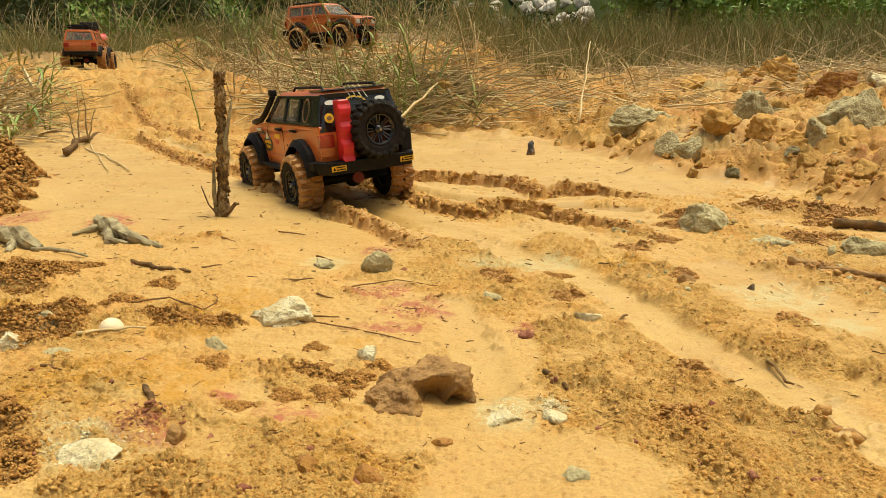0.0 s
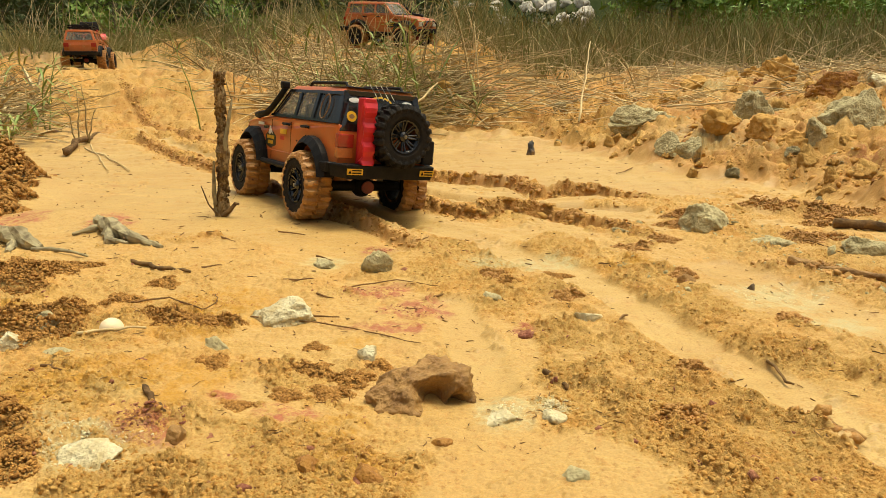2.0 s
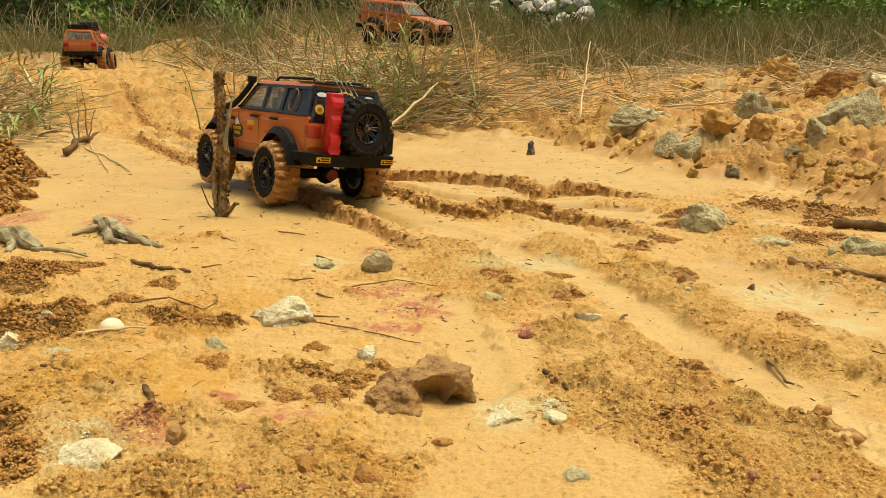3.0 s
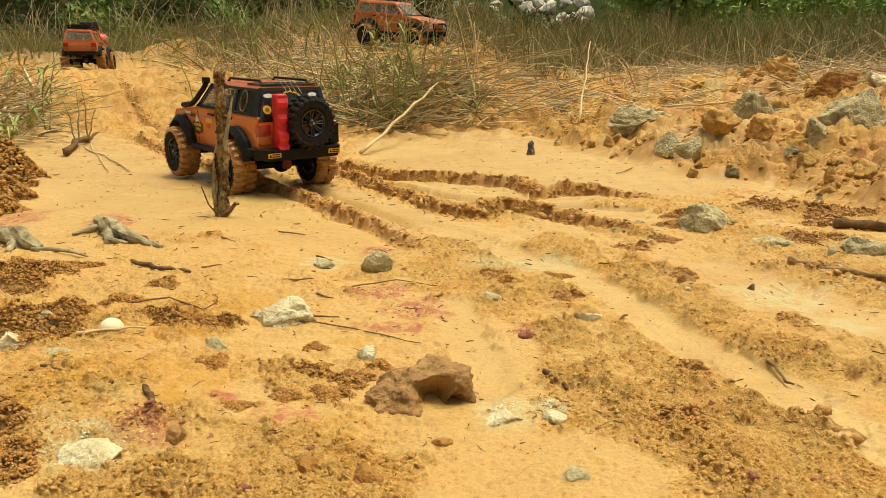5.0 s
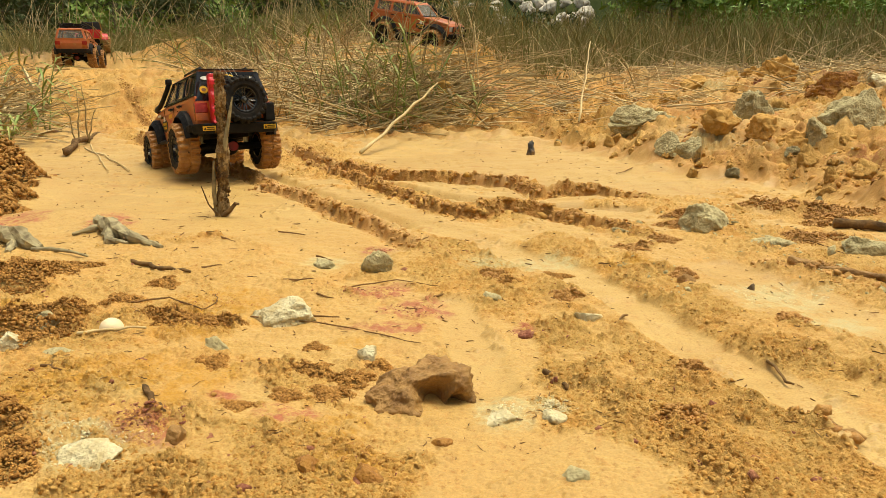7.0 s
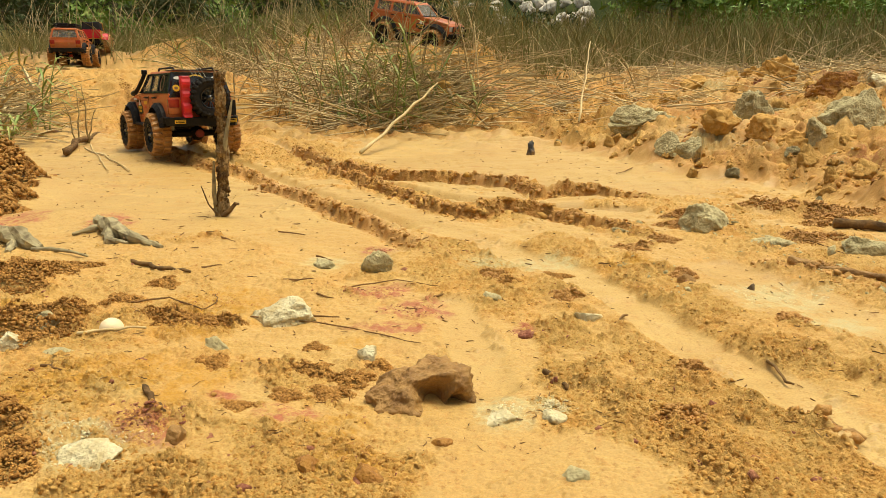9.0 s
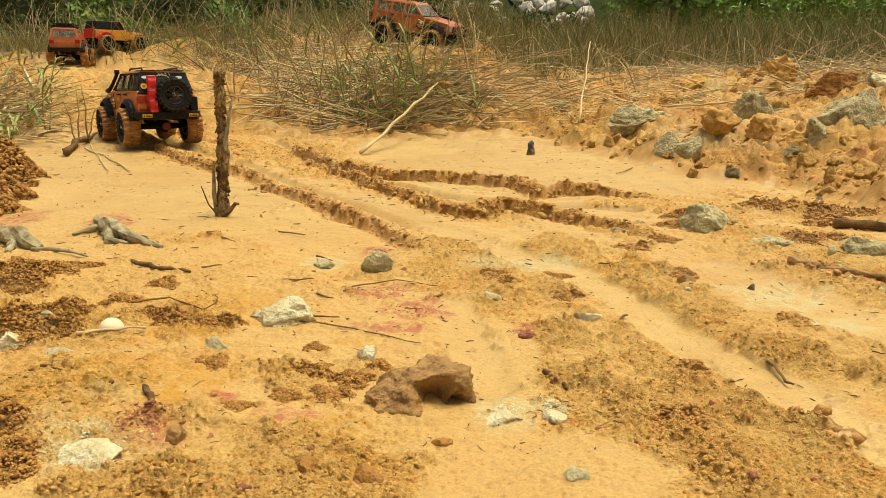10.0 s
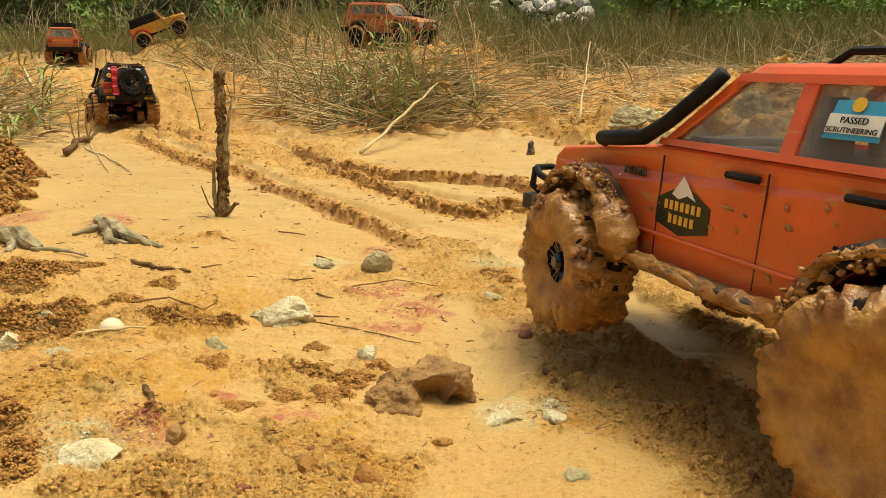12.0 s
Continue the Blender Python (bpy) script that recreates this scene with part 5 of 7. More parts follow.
for cx, cy, tall in ((-0.62, 3.05, 0.55), (-0.48, 3.1, 0.62), (-0.30, 2.95, 0.50), (-0.18, 3.1, 0.60), (-0.80, 3.3, 0.50), (-0.05, 3.2, 0.42), (-0.97, 3.5, 0.45), (-1.2, 4.2, 0.5)):
    reed((cx, cy), ((tall, 7, 80), (tall * 0.8, 14, -85), (tall * 0.6, 24, 100)), "bare brown cane stems standing in the dry mound", 0.09, False)
stems("tall_stalks", "thin pale stems standing before the woods", strip(260, -4.6, 0.1, 5.6, 8.0, 41), (0.4, 0.95), (1, 28), (0.0022, 0.004), M_STRAW, 41, 0.25, category="dry grass")
stems("tall_stalks", "thin dead stems over the grass field", strip(60, 0.2, 5.0, 4.2, 7.0, 42), (0.3, 0.6), (1, 45), (0.0016, 0.003), M_STRAW, 42, 0.3, category="dry grass")


def branch(name, a, b, r, mat, label, seed):
    bm = bmesh.new()
    rnd = random.Random(seed)
    n = 9
    a, b = Vector(a), Vector(b)
    pts = [a.lerp(b, i / (n - 1)) + Vector((rnd.uniform(-1, 1), rnd.uniform(-1, 1), rnd.uniform(-1, 1))) * r * 0.8 for i in range(n)]
    tube(bm, pts, [r * (1 - 0.5 * i / (n - 1)) for i in range(n)], 7, 0.15, seed)
    return tagged(part(name, bm, mat, smooth=True), label, "branch")


branch("branch", (*(-0.258, 2.206), 0.0), (-0.02, 2.85, 0.204), 0.0065, M_STRAW, "pale dry branch leaning on the mound", 1)
branch("branch", (-0.582, 2.75, 0.056), (-0.308, 2.9, 0.158), 0.004, M_STRAW, "thin dry branch on the mound's foot", 2)
branch("branch", (0.464, 2.4, 0.085), (0.59, 2.9, 0.356), 0.004, M_STRAW, "bent dry stalk standing on the bank", 3)
branch("branch", (0.49, 1.9, -0.005), (0.722, 1.85, -0.028), 0.003, M_WOOD_DARK, "dark twig at the foot of the bank", 4)
branch("branch", (0.758, 2.4, 0.132), (1.043, 2.4, 0.155), 0.004, M_STRAW, "dry stalk lying between boulders", 5)
stick("root", [(-1.209, 2.356), (-1.053, 2.164), (-0.848, 1.869)], 0.003, 0.002, M_STRAW, "dry pale root at the edge of the mud", 0.004, 61, "root")
stick("root", [(-1.222, 2.421), (-1.001, 2.036), (-0.906, 1.869)], 0.0025, 0.0015, M_STRAW, "dry pale root in the smooth mud", 0.004, 62, "root")
stick("root", [(-1.17, 2.164), (-1.271, 2.421), (-1.292, 2.564), (-1.312, 2.703)], 0.011, 0.007, M_WOOD_DARK, "dark gnarled root stump at the mud's edge", 0.012, 63, "root", 0.4, 8)


def build_post():
    """The short dead trunk that stands in the mud."""
    x, y = (-0.423, 1.303)
    root = tagged(new("dead_post"), "upright dead wooden post with peeling dark bark, stuck in the mud", "post")
    root.matrix_basis = pose(x, y, zat(x, y) - 0.01)
    top = (-0.404, 1.37, 0.268)
    h = top[2] + 0.01
    dx = top[0] - x
    bm = bmesh.new()
    rnd = random.Random(4)
    n = 22
    pts, radii = [], []
    for i in range(n):
        t = i / (n - 1)
        pts.append((dx * t + 0.0025 * math.sin(5 * t) + rnd.uniform(-1, 1) * 0.0012, rnd.uniform(-1, 1) * 0.002, h * t))
        radii.append(0.0102 - 0.0024 * t + 0.0018 * math.sin(17 * t) + rnd.uniform(-1, 1) * 0.0011)
    tube(bm, pts, radii, 16, 0.2, 8)
    part("trunk", bm, M_BARK, root)
    rng = np.random.RandomState(14)
    t, a = rng.uniform(0.02, 0.99, 420), rng.uniform(0, 2 * math.pi, 420)
    r = 0.0095 - 0.0022 * t
    spots = np.stack([dx * t + 0.0025 * np.sin(5 * t) + r * np.cos(a), r * np.sin(a), h * t], 1)
    flakes = bits_mesh("bark_crust", spots, rng.uniform(0.0012, 0.0036, 420), M_WOOD_DARK, 15, 0.0, 1.7)
    tagged(flakes, "dark flaking bark")
    flakes.parent = root
    bm = bmesh.new()
    tube(bm, [(dx * 0.45 + 0.006, -0.006, h * 0.42), (dx * 0.6 + 0.009, -0.008, h * 0.55), (dx * 0.8 + 0.015, -0.004, h * 0.72), (dx + 0.018, 0, h * 0.84)],
         [0.0035, 0.0035, 0.003, 0.001], 7, 0.25, 3)
    part("splinter", bm, M_WOOD_GREY, root, "split strip of pale wood")
    bm = bmesh.new()
    tube(bm, [(-0.008, -0.004, 0.015), (-0.009, -0.006, h * 0.2), (-0.005, -0.008, h * 0.42)], [0.0035, 0.004, 0.002], 7, 0.3, 5)
    part("bark_strip", bm, M_WOOD_GREY, root, "peeling grey bark")
    bm = bmesh.new()
    tube(bm, [(0.004, -0.01, 0.012), (0.018, -0.012, 0.022), (0.03, -0.008, 0.036), (0.036, -0.006, 0.034)], [0.005, 0.004, 0.004, 0.002], 7, 0.3, 6)
    part("side_twig", bm, M_WOOD_DARK, root)
    bm = bmesh.new()
    tube(bm, [(-0.002, -0.01, 0.01), (-0.02, -0.012, 0.035), (-0.032, -0.01, 0.07)], [0.002, 0.0018, 0.001], 6, 0.2, 7)
    part("side_twig", bm, M_WOOD_DARK, root)


build_post()


def build_tree(at, height, seed, mat, label, spread=1.0, leaf=0.10, density=1.0, name="tree", category="tree", low=0.25):
    """A tapered trunk with limbs, and a crown of many small leaves set in clumps along them."""
    rnd = random.Random(seed)
    rng = np.random.RandomState(seed)
    root = tagged(new(name), label, category)
    root.matrix_basis = pose(at[0], at[1], zat(*at) - 0.03)
    bm = bmesh.new()
    lean = Vector((rnd.uniform(-0.15, 0.15), rnd.uniform(-0.15, 0.15), 1))
    spine = [lean * height * t + Vector((rnd.uniform(-1, 1), rnd.uniform(-1, 1), 0)) * 0.02 * height for t in (0, 0.2, 0.4, 0.6, 0.8, 1.0)]
    tube(bm, spine, [height * 0.018 * (1 - 0.85 * i / 5) for i in range(6)], 8, 0.1, seed)
    tips = []
    for k in range(int(9 * density) + 4):
        t = rnd.uniform(low, 0.95)
        s = lean * height * t
        az = rnd.uniform(0, 2 * math.pi)
        ln = height * 0.42 * spread * (1.15 - 0.6 * t) * rnd.uniform(0.6, 1.2)
        e = s + Vector((math.cos(az) * ln, math.sin(az) * ln, ln * rnd.uniform(0.1, 0.7)))
        mid = s.lerp(e, 0.5) + Vector((0, 0, -0.05 * ln))
        tube(bm, [s, mid, e], [height * 0.007, height * 0.005, height * 0.002], 5, 0.1, k)
        tips += [e, s.lerp(e, 0.75), s.lerp(e, 0.5)]
    part("trunk", bm, M_TRUNK, root, smooth=True)
    n = int(70 * density)
    c = np.repeat(np.array([t[:] for t in tips]), n, 0)
    m = len(c)
    p = c + rng.normal(0, 1, (m, 3)) * np.array([1, 1, 0.7]) * height * 0.075 * spread
    d = rng.normal(0, 1, (m, 3))
    d /= np.linalg.norm(d, axis=1)[:, None]
    q = np.cross(d, rng.normal(0, 1, (m, 3)))
    q /= np.linalg.norm(q, axis=1)[:, None]
    s = leaf * rng.uniform(0.5, 1.2, (m, 1))
    w = np.cross(d, q)
    quad = np.stack([p - d * s, p + q * s * 0.38 + w * s * 0.1, p + d * s, p - q * s * 0.38 + w * s * 0.1], 1)
    crown = arrays("crown", quad.reshape(-1, 3), np.arange(m * 4).reshape(-1, 4), mat)
    crown.parent = root
    return root


# far hedge of shrubs and trees
rnd = random.Random(12)
for i in range(15):
    px = -9.5 + i * 1.55 + rnd.uniform(-0.5, 0.5)
    if 0.0 < px < 2.3:
        continue
    build_tree((px, rnd.uniform(10.2, 12.5)), rnd.uniform(1.6, 2.8), 200 + i, M_LEAF if px > 2.0 else M_LEAF_DARK, "green scrub tree behind the grass field", 1.2, 0.075, 1.3, low=0.05)
for i, (px, py) in enumerate(((-5.0, 8.3), (-4.0, 8.8), (-3.1, 8.6), (-2.3, 9.2), (-1.5, 9.5), (4.8, 9.6), (6.0, 9.6), (7.0, 9.9), (3.6, 10.0))):
    build_tree((px, py), rnd.uniform(0.9, 1.3), 240 + i, M_LEAF if px > 2 or i % 2 else M_LEAF_DARK, "low green bush at the edge of the field", 1.5, 0.05, 1.0, "bush", "bush", 0.02)
for i, px in enumerate((-0.3, 0.5, 1.3, 2.1, 2.9, 1.7)):
    build_tree((px, 11.5 + 0.5 * (i % 2)), rnd.uniform(0.6, 0.9), 260 + i, M_LEAF_DARK, "sparse dark scrub before the pale rocks", 1.2, 0.05, 0.3, "bush", "bush", 0.05)


def hill(r):
    """Height of the wooded rise at a distance from the middle."""
    return 0.1 + 6.5 * max(0.0, (r - 16) / 14) ** 0.8


for i in range(60):
    ang, r = radians(0.5 + 11.5 * rnd.random()), rnd.uniform(16.9, 18.6)
    s = rnd.uniform(0.10, 0.36)
    ob = rock_mesh("far_rock", M_ROCK_FAR, (s * 1.4, s, s * 0.8), 300 + i, 0.6, 6, 3)
    ob.matrix_basis = pose(r * math.sin(ang), r * math.cos(ang), hill(r) - 0.15 * s)
    tagged(ob, "pale grey rock on the distant slope", "rock", "distant rocks")


def build_backdrop():
    """Wooded rise that closes the distance all round."""
    rng = np.random.RandomState(7)
    k, lev = 120, 9
    a = np.linspace(0, 2 * math.pi, k, endpoint=False)
    vs = []
    for j in range(lev):
        t = j / (lev - 1)
        r = 16 + 14 * t + rng.normal(0, 0.35, k)
        vs.append(np.stack([np.sin(a) * r, np.cos(a) * r, 0.1 + 6.5 * t ** 0.8 + rng.normal(0, 0.22, k) * (0.3 + t)], 1))
    v = np.concatenate(vs)
    i = np.arange(lev * k).reshape(lev, k)
    n = np.roll(i, -1, 1)
    f = np.stack([i[:-1], n[:-1], n[1:], i[1:]], -1).reshape(-1, 4)
    tagged(arrays("backdrop", v, f, M_WOODS, True), "dark wooded slope in the distance", "woods", kind="structure")


build_backdrop()


# ---- radio-controlled cars: x to the right, y forwards, z up from the ground ----
R_WHEEL = 0.061
AXLES = (0.165, -0.145)


def tyre_bmesh(coat=0.0, seed=0):
    """One skin: a round tyre whose tread is raised in two staggered rows of lugs."""
    bm = bmesh.new()
    R, w, n = R_WHEEL, 0.024, 110
    prof = [(-0.80, 0.50, 0), (-1.0, 0.62, 0), (-1.0, 0.76, 0), (-1.0, 0.80, 1), (-1.04, 0.86, 1), (-0.92, 0.90, 2), (-0.55, 0.925, 2), (-0.12, 0.93, 2), (-0.06, 0.93, 0), (0.06, 0.93, 0),
            (0.12, 0.93, 2), (0.55, 0.925, 2), (0.92, 0.90, 2), (1.04, 0.86, 1), (1.0, 0.80, 1), (1.0, 0.76, 0), (1.0, 0.62, 0), (0.80, 0.50, 0)]
    rings = []
    if coat:
        prof = [p for p in prof if p[1] > 0.78]
    for x, r, lug in prof:
        ring = []
        for k in range(n):
            a = 2 * math.pi * k / n
            up = lug and (k + (2 if x > 0 else 0)) % 5 < (3 if abs(x) > 0.3 else 2)
            rr = R * (r + (0.09 if up and lug == 2 else 0))
            xx = w * (x * (1.07 if up and lug == 1 else 1.0))
            if coat:
                q = Vector((xx * 120 + seed, rr * math.cos(a) * 120, rr * math.sin(a) * 120))
                e = coat * (0.5 + 0.8 * noise.fractal(q, 0.8, 2.0, 4))
                rr, xx = rr + e, xx * (1 + 18 * e)
            ring.append(bm.verts.new((xx, rr * math.cos(a), rr * math.sin(a))))
        rings.append(ring)
    for u, v in zip(rings, rings[1:]):
        for k in range(n):
            bm.faces.new((u[k], v[k], v[(k + 1) % n], u[(k + 1) % n]))
    bmesh.ops.recalc_face_normals(bm, faces=bm.faces)
    return bm


def mud_coat_bmesh(seed, thick=0.005, face=False, full=False):
    """Uneven coat of mud round the tread, and over the outer face where asked."""
    bm = bmesh.new()
    R, w = R_WHEEL, 0.024
    prof = [(-1.10, 0.80), (-1.12, 0.90), (-1.0, 0.965), (-0.7, 0.995), (-0.35, 1.0), (0, 1.0), (0.35, 1.0), (0.7, 0.995), (1.0, 0.965), (1.12, 0.90), (1.10, 0.80)]
    if face:
        prof = [(-0.75, 0.30), (-0.86, 0.40), (-1.02, 0.50), (-1.16, 0.60), (-1.24, 0.70)] + [(x * 1.08, r * 1.03) for x, r in prof[1:]]
    if full:
        prof = [(-0.97, 0.004), (-0.97, 0.16)] + [(min(x, -0.95), r) for x, r in prof[:2]] + prof[2:]
    lathe(bm, [(x * w, r * R) for x, r in prof], 120)
    for v in bm.verts:
        p = v.co
        q = Vector((p.x * 170 + seed, p.y * 170, p.z * 170))
        s, t = noise.fractal(q, 0.8, 2.0, 5), noise.fractal(q * 0.35 + Vector((7, 3, seed)), 1.0, 2.0, 2)
        r = math.hypot(p.y, p.z)
        outer = max(0.0, min(1.0, (r / R - 0.62) / 0.25))
        lug = 0.5 * math.copysign(1, math.sin(math.atan2(p.z, p.y) * 22 + (1.5 if p.x > 0 else 0))) * outer
        k = 1 + (s * 1.1 + t * (1.0 if face else 0.4) + lug * (0.0 if face else 0.6)) * thick / r * (0.35 + 0.65 * outer)
        v.co = Vector((p.x * (1 + (0.10 * s + 0.08 * t) * (0.3 + 0.7 * outer)), p.y * k, p.z * k))
    return bm


def rim_bmesh():
    bm = bmesh.new()
    R, w = R_WHEEL * 0.53, 0.022
    lathe(bm, [(-w, R * 0.90), (-w * 1.05, R * 0.98), (-w * 0.95, R), (-w * 0.7, R * 0.86), (w, R * 0.86), (w, R)], 32)
    for k in range(8):  # paired spokes
        a = 2 * math.pi * k / 8
        for s in (-0.13, 0.13):
            u, v = Vector((0, math.cos(a + s * 1.6), math.sin(a + s * 1.6))), Vector((0, math.cos(a + s), math.sin(a + s)))
            tube(bm, [Vector((-w * 0.55, 0, 0)) + u * R * 0.22, Vector((-w * 0.85, 0, 0)) + v * R * 0.93], [0.0022, 0.0017], 5)
    lathe(bm, [(-w * 0.95, 0.0005), (-w * 0.95, R * 0.16), (-w * 0.8, R * 0.28), (-w * 0.3, R * 0.30), (-w * 0.3, 0.0005)], 16)
    for k in range(20):  # bead ring bolts
        a = 2 * math.pi * k / 20
        c = Vector((-w * 1.03, math.cos(a) * R * 0.94, math.sin(a) * R * 0.94))
        tube(bm, [c, c + Vector((-0.0012, 0, 0))], 0.0011, 5)
    bmesh.ops.recalc_face_normals(bm, faces=bm.faces)
    return bm


def wheel(name, parent, muddy, seed, mirror=False, caked=False):
    """A wheel whose outer face looks along -x, or +x where mirrored."""
    hub = new(name)
    hub.parent = parent
    turn = Matrix.Rotation(math.pi, 4, "Z") if mirror else Matrix.Identity(4)
    part("tyre", tyre_bmesh(), M_RUBBER, hub, smooth=False, at=turn)
    part("rim", rim_bmesh(), M_BLACK_GLOSS, hub, "black multi-spoke rim", at=turn)
    bm = bmesh.new()
    lathe(bm, [(-0.0245, 0.0005), (-0.0245, 0.0035), (-0.021, 0.0042)], 6)
    if caked:
        bm.free()
    else:
        part("wheel_nut", bm, M_STEEL, hub, at=turn)
    if muddy:
        part("mud_coat", mud_coat_bmesh(seed, 0.0062, True, seed in (7, 9)) if caked else tyre_bmesh(0.0022, seed), M_MUD_CAKE if caked else M_RUBBER_MUDDY, hub, "orange mud caked on the tread", caked, turn)
    if caked:
        bm = bmesh.new()
        lumps = random.Random(seed + 60)
        for k in range(420):
            a, x = lumps.uniform(0, 2 * math.pi), lumps.uniform(-1.2, 1.1)
            r = R_WHEEL * (lumps.uniform(0.98, 1.05) if abs(x) < 0.95 else lumps.uniform(0.72, 1.0))
            s = 0.0010 + 0.0048 * lumps.random() ** 2.2
            c = Vector((x * 0.024, r * math.cos(a), r * math.sin(a)))
            for v in bmesh.ops.create_icosphere(bm, subdivisions=2, radius=1.0)["verts"]:
                q = 1 + 0.7 * noise.fractal(v.co * 1.6 + Vector((k * 1.3, seed, 0)), 0.8, 2.0, 3)
                v.co = c + Vector((v.co.x * 0.7, v.co.y, v.co.z)) * s * q
        tagged(part("mud_crust", bm, M_MUD_CAKE, hub, "sticky lumps of mud", True, turn), kind="stuff")
    return hub


def arch(cy, cz, r, a0, a1, n=10):
    return [(cy + r * math.cos(radians(a0 + (a1 - a0) * i / n)), cz + r * math.sin(radians(a0 + (a1 - a0) * i / n))) for i in range(n + 1)]


def disc(bm, c, u, v, ru, rv, depth, n=20):
    """A thin round plate: centre c, axes u and v, thickness along u x v."""
    c, u, v = Vector(c), Vector(u).normalized(), Vector(v).normalized()
    w = u.cross(v)
    a = [bm.verts.new(c + u * ru * math.cos(2 * math.pi * k / n) + v * rv * math.sin(2 * math.pi * k / n)) for k in range(n)]
    b = [bm.verts.new(p.co + w * depth) for p in a]
    bm.faces.new(a[::-1])
    bm.faces.new(b)
    for k in range(n):
        bm.faces.new((a[k], a[(k + 1) % n], b[(k + 1) % n], b[k]))
    return bm


def plate(bm, pts, out, depth=0.0006):
    """A thin flat plate of any outline, thickness along out."""
    out = Vector(out).normalized() * depth
    a = [bm.verts.new(Vector(p)) for p in pts]
    b = [bm.verts.new(Vector(p) + out) for p in pts]
    fs = [bm.faces.new(a[::-1]), bm.faces.new(b)]
    n = len(a)
    for k in range(n):
        fs.append(bm.faces.new((a[k], a[(k + 1) % n], b[(k + 1) % n], b[k])))
    bmesh.ops.recalc_face_normals(bm, faces=fs)
    return bm


BELT_X, ROOF_X, BELT_Z, ROOF_Z = 0.0895, 0.0735, 0.180, 0.237
TAIL_Y, TAIL_TOP_Y, SCREEN_Y, SCREEN_TOP_Y = -0.242, -0.226, 0.082, 0.022


def side_point(y, t, s, out=0.0):
    """A point on the cabin's side: t from belt to roof, s = -1 left or 1 right."""
    return (s * (BELT_X + (ROOF_X - BELT_X) * t + out), y, BELT_Z + (ROOF_Z - BELT_Z) * t)


def build_suv(label, paint, cabin, glass, style):
    car = tagged(new("model_suv"), label, "toy car", "radio-controlled cars")
    # lower body: one side outline with the wheel arches cut in
    fy, ry = AXLES
    out = [(-0.244, 0.100), (-0.246, 0.150), (TAIL_Y, BELT_Z), (0.085, BELT_Z - 0.001), (0.160, 0.171), (0.228, 0.163), (0.242, 0.152), (0.243, 0.105), (0.238, 0.098)]
    out += arch(fy, 0.072, 0.066, 22, 165, 12) + [(0.092, 0.088), (-0.070, 0.088)] + arch(ry, 0.072, 0.066, 15, 158, 12) + [(-0.222, 0.098)]
    bm = prism(bmesh.new(), out, -0.092, 0.092)
    for v in bm.verts:  # sides fall in towards the belt and the nose
        if v.co.z > 0.15:
            v.co.x *= 0.978
        if v.co.y > 0.2:
            v.co.x *= 0.955
    es = [e for e in bm.edges if len(e.link_faces) == 2 and e.calc_face_angle(0) > 0.7 and all(v.co.z > 0.13 or abs(v.co.y) > 0.235 for v in e.verts)]
    bmesh.ops.bevel(bm, geom=es, offset=0.005, segments=3, affect="EDGES", profile=0.6)
    part("body", bm, paint, car)
    # roof
    bm = bmesh.new()
    rx, z0 = ROOF_X, ROOF_Z
    hexa(bm, [(-rx, TAIL_TOP_Y, z0 - 0.005), (rx, TAIL_TOP_Y, z0 - 0.005), (rx, SCREEN_TOP_Y, z0 - 0.005), (-rx, SCREEN_TOP_Y, z0 - 0.005)],
         [(-rx + 0.008, TAIL_TOP_Y + 0.008, z0 + 0.006), (rx - 0.008, TAIL_TOP_Y + 0.008, z0 + 0.006), (rx - 0.008, SCREEN_TOP_Y - 0.012, z0 + 0.006),
          (-rx + 0.008, SCREEN_TOP_Y - 0.012, z0 + 0.006)], 0.003)
    part("roof", bm, paint, car)
    bm = bmesh.new()
    for k in range(5):  # pressed roof ribs
        xx = -0.044 + 0.022 * k
        box(bm, xx - 0.0035, xx + 0.0035, -0.19, -0.01, z0 + 0.0055, z0 + 0.0072, 0.0006, 1)
    part("roof_ribs", bm, paint, car)
    if style["rear_roof"]:
        bm = bmesh.new()
        box(bm, -rx + 0.006, rx - 0.006, TAIL_TOP_Y + 0.003, -0.155, z0 + 0.0062, z0 + 0.0085, 0.001)
        part("roof_panel", bm, cabin, car, "black rear roof panel")
    # pillars on both sides, window by window
    cuts = ((-0.232, -0.214), (-0.128, -0.116), (-0.046, -0.034))  # rear, middle and front pillars
    for s in (-1, 1):
        for y0, y1 in cuts:
            sh = 0.012 if y0 < -0.2 else 0.0
            bm = bmesh.new()
            hexa(bm, [side_point(y0 - sh * 0.7, 0, s), side_point(y1 - sh * 0.3, 0, s), side_point(y1 - sh * 0.3, 0, s, -0.008), side_point(y0 - sh * 0.7, 0, s, -0.008)],
                 [side_point(y0 + sh * 0.5, 0.97, s), side_point(y1, 0.97, s), side_point(y1, 0.97, s, -0.008), side_point(y0 + sh * 0.5, 0.97, s, -0.008)], 0.001, 1)
            bmesh.ops.recalc_face_normals(bm, faces=bm.faces)
            part("pillar", bm, cabin, car)
        bm = bmesh.new()
        hexa(bm, [side_point(SCREEN_Y - 0.012, 0, s), side_point(SCREEN_Y, 0, s), side_point(SCREEN_Y, 0, s, -0.008), side_point(SCREEN_Y - 0.012, 0, s, -0.008)],
             [side_point(SCREEN_TOP_Y - 0.014, 0.97, s), side_point(SCREEN_TOP_Y, 0.97, s), side_point(SCREEN_TOP_Y, 0.97, s, -0.008), side_point(SCREEN_TOP_Y - 0.014, 0.97, s, -0.008)],
             0.001, 1)
        bmesh.ops.recalc_face_normals(bm, faces=bm.faces)
        part("pillar", bm, cabin, car)
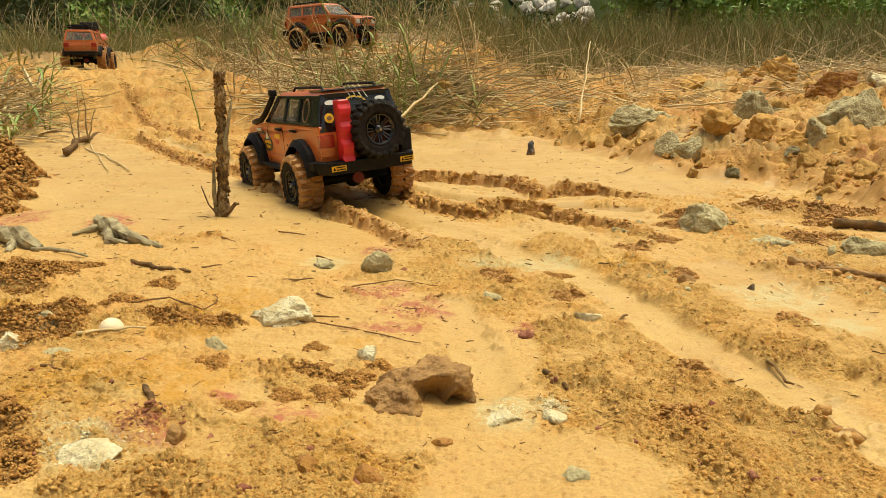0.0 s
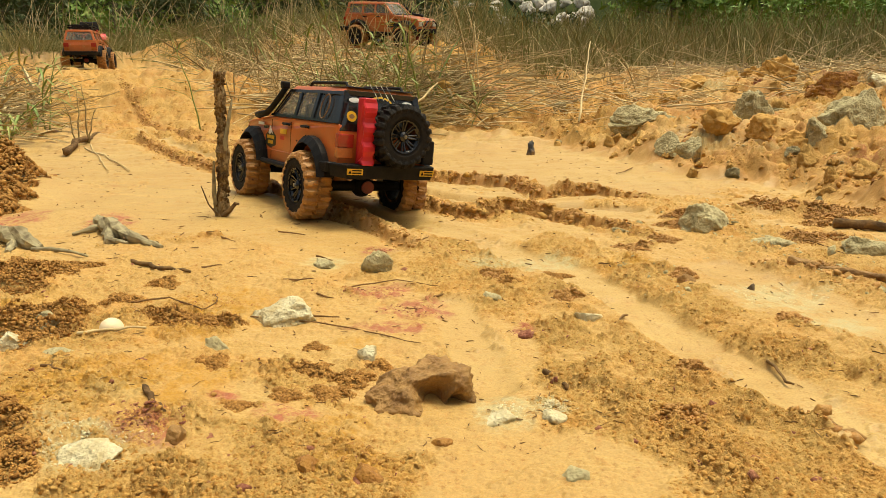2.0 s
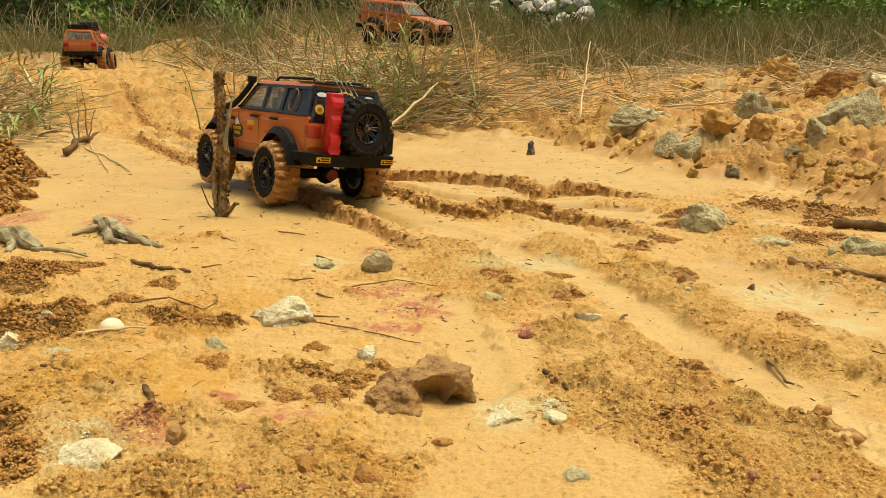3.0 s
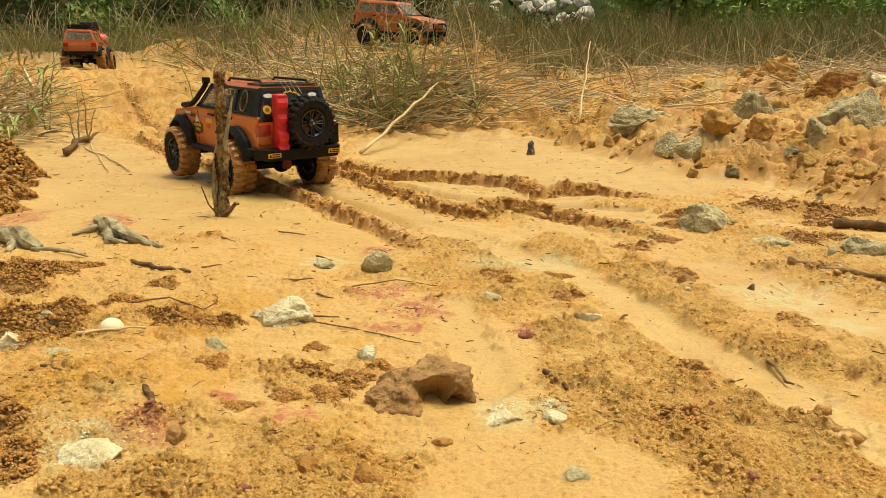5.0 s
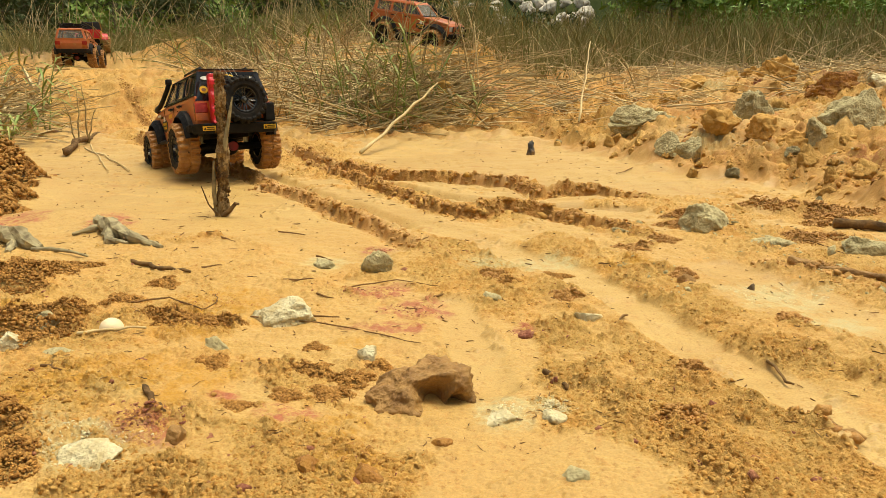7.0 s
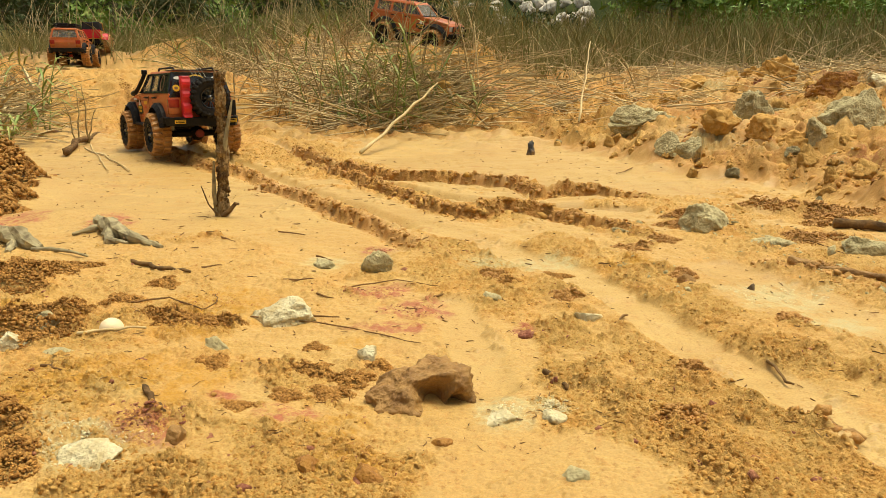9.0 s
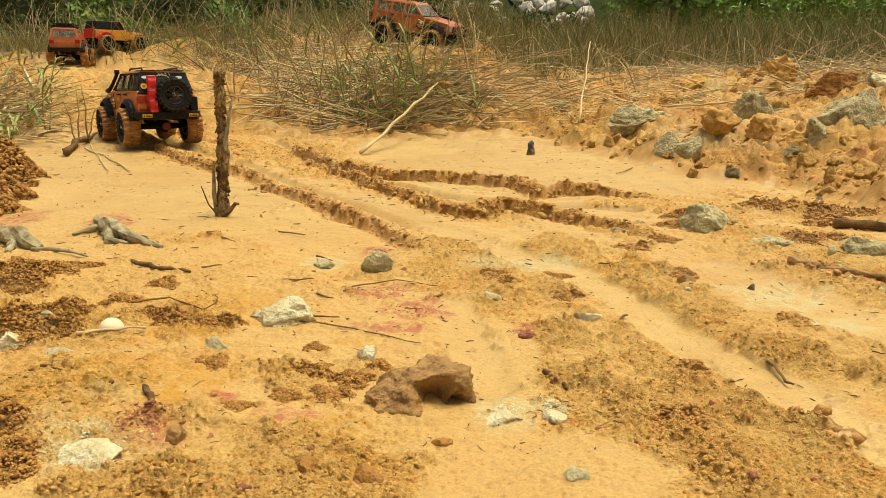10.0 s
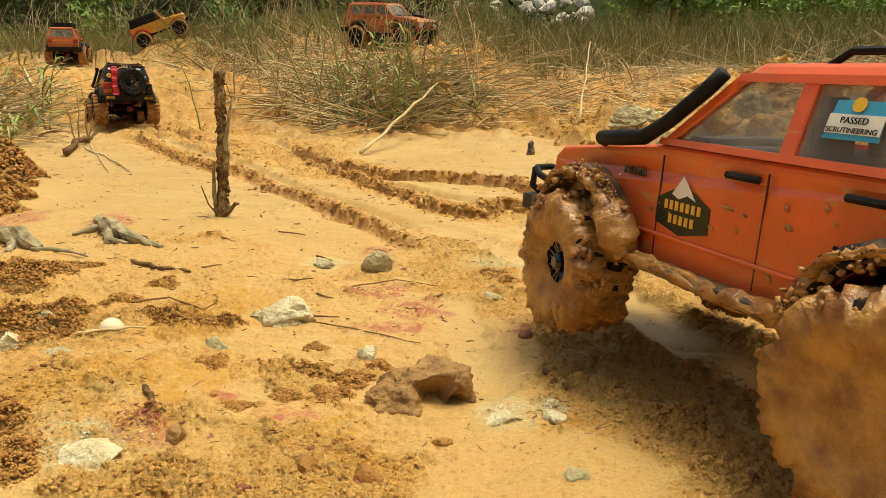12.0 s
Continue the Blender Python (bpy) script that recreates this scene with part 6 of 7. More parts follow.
        for rail, t0, t1 in (("belt_rail", 0.0, 0.09), ("roof_rail", 0.88, 0.98)):
            bm = bmesh.new()
            ya, yb = (SCREEN_Y, -0.24) if t0 < 0.5 else (SCREEN_TOP_Y, -0.228)
            hexa(bm, [side_point(yb, t0, s, 0.001), side_point(ya, t0, s, 0.001), side_point(ya, t0, s, -0.007), side_point(yb, t0, s, -0.007)],
                 [side_point(yb, t1, s, 0.001), side_point(ya - 0.006 * (t1 - t0) * 10 * 0.5, t1, s, 0.001), side_point(ya - 0.003, t1, s, -0.007), side_point(yb, t1, s, -0.007)])
            bmesh.ops.recalc_face_normals(bm, faces=bm.faces)
            part(rail, bm, cabin, car)
        for y0, y1, y2, y3 in ((-0.222, -0.122, -0.122, -0.214), (-0.122, -0.040, -0.040, -0.122), (-0.040, 0.074, 0.016, -0.040)):
            bm = bmesh.new()
            plate(bm, [side_point(y0, 0.05, s, -0.004), side_point(y1, 0.05, s, -0.004), side_point(y2, 0.93, s, -0.004), side_point(y3, 0.93, s, -0.004)], (s, 0, 0.2), 0.001)
            part("side_window", bm, M_GLASS_DARK if style["tint_rear"] and y0 < -0.2 else glass, car).visible_shadow = False
    # windscreen
    bm = bmesh.new()
    bx, tx = BELT_X - 0.006, ROOF_X - 0.006
    plate(bm, [(-bx, SCREEN_Y - 0.003, BELT_Z), (bx, SCREEN_Y - 0.003, BELT_Z), (tx, SCREEN_TOP_Y, z0 - 0.004), (-tx, SCREEN_TOP_Y, z0 - 0.004)], (0, 1, 1), 0.001)
    part("windscreen", bm, glass, car).visible_shadow = False
    bm = bmesh.new()
    hexa(bm, [(-bx, SCREEN_Y - 0.012, BELT_Z - 0.002), (bx, SCREEN_Y - 0.012, BELT_Z - 0.002), (bx, SCREEN_Y + 0.004, BELT_Z - 0.002), (-bx, SCREEN_Y + 0.004, BELT_Z - 0.002)],
         [(-bx, SCREEN_Y - 0.012, BELT_Z + 0.004), (bx, SCREEN_Y - 0.012, BELT_Z + 0.004), (bx, SCREEN_Y, BELT_Z + 0.004), (-bx, SCREEN_Y, BELT_Z + 0.004)], 0.001, 1)
    part("scuttle", bm, M_BLACK, car)
    # tailgate: frame round the rear window
    bm = bmesh.new()
    fr = [(-BELT_X + 0.001, TAIL_Y - 0.002, BELT_Z - 0.012), (BELT_X - 0.001, TAIL_Y - 0.002, BELT_Z - 0.012), (ROOF_X - 0.001, TAIL_TOP_Y - 0.002, z0 + 0.001), (-ROOF_X + 0.001, TAIL_TOP_Y - 0.002, z0 + 0.001)]
    inn = [(-BELT_X + 0.013, TAIL_Y - 0.002, BELT_Z + 0.001), (BELT_X - 0.013, TAIL_Y - 0.002, BELT_Z + 0.001), (ROOF_X - 0.010, TAIL_TOP_Y - 0.002, z0 - 0.007), (-ROOF_X + 0.010, TAIL_TOP_Y - 0.002, z0 - 0.007)]
    for k in range(4):
        a, b, c, d = fr[k], fr[(k + 1) % 4], inn[(k + 1) % 4], inn[k]
        hexa(bm, [a, b, c, d], [(p[0], p[1] + 0.007, p[2]) for p in (a, b, c, d)])
    bmesh.ops.recalc_face_normals(bm, faces=bm.faces)
    part("tailgate_frame", bm, cabin, car)
    bm = bmesh.new()
    plate(bm, [(p[0], p[1] + 0.003, p[2]) for p in inn], (0, -1, 0.2), 0.001)
    part("rear_window", bm, M_GLASS_DARK if style["tint_rear"] else glass, car).visible_shadow = False
    # interior
    bm = bmesh.new()
    box(bm, -0.075, 0.075, -0.225, 0.065, 0.165, BELT_Z + 0.002, 0.003)
    for xx in (-0.036, 0.036):
        for yy in (-0.02, -0.115):
            box(bm, xx - 0.022, xx + 0.022, yy - 0.012, yy + 0.002, BELT_Z, BELT_Z + 0.030, 0.004)
            box(bm, xx - 0.010, xx + 0.010, yy - 0.012, yy - 0.002, BELT_Z + 0.030, BELT_Z + 0.043, 0.003)
    box(bm, -0.07, 0.07, 0.048, 0.070, BELT_Z, BELT_Z + 0.008, 0.003)
    part("interior", bm, M_SEAT, car)
    # arch flares
    for s in (-1, 1):
        for cy in AXLES:
            bm = bmesh.new()
            a0, a1 = (8, 172)
            path_in, path_out = arch(cy, 0.074, 0.066, a0, a1, 10), arch(cy, 0.074, 0.079, a0, a1, 10)
            for k in range(10):
                q = [path_in[k], path_in[k + 1], path_out[k + 1], path_out[k]]
                xs = (0.113, 0.113, 0.103, 0.103)
                hexa(bm, [(s * 0.086, y, z) for y, z in q], [(s * xx, y, z) for xx, (y, z) in zip(xs, q)])
            bmesh.ops.remove_doubles(bm, verts=bm.verts, dist=0.0002)
            bmesh.ops.recalc_face_normals(bm, faces=bm.faces)
            part("arch_flare", bm, M_BLACK_MUDDY if style["caked"] else M_BLACK, car)
            for k in range(1, 10, 2):
                bm = bmesh.new()
                y, z = arch(cy, 0.074, 0.078, a0, a1, 10)[k]
                disc(bm, (s * 0.1075, y, z), (0, 1, 0), (0, 0, s), 0.0015, 0.0015, 0.0015, 8)
                part("flare_bolt", bm, M_BLACK, car)
    # rock sliders
    for s in (-1, 1):
        bm = bmesh.new()
        tube(bm, [(s * 0.090, 0.10, 0.090), (s * 0.104, 0.086, 0.086), (s * 0.106, -0.062, 0.086), (s * 0.090, -0.078, 0.090)], 0.0055, 8)
        box(bm, min(s * 0.08, s * 0.10), max(s * 0.08, s * 0.10), -0.06, 0.085, 0.083, 0.090, 0.001, 1)
        part("rock_slider", bm, M_BLACK_MUDDY if style["caked"] else M_BLACK, car)
    # bumpers
    bm = bmesh.new()
    hexa(bm, [(-0.104, -0.244, 0.090), (-0.085, -0.276, 0.088), (0.085, -0.276, 0.088), (0.104, -0.244, 0.090)][::-1],
         [(-0.106, -0.244, 0.113), (-0.090, -0.279, 0.113), (0.090, -0.279, 0.113), (0.106, -0.244, 0.113)][::-1], 0.003)
    bmesh.ops.recalc_face_normals(bm, faces=bm.faces)
    rear = part("rear_bumper", bm, M_BLACK, car)
    for s in (-1, 1):
        bm = bmesh.new()
        hexa(bm, [(s * 0.090, -0.246, 0.095), (s * 0.108, -0.238, 0.095), (s * 0.108, -0.205, 0.097), (s * 0.090, -0.205, 0.097)],
             [(s * 0.090, -0.248, 0.114), (s * 0.108, -0.240, 0.114), (s * 0.108, -0.205, 0.112), (s * 0.090, -0.205, 0.112)], 0.002, 1)
        bmesh.ops.recalc_face_normals(bm, faces=bm.faces)
        part("bumper_end", bm, M_BLACK, car)
    bm = bmesh.new()
    hexa(bm, [(-0.085, 0.242, 0.090), (0.085, 0.242, 0.090), (0.055, 0.272, 0.094), (-0.055, 0.272, 0.094)],
         [(-0.085, 0.242, 0.112), (0.085, 0.242, 0.112), (0.055, 0.272, 0.112), (-0.055, 0.272, 0.112)], 0.003)
    front = part("front_bumper", bm, M_BLACK, car)
    bm = bmesh.new()
    tube(bm, [(-0.06, 0.262, 0.108), (-0.052, 0.270, 0.135), (-0.03, 0.266, 0.150), (0.03, 0.266, 0.150), (0.052, 0.270, 0.135), (0.06, 0.262, 0.108)], 0.004, 8)
    part("bull_bar", bm, M_BLACK, front)
    if style["caked"]:
        for s in (-1, 1):
            bm = bmesh.new()
            tube(bm, [(s * 0.030, 0.262, 0.112), (s * 0.040, 0.286, 0.126), (s * 0.062, 0.288, 0.134), (s * 0.084, 0.280, 0.134), (s * 0.094, 0.256, 0.130), (s * 0.092, 0.236, 0.126)], 0.0036, 8)
            tube(bm, [(s * 0.080, 0.262, 0.104), (s * 0.090, 0.276, 0.116), (s * 0.086, 0.280, 0.134)], 0.0036, 8)
            tube(bm, [(s * 0.056, 0.270, 0.104), (s * 0.060, 0.288, 0.134)], 0.0032, 8)
            part("headlight_guard", bm, M_BLACK, front, smooth=True)
        bm = bmesh.new()
        box(bm, -0.098, 0.098, 0.244, 0.284, 0.090, 0.108, 0.004)
        part("winch_plate", bm, M_BLACK_MUDDY, front)
    # face: grille, headlamps
    bm = bmesh.new()
    box(bm, -0.045, 0.045, 0.240, 0.2455, 0.120, 0.150, 0.001, 1)
    part("grille", bm, M_BLACK, car)
    bm = bmesh.new()
    for k in range(7):
        box(bm, -0.038 + k * 0.0115, -0.031 + k * 0.0115, 0.244, 0.2475, 0.123, 0.147, 0.0007, 1)
    part("grille_bars", bm, paint, car)
    for s in (-1, 1):
        bm = bmesh.new()
        box(bm, min(s * 0.050, s * 0.080), max(s * 0.050, s * 0.080), 0.240, 0.2465, 0.124, 0.147, 0.002)
        part("headlight", bm, M_LENS, car)
    # tail lamps, two-coloured
    for s in (-1, 1):
        bm = bmesh.new()
        a, b = sorted((s * 0.063, s * 0.0925))
        box(bm, a, b, -0.2495, -0.236, 0.140, 0.163, 0.0015)
        lamp = part("tail_light", bm, M_TAIL, car)
        bm = bmesh.new()
        box(bm, a, b, -0.2490, -0.236, 0.121, 0.1395, 0.0015)
        part("indicator", bm, M_TAIL_ORANGE, lamp)
    # doors: shut lines and handles
    for s in (-1, 1):
        for yy in (0.070, -0.034):
            bm = bmesh.new()
            a, b = sorted((s * 0.0912, s * 0.0925))
            box(bm, a, b, yy - 0.0004, yy + 0.0004, 0.092, 0.172)
            part("door_seam", bm, M_BLACK_GLOSS, car)
        for yy in (-0.012, -0.105):
            bm = bmesh.new()
            tube(bm, [(s * 0.090, yy - 0.013, 0.166), (s * 0.096, yy - 0.010, 0.167), (s * 0.096, yy + 0.010, 0.167), (s * 0.090, yy + 0.013, 0.166)], 0.0028, 6)
            part("door_handle", bm, M_BLACK, car)
        bm = bmesh.new()
        a, b = sorted((s * 0.0905, s * 0.0945))
        box(bm, a, b, -0.068, 0.090, 0.108, 0.111, 0.0008, 1)
        part("side_moulding", bm, paint, car)
    # mirrors
    for s in (-1, 1) if style["mirrors"] else ():
        bm = bmesh.new()
        a, b = sorted((s * 0.094, s * 0.122))
        box(bm, a, b, 0.056, 0.068, 0.184, 0.199, 0.003)
        part("side_mirror", bm, M_BLACK, car)
    # snorkel on the left wing
    if style["snorkel"]:
        bm = bmesh.new()
        tube(bm, [(-0.082, 0.158, 0.172), (-0.094, 0.152, 0.178), (-0.097, 0.120, 0.181), (-0.096, 0.092, 0.184), (-0.092, 0.070, 0.198), (-0.085, 0.040, 0.224), (-0.081, 0.030, 0.238 if style["spare"] else 0.236)],
             [0.0045, 0.0065, 0.0068, 0.0065, 0.006, 0.006, 0.006], 12)
        if style["spare"]:
            box(bm, -0.089, -0.074, 0.022, 0.040, 0.236, 0.250, 0.003)
        part("snorkel", bm, M_BLACK, car, smooth=True)
    # roof bars
    for s in (-1, 1):
        bm = bmesh.new()
        xx = s * 0.056
        tube(bm, [(xx, -0.205, z0 + 0.005), (xx, -0.195, z0 + 0.014), (xx, -0.05, z0 + 0.014), (xx, -0.035, z0 + 0.005)], 0.0028, 7)
        part("roof_bar", bm, M_BLACK, car)
    if style["rack"]:
        bm = bmesh.new()
        for zz in (0.020, 0.032):
            tube(bm, [(-0.066, -0.20, z0 + zz), (0.066, -0.20, z0 + zz), (0.066, -0.01, z0 + zz), (-0.066, -0.01, z0 + zz), (-0.066, -0.20, z0 + zz)], 0.003, 6)
        for k in range(8):
            box(bm, -0.066, 0.066, -0.195 + k * 0.026, -0.187 + k * 0.026, z0 + 0.016, z0 + 0.020)
        for xx in (-0.06, 0.06):
            for yy in (-0.19, -0.02):
                tube(bm, [(xx, yy, z0 + 0.002), (xx, yy, z0 + 0.034)], 0.0025, 6)
        rack = part("roof_rack", bm, M_BLACK, car)
        bm = bmesh.new()
        box(bm, -0.05, 0.012, -0.17, -0.10, z0 + 0.020, z0 + 0.040, 0.004)
        box(bm, 0.018, 0.050, -0.17, -0.09, z0 + 0.020, z0 + 0.036, 0.004)
        part("cargo_box", bm, M_BLACK, rack)
    if style["spare"]:
        # carrier, spare wheel and red fuel can on the tailgate
        bm = bmesh.new()
        tube(bm, [(0.006, -0.240, 0.160), (0.006, -0.262, 0.166)], 0.010, 8)
        box(bm, -0.01, 0.09, -0.250, -0.244, 0.118, 0.124, 0.001)
        part("wheel_carrier", bm, M_BLACK, car)
        sp = wheel("spare_wheel", car, False, 9)
        sp.matrix_basis = pose(0.014, -0.274, 0.166, 0, 0, 90) @ Matrix.Scale(0.92, 4)
        bm = bmesh.new()
        n = 14
        prof = []
        for k in range(n + 1):
            z = 0.112 + 0.115 * k / n
            prof.append((-0.282 + (0.004 if k % 4 in (1, 2) else 0.0), z))
        ol = [(-0.252, 0.112)] + prof + [(-0.252, 0.227)]
        prism(bm, ol, -0.060, -0.038)
        for v in bm.verts:
            if abs(math.sin((v.co.z - 0.112) * 2 * math.pi / 0.033)) > 0.7 and v.co.y < -0.27:
                v.co.x += 0.0018 if v.co.x > -0.049 else -0.0018
        es = [e for e in bm.edges if len(e.link_faces) == 2 and e.calc_face_angle(0) > 0.6]
        bmesh.ops.bevel(bm, geom=es, offset=0.0016, segments=1, affect="EDGES")
        part("fuel_can", bm, M_RED, car, "bright red ribbed fuel can")
        bm = bmesh.new()
        box(bm, 0.070, 0.094, -0.268, -0.244, 0.116, 0.160, 0.003)
        part("tool_box", bm, M_BLACK, car)
        bm = bmesh.new()
        for k in range(4):
            tube(bm, [(-0.012 + 0.011 * k, -0.236, 0.226), (-0.02 + 0.011 * k, -0.216, 0.252)], 0.0006, 5)
        part("tie_strings", bm, M_STRING, car, "pale loose cable ties")
        for xx in (-0.058, 0.048):
            bm = bmesh.new()
            disc(bm, (xx, -0.2345, 0.222), (-1, 0, 0), (0, 0.25, 1), 0.011, 0.0045, 0.0006)
            part("white_sticker", bm, M_DECAL_WHITE, car)
        bm = bmesh.new()
        plate(bm, [(0.066, -0.2450, 0.184), (0.075, -0.2450, 0.184), (0.074, -0.2430, 0.193), (0.065, -0.2430, 0.193)], (0, -1, 0.2))
        part("white_sticker", bm, M_DECAL_WHITE, car)
        bm = bmesh.new()
        disc(bm, (-0.0665, -0.2435, 0.194), (-1, 0, 0), (0, 0.25, 1), 0.0095, 0.0095, 0.0006)
        sticker = part("round_sticker", bm, M_DECAL_YELLOW, car)
        bm = bmesh.new()
        disc(bm, (-0.0665, -0.2443, 0.194), (-1, 0, 0), (0, 0.25, 1), 0.0052, 0.0040, 0.0006)
        part("sticker_emblem", bm, M_DECAL_BROWN, sticker)
        bm = bmesh.new()
        n = 26
        for k in range(n):  # arc of marks on the rear window
            a = math.pi * (0.08 + 0.84 * k / n)
            if k % 4 == 3:
                continue
            disc(bm, (-0.008 + 0.030 * math.cos(a), -0.2365, 0.204 + 0.026 * math.sin(a)), (-1, 0, 0), (0, 0.25, 1), 0.0019, 0.0022, 0.0006, 6)
        part("window_lettering", bm, M_DECAL_YELLOW, car)
        for x0 in (-0.088, 0.058):
            bm = bmesh.new()
            plate(bm, [(x0, -0.2795, 0.096), (x0 + 0.030, -0.2795, 0.096), (x0 + 0.030, -0.2805, 0.1065), (x0, -0.2805, 0.1065)], (0, -1, 0))
            sign = part("bumper_label", bm, M_DECAL_YELLOW, car, "yellow warning label with dark bars")
            for zz in (0.098, 0.1025):
                bm = bmesh.new()
                plate(bm, [(x0 + 0.009, -0.2808, zz), (x0 + 0.027, -0.2808, zz), (x0 + 0.027, -0.2810, zz + 0.0022), (x0 + 0.009, -0.2810, zz + 0.0022)], (0, -1, 0))
                part("label_print", bm, M_BLACK, sign)
            bm = bmesh.new()
            plate(bm, [(x0 + 0.002, -0.2808, 0.098), (x0 + 0.008, -0.2808, 0.098), (x0 + 0.005, -0.2810, 0.1045)], (0, -1, 0))
            part("label_symbol", bm, M_BLACK, sign)
        for s in (-1, 1):  # ring on the rear quarter windows
            bm = bmesh.new()
            n = 28
            pts = []
            for k in range(n + 1):
                a = 2 * math.pi * k / n
                pts.append(side_point(-0.168 + 0.016 * math.cos(a), 0.49 + 0.38 * math.sin(a), s, 0.0012))
            tube(bm, pts, 0.0013, 4)
            part("window_ring", bm, M_DECAL_BROWN, car)
    # side emblem: dark badge with a white peak and plain bars
    ey = style["emblem_y"]
    for s in (-1, 1):
        X = s * 0.0922
        bm = bmesh.new()
        plate(bm, [(X, ey + y, 0.131 + z) for y, z in ((-0.029, 0.008), (-0.029, -0.011), (0.0, -0.018), (0.029, -0.011), (0.029, 0.008), (0.013, 0.016), (0.0, 0.020), (-0.013, 0.016))], (s, 0, 0))
        badge = part("emblem", bm, M_DECAL_GREEN, car, "dark shield emblem with yellow bars and a white peak")
        bm = bmesh.new()
        X2 = s * 0.0929
        plate(bm, [(X2, ey + y, 0.131 + z) for y, z in ((-0.014, 0.011), (-0.005, 0.014), (0.004, 0.010), (0.012, 0.013), (0.001, 0.028))], (s, 0, 0))
        part("emblem_peak", bm, M_DECAL_WHITE, badge)
        bm = bmesh.new()
        for z0b, w in ((0.001, 0.021), (-0.0095, 0.015)):
            k = 7 if w > 0.015 else 5
            for i in range(k):
                yy = ey - w + 2 * w * (i + 0.12) / k
                plate(bm, [(X2, yy, 0.131 + z0b), (X2, yy + 2 * w / k * 0.58, 0.131 + z0b), (X2, yy + 2 * w / k * 0.58, 0.131 + z0b + 0.007), (X2, yy, 0.131 + z0b + 0.007)], (s, 0, 0))
        part("emblem_bars", bm, M_DECAL_YELLOW, badge)
        if style["spare"]:
            for y0, y1, z, h, mat in ((-0.012, 0.022, 0.146, 0.010, M_DECAL_YELLOW), (0.0, 0.020, 0.134, 0.008, M_DECAL_RED), (0.115, 0.150, 0.158, 0.006, M_DECAL_WHITE)):
                bm = bmesh.new()
                plate(bm, [(s * 0.0922, y0, z), (s * 0.0922, y1, z), (s * 0.0918, y1, z + h), (s * 0.0918, y0, z + h)], (s, 0, 0))
                part("door_sticker", bm, mat, car)
        bm = bmesh.new()
        for k in range(5):
            plate(bm, [(s * 0.0915, 0.090 + 0.006 * k, 0.152), (s * 0.0915, 0.0945 + 0.006 * k, 0.152), (s * 0.0913, 0.0945 + 0.006 * k, 0.158), (s * 0.0913, 0.090 + 0.006 * k, 0.158)], (s, 0, 0))
        part("wing_badge", bm, M_BLACK_GLOSS, car)
    # underside: frame rails, axles, links, gearbox
    bm = bmesh.new()
    for xx in (-0.036, 0.036):
        box(bm, xx - 0.005, xx + 0.005, -0.235, 0.235, 0.082, 0.098, 0.001, 1)
    box(bm, -0.03, 0.03, -0.05, 0.06, 0.070, 0.095, 0.004)
    box(bm, -0.086, 0.086, -0.20, 0.20, 0.096, 0.104)
    part("chassis", bm, M_BLACK, car)
    for cy in AXLES:
        bm = bmesh.new()
        tube(bm, [(-0.092, cy, R_WHEEL), (-0.03, cy, R_WHEEL), (0.03, cy, R_WHEEL), (0.092, cy, R_WHEEL)], [0.009, 0.010, 0.010, 0.009], 10)
        bmesh.ops.create_icosphere(bm, subdivisions=2, radius=0.022, matrix=Matrix.Translation((0.012, cy, R_WHEEL)))
        axle = part("axle", bm, M_BLACK, car, smooth=True)
        bm = bmesh.new()
        disc(bm, (0.012, cy - 0.024 if cy < 0 else cy + 0.024, R_WHEEL), (1, 0, 0), (0, 0, 1), 0.013, 0.012, -0.004 if cy > 0 else 0.004, 14)
        part("differential_cover", bm, M_RED_DARK, axle)
        bm = bmesh.new()
        for xx in (-0.045, 0.045):
            tube(bm, [(xx, cy, R_WHEEL + 0.004), (xx * 0.8, cy * 0.25, 0.080)], 0.0035, 6)
            tube(bm, [(xx * 1.3, cy + 0.012, R_WHEEL), (xx * 1.2, cy + 0.006, 0.135)], 0.0065, 8)
        part("suspension_links", bm, M_STEEL, axle)
    wheels = []
    for k, cy in enumerate(AXLES):
        for s in (-1, 1):
            w = wheel("wheel", car, True, 3 + 5 * k + s, s > 0, style["caked"])
            wheels.append((w, (s * 0.103, cy, R_WHEEL)))
    # thick mud on arches and sills
    if style["caked"]:
        rnd2 = random.Random(8)

        def crust(name, pts, radii, seed):
            """A thick ragged strip of mud along a line."""
            bm = bmesh.new()
            line, rad = [], []
            pts = [Vector(p) for p in pts]
            for i in range(len(pts) - 1):
                for k in range(6):
                    line.append(pts[i].lerp(pts[i + 1], k / 6))
                    rad.append(radii[i] + (radii[i + 1] - radii[i]) * k / 6)
            line.append(pts[-1])
            rad.append(radii[-1])
            tube(bm, line, rad, 18)
            for v in bm.verts:
                q = v.co * 110 + Vector((seed, 0, 0))
                v.co = v.co + noise.noise_vector(q) * 0.0035 + noise.noise_vector(q * 2.7) * 0.0030 + noise.noise_vector(q * 6.1) * 0.0016
            part(name, bm, M_MUD_CAKE, car, "thick wet orange mud", True)

        for k, cy in enumerate(AXLES):
            crust("mud_on_arch", [(-0.113, y, z) for y, z in arch(cy, 0.074, 0.073, 40, 140, 5)], [0.002, 0.0035, 0.003, 0.0045, 0.006, 0.008], 3 + 9 * k)
            crust("mud_on_arch", [(-0.112, cy - 0.050, 0.128), (-0.112, cy - 0.068, 0.112), (-0.110, cy - 0.076, 0.098), (-0.106, cy - 0.082, 0.088)], [0.010, 0.017, 0.016, 0.008], 21 + 9 * k)
        rng = np.random.RandomState(33)
        for cy in AXLES:
            a = np.radians(rng.uniform(12, 172, 260))
            rr = rng.normal(0.076, 0.004, 260)
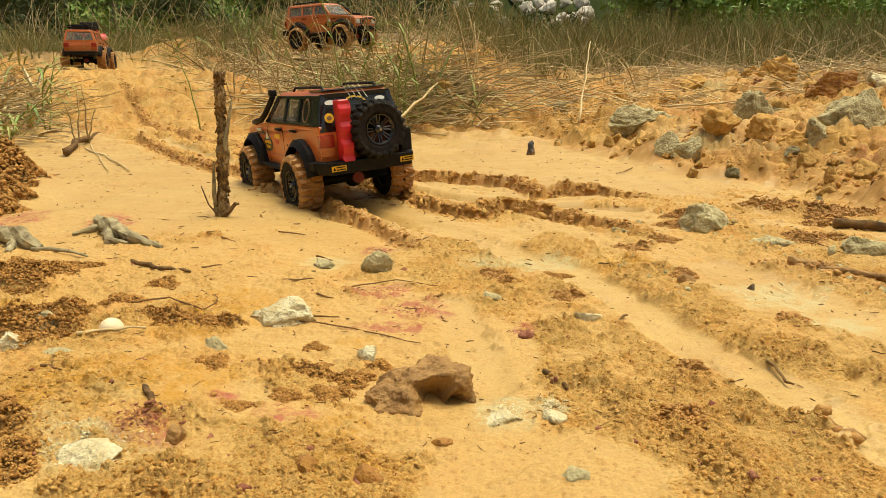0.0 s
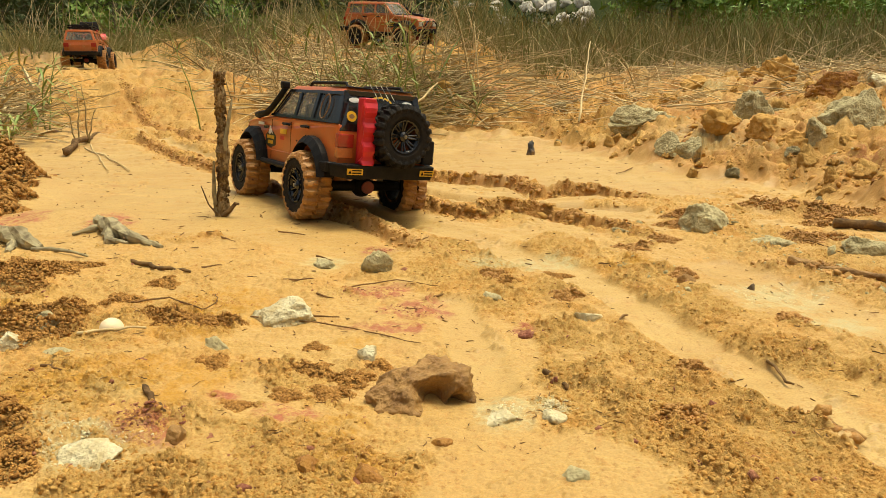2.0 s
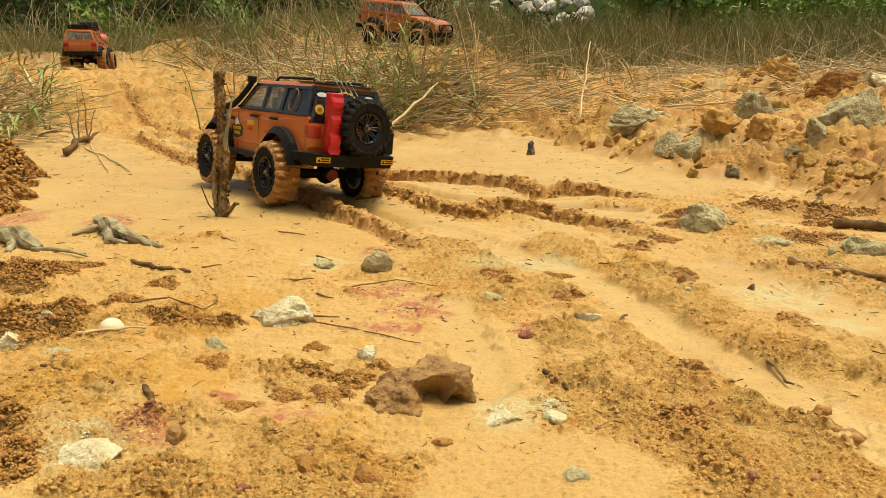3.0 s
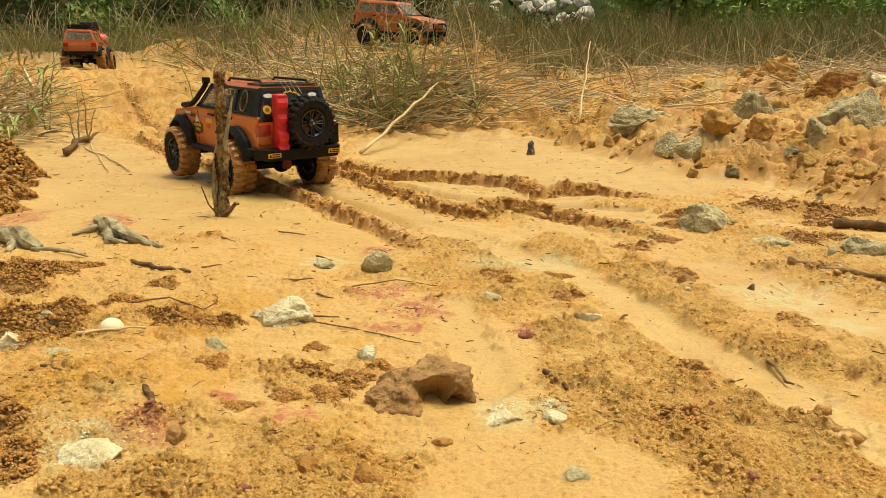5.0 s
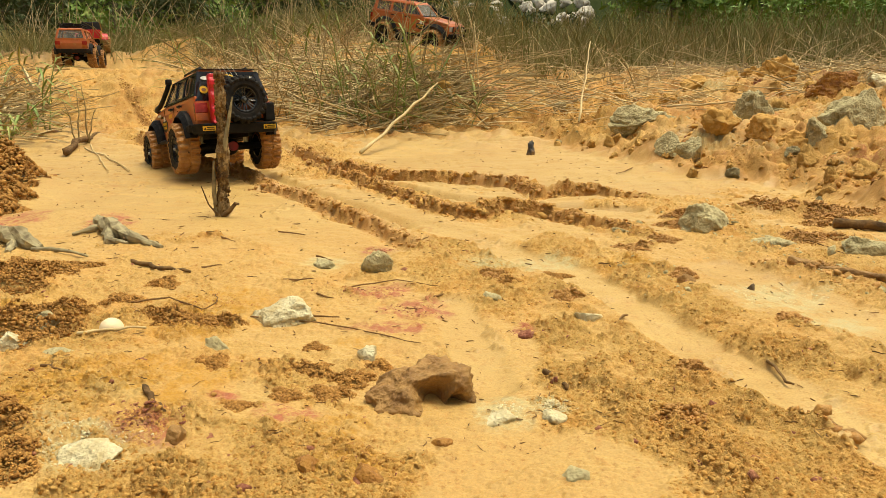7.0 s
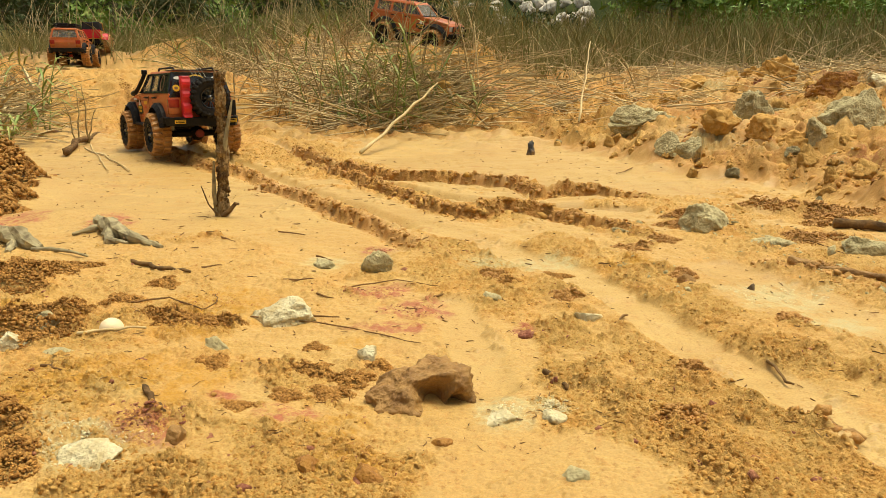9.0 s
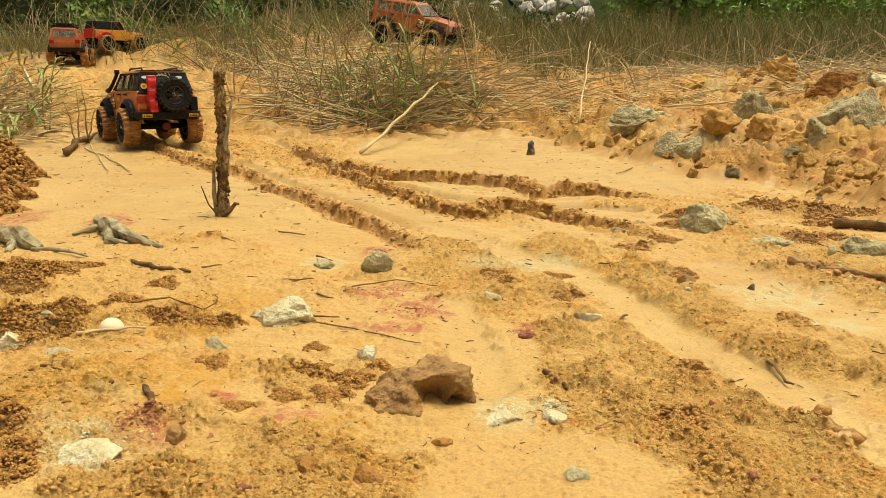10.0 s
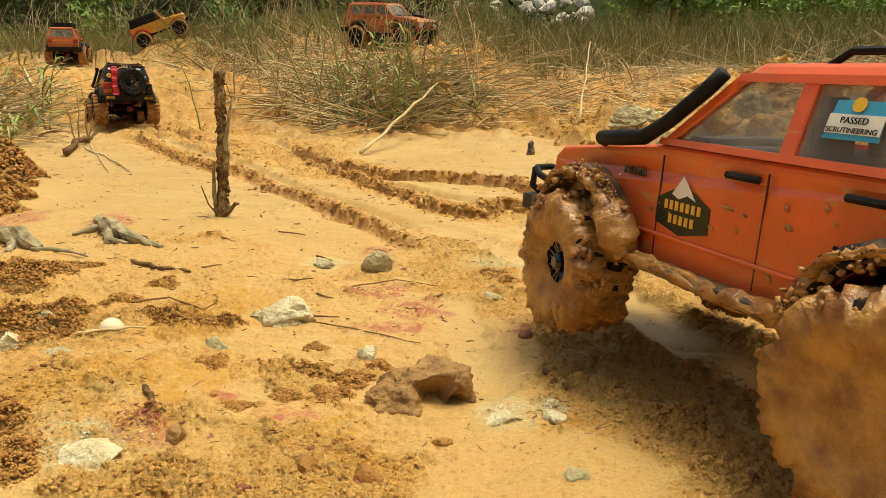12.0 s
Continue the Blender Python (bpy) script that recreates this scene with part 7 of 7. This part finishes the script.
            spots = np.stack([rng.normal(-0.112, 0.003, 260), cy - rr * np.cos(a - 0.25), 0.074 + rr * np.sin(a)], 1)
            lumps = bits_mesh("mud_lump", spots, 0.0007 + 0.0026 * rng.uniform(0, 1, 260) ** 2.2, M_MUD_CAKE, 34, 0.0, 0.9, True)
            tagged(lumps, "ragged wet mud", kind="stuff")
            lumps.parent = car
        crust("mud_on_sill", [(-0.104, 0.085, 0.088), (-0.106, 0.03, 0.087), (-0.106, -0.03, 0.086), (-0.104, -0.075, 0.088)], [0.007, 0.0055, 0.0055, 0.008], 40)
        rnd2 = random.Random(8)
        for k in range(16):
            y, z = rnd2.uniform(-0.13, 0.09), rnd2.uniform(0.098, 0.160)
            bm = bmesh.new()
            t = bmesh.ops.create_icosphere(bm, subdivisions=2, radius=1.0)["verts"]
            dy, dz = rnd2.uniform(0.001, 0.006), rnd2.uniform(0.0008, 0.003)
            for v in t:
                q = 1 + 0.6 * noise.noise(v.co * 2 + Vector((k * 3.1, 0, 0)))
                v.co = Vector((-0.0922 + v.co.x * 0.0008, y + v.co.y * dy * q + v.co.z * 0.5 * dy, z + v.co.z * dz * q))
            part("mud_splash", bm, M_MUD_CAKE, car, smooth=True)
        # scrutineering sticker in the rear door window
        X = side_point(0, 0.42, -1, 0.0015)[0]
        bm = bmesh.new()
        plate(bm, [side_point(-0.062, 0.32, -1, 0.0002), side_point(-0.099, 0.32, -1, 0.0002), side_point(-0.097, 0.72, -1, 0.0002), side_point(-0.064, 0.72, -1, 0.0002)], (-1, 0, 0.2))
        st = part("window_sticker", bm, M_DECAL_BLUE, car, "blue and white inspection sticker")
        bm = bmesh.new()
        plate(bm, [side_point(-0.0625, 0.38, -1, 0.0010), side_point(-0.0985, 0.38, -1, 0.0010), side_point(-0.0985, 0.58, -1, 0.0010), side_point(-0.0625, 0.58, -1, 0.0010)], (-1, 0, 0.2), 0.0005)
        part("sticker_field", bm, M_DECAL_WHITE, st)
        bm = bmesh.new()
        c = side_point(-0.080, 0.68, -1, 0.0015)
        disc(bm, c, (0, 1, 0), (0.28, 0, 1), 0.0045, 0.0045, -0.0006, 16)
        part("sticker_seal", bm, M_DECAL_YELLOW, st)
        for word, t, size in (("PASSED", 0.49, 0.0055), ("SCRUTINEERING", 0.395, 0.0045)):
            cu = bpy.data.curves.new("sticker_text", "FONT")
            cu.body, cu.size, cu.align_x, cu.extrude = word, size, "CENTER", 0.0002
            cu.materials.append(M_BLACK)
            tx = new("sticker_text", cu)
            tx.parent = st
            p = side_point(-0.080, t, -1, 0.0018)
            tx.matrix_basis = Matrix.Translation(p) @ Matrix(((0, 0.27, -0.96, 0), (-1, 0, 0, 0), (0, 0.96, 0.27, 0), (0, 0, 0, 1)))
    return car, wheels


def build_jeep():
    """A short open-bodied trail car with a soft top."""
    car = tagged(new("model_jeep"), "yellow and red model jeep with black soft top", "toy car", "radio-controlled cars")
    fy, ry = 0.14, -0.14
    out = [(-0.205, 0.100), (-0.205, 0.160), (0.05, 0.160), (0.06, 0.152), (0.190, 0.146), (0.200, 0.140), (0.200, 0.105)] + arch(fy, 0.072, 0.058, 25, 160, 8) + [(0.07, 0.085), (-0.07, 0.085)]
    out += arch(ry, 0.072, 0.064, 20, 150, 8)
    part("body", prism(bmesh.new(), out, -0.070, 0.070, 0.004), M_YELLOW, car)
    bm = bmesh.new()
    hexa(bm, [(-0.068, -0.20, 0.160), (0.068, -0.20, 0.160), (0.068, 0.03, 0.160), (-0.068, 0.03, 0.160)],
         [(-0.058, -0.185, 0.222), (0.058, -0.185, 0.222), (0.058, 0.005, 0.222), (-0.058, 0.005, 0.222)], 0.008)
    part("soft_top", bm, M_BLACK, car)
    bm = bmesh.new()
    plate(bm, [(-0.064, 0.046, 0.160), (0.064, 0.046, 0.160), (0.058, 0.018, 0.220), (-0.058, 0.018, 0.220)], (0, 1, 0.4), 0.004)
    part("windscreen", bm, M_GLASS_DARK, car)
    bm = bmesh.new()
    for a, b in (((-0.066, 0.05, 0.158), (-0.060, 0.018, 0.224)), ((0.066, 0.05, 0.158), (0.060, 0.018, 0.224)), ((-0.060, 0.018, 0.224), (0.060, 0.018, 0.224))):
        tube(bm, [a, b], 0.004, 6)
    part("screen_frame", bm, M_YELLOW, car)
    bm = bmesh.new()
    box(bm, -0.060, 0.060, -0.215, -0.203, 0.105, 0.166, 0.003)
    part("tailgate", bm, M_RED, car, "bright red tailgate panel")
    for s in (-1, 1):
        for cy in (fy, ry):
            bm = bmesh.new()
            pi, po = arch(cy, 0.072, 0.060, 20, 160, 8), arch(cy, 0.072, 0.070, 20, 160, 8)
            for k in range(8):
                q = [pi[k], pi[k + 1], po[k + 1], po[k]]
                hexa(bm, [(s * 0.066, y, z) for y, z in q], [(s * 0.108, y, z) for y, z in q])
            bmesh.ops.recalc_face_normals(bm, faces=bm.faces)
            part("arch_flare", bm, M_YELLOW if cy > 0 else M_RED, car)
        bm = bmesh.new()
        disc(bm, (s * 0.05, 0.2005, 0.128), (1, 0, 0), (0, 0, 1), 0.011, 0.011, -0.004, 14)
        part("headlight", bm, M_LENS, car)
    bm = bmesh.new()
    box(bm, -0.09, 0.09, 0.205, 0.228, 0.088, 0.106, 0.003)
    part("front_bumper", bm, M_BLACK, car)
    bm = bmesh.new()
    box(bm, -0.05, 0.05, -0.20, 0.20, 0.070, 0.10, 0.004)
    part("chassis", bm, M_BLACK, car)
    for cy in (fy, ry):
        bm = bmesh.new()
        tube(bm, [(-0.085, cy, R_WHEEL), (0.085, cy, R_WHEEL)], 0.009, 8)
        part("axle", bm, M_BLACK, car)
    wheels = []
    for k, cy in enumerate((fy, ry)):
        for s in (-1, 1):
            wheels.append((wheel("wheel", car, True, 23 + 5 * k + s, s > 0), (s * 0.096, cy, R_WHEEL)))
    return car, wheels


STYLE = dict(rear_roof=False, tint_rear=False, snorkel=False, rack=False, spare=False, mirrors=False, caked=False, emblem_y=0.074)
black_suv = build_suv("orange and black model off-road car with spare wheel, muddy tyres", M_ORANGE, M_BLACK_GLOSS, M_GLASS,
                      {**STYLE, "rear_roof": True, "tint_rear": True, "snorkel": True, "spare": True})
near_suv = build_suv("bright orange model off-road car caked in wet mud, with snorkel", M_ORANGE_RED, M_ORANGE_RED, M_GLASS, {**STYLE, "snorkel": True, "caked": True, "emblem_y": 0.042})
far_suv = build_suv("dusty orange model off-road car with a black roof rack", M_ORANGE_DUSTY, M_ORANGE_DUSTY, M_GLASS, {**STYLE, "rack": True})
mound_suv = build_suv("dusty orange model off-road car crawling over the grassy mound", M_ORANGE_DUSTY, M_ORANGE_DUSTY, M_GLASS, {**STYLE, "snorkel": True})
jeep = build_jeep()


def drive(car, rows, steer=0):
    """Keys a car along rows of (seconds, x, y, z, rx, ry, rz), and turns its wheels by the way it goes."""
    thing, wheels = car
    walk(thing, [(r[0], pose(*r[1:])) for r in rows])
    turn, out = 0.0, [(rows[0][0], 0.0)]
    for a, b in zip(rows, rows[1:]):
        ahead = Vector((-math.sin(radians(a[6])), math.cos(radians(a[6]))))
        way = (b[1] - a[1]) * ahead.x + (b[2] - a[2]) * ahead.y
        da = -math.degrees(way / R_WHEEL)
        k = max(1, math.ceil(abs(da) / 70))
        k = min(k, max(1, int((b[0] - a[0]) * 30)))
        da = max(-75 * k, min(75 * k, da))
        for i in range(1, k + 1):
            out.append((a[0] + (b[0] - a[0]) * i / k, turn + da * i / k))
        turn += da
    for w, at in wheels:
        lock = Matrix.Rotation(radians(steer if at[1] > 0 else 0), 4, "Z")
        walk(w, [(t, Matrix.Translation(at) @ lock @ pose(0, 0, 0, a, 0, 0)) for t, a in out])


def motions():
    # the black and orange car rolls back towards the camera, then drives off up the track
    drive(black_suv, [
        (0.0, -0.272, 1.585, -0.022, -2.3, -3.8, 31.6),
        (0.5, -0.163, 1.349, -0.010, -3.1, -0.2, 26.6),
        (1.0, -0.114, 1.241, -0.002, -4.4, 4.5, 25.9),
        (1.5, -0.167, 1.308, -0.003, -3.6, 3.1, 28.9),
        (2.0, -0.255, 1.451, -0.015, -0.9, 6.2, 33.8),
        (2.5, -0.309, 1.523, -0.017, 1.0, 6.3, 37.3),
        (3.0, -0.355, 1.565, -0.007, 0.2, 6.7, 39.1),
        (5.0, -0.483, 1.727, -0.005, 1.5, -0.0, 40.7),
        (5.5, -0.543, 1.805, -0.000, 3.3, 1.7, 39.8),
        (6.0, -0.592, 1.875, 0.003, 2.0, 2.4, 39.6),
        (6.5, -0.630, 1.918, 0.006, 0.9, 3.1, 38.6),
        (7.0, -0.633, 1.899, -0.010, -8.0, 0.9, 33.8),
        (8.8, -0.815, 2.206, 0.008, -2.0, 0.9, 36.0),
        (9.0, -0.842, 2.240, 0.006, -1.9, 1.0, 36.2),
        (9.5, -0.898, 2.301, -0.002, -1.8, 1.0, 36.6),
        (10.0, -1.052, 2.515, 0.003, -1.7, 1.1, 37.0),
        (10.5, -1.191, 2.676, -0.013, -2.0, 3.4, 39.4),
        (11.0, -1.318, 2.925, 0.022, -4.4, 2.3, 34.0),
        (11.5, -1.363, 2.991, 0.014, -3.9, 3.4, 34.8),
        (12.0, -1.443, 3.175, 0.007, -5.8, 2.1, 31.3),
    ])
    # the orange car on the mound rocks to and fro
    drive(mound_suv, [(t, x, 4.0, z, rx, 2, rz) for t, x, z, rx, rz in (
        (0, -0.611, 0.345, 2, -122), (0.5, -0.458, 0.350, 3, -122), (1, -0.421, 0.350, 2, -122), (1.5, -0.399, 0.350, 1, -122), (2, -0.293, 0.350, -3, -122), (2.5, -0.243, 0.350, -5, -122),
        (3, -0.215, 0.350, -7, -122), (4.8, -0.205, 0.350, -7, -122), (5.2, -0.308, 0.350, -3, -122), (5.5, -0.343, 0.350, -1, -122), (6, -0.293, 0.350, -5, -122), (6.5, -0.196, 0.350, -8, -119),
        (7, -0.155, 0.350, -9, -119), (11, -0.155, 0.350, -9, -119), (11.6, -0.190, 0.350, -7, -119), (12, -0.290, 0.345, -3, -122))])
    # the car with the roof rack shifts a little up the track
    drive(far_suv, [(0, -2.305, 4.700, 0.226, -1, 0, 16), (4.8, -2.308, 4.700, 0.226, -1, 0, 16), (5.5, -2.325, 4.700, 0.229, -1, 0, 18), (6, -2.368, 4.750, 0.232, -1, 3, 18),
                    (6.5, -2.405, 4.800, 0.239, -1, 2, 18), (7, -2.440, 4.850, 0.242, -1, 0, 17), (8.8, -2.550, 5.000, 0.251, -1, 0, 16), (9.6, -2.615, 5.100, 0.254, -1, 0, 18),
                    (10.4, -2.625, 5.100, 0.258, -1, 0, 20), (12, -2.665, 5.150, 0.261, -1, 0, 20)])
    # the jeep behind it turns off and climbs the slope
    drive(jeep, [(0, -2.72, 5.600, 0.346, 0, 0, 26), (5, -2.72, 5.600, 0.346, 0, 0, 26), (6, -2.71, 5.600, 0.346, 0, 0, 26), (7, -2.70, 5.600, 0.346, 0, 0, 24),
                 (8.8, -2.690, 5.600, 0.346, 0, 0, 22), (9.2, -2.675, 5.600, 0.346, 0, 0, 18), (9.6, -2.63, 5.600, 0.348, 0, 0, 4), (10, -2.53, 5.600, 0.354, 0, 0, -30),
                 (10.4, -2.442, 5.600, 0.366, 0, 0, -62), (10.8, -2.409, 5.600, 0.381, 5, 1.5, -72), (11.2, -2.324, 5.600, 0.402, 14, 4.2, -74), (11.6, -2.199, 5.600, 0.427, 20, 6, -74),
                 (12, -2.132, 5.600, 0.440, 21, 6.3, -74)])
    # the bright orange car comes in fast past the camera
    drive(near_suv, [
        (0, 0.62, -1.7, 0.015, 0, 0, 12),
        (10.2, 0.62, -1.7, 0.015, 0, 0, 12),
        (11.0, 0.50, -0.60, 0.015, 0, 0, 12),
        (11.4, 0.40, 0.0, 0.018, 2, 0, 15),
        (11.5, 0.385, 0.138, 0.020, 3, 0, 17.0),
        (11.6, 0.380, 0.234, 0.020, 3, -0.5, 18.4),
        (11.7, 0.364, 0.330, 0.024, 1.0, -0.5, 19.8),
        (11.8, 0.336, 0.395, 0.028, -0.6, 0.6, 20.8),
        (11.9, 0.304, 0.468, 0.032, -0.2, 1.6, 21.8),
        (12.0, 0.277, 0.512, 0.033, -0.1, 3.0, 21.9),
    ], -6)


motions()
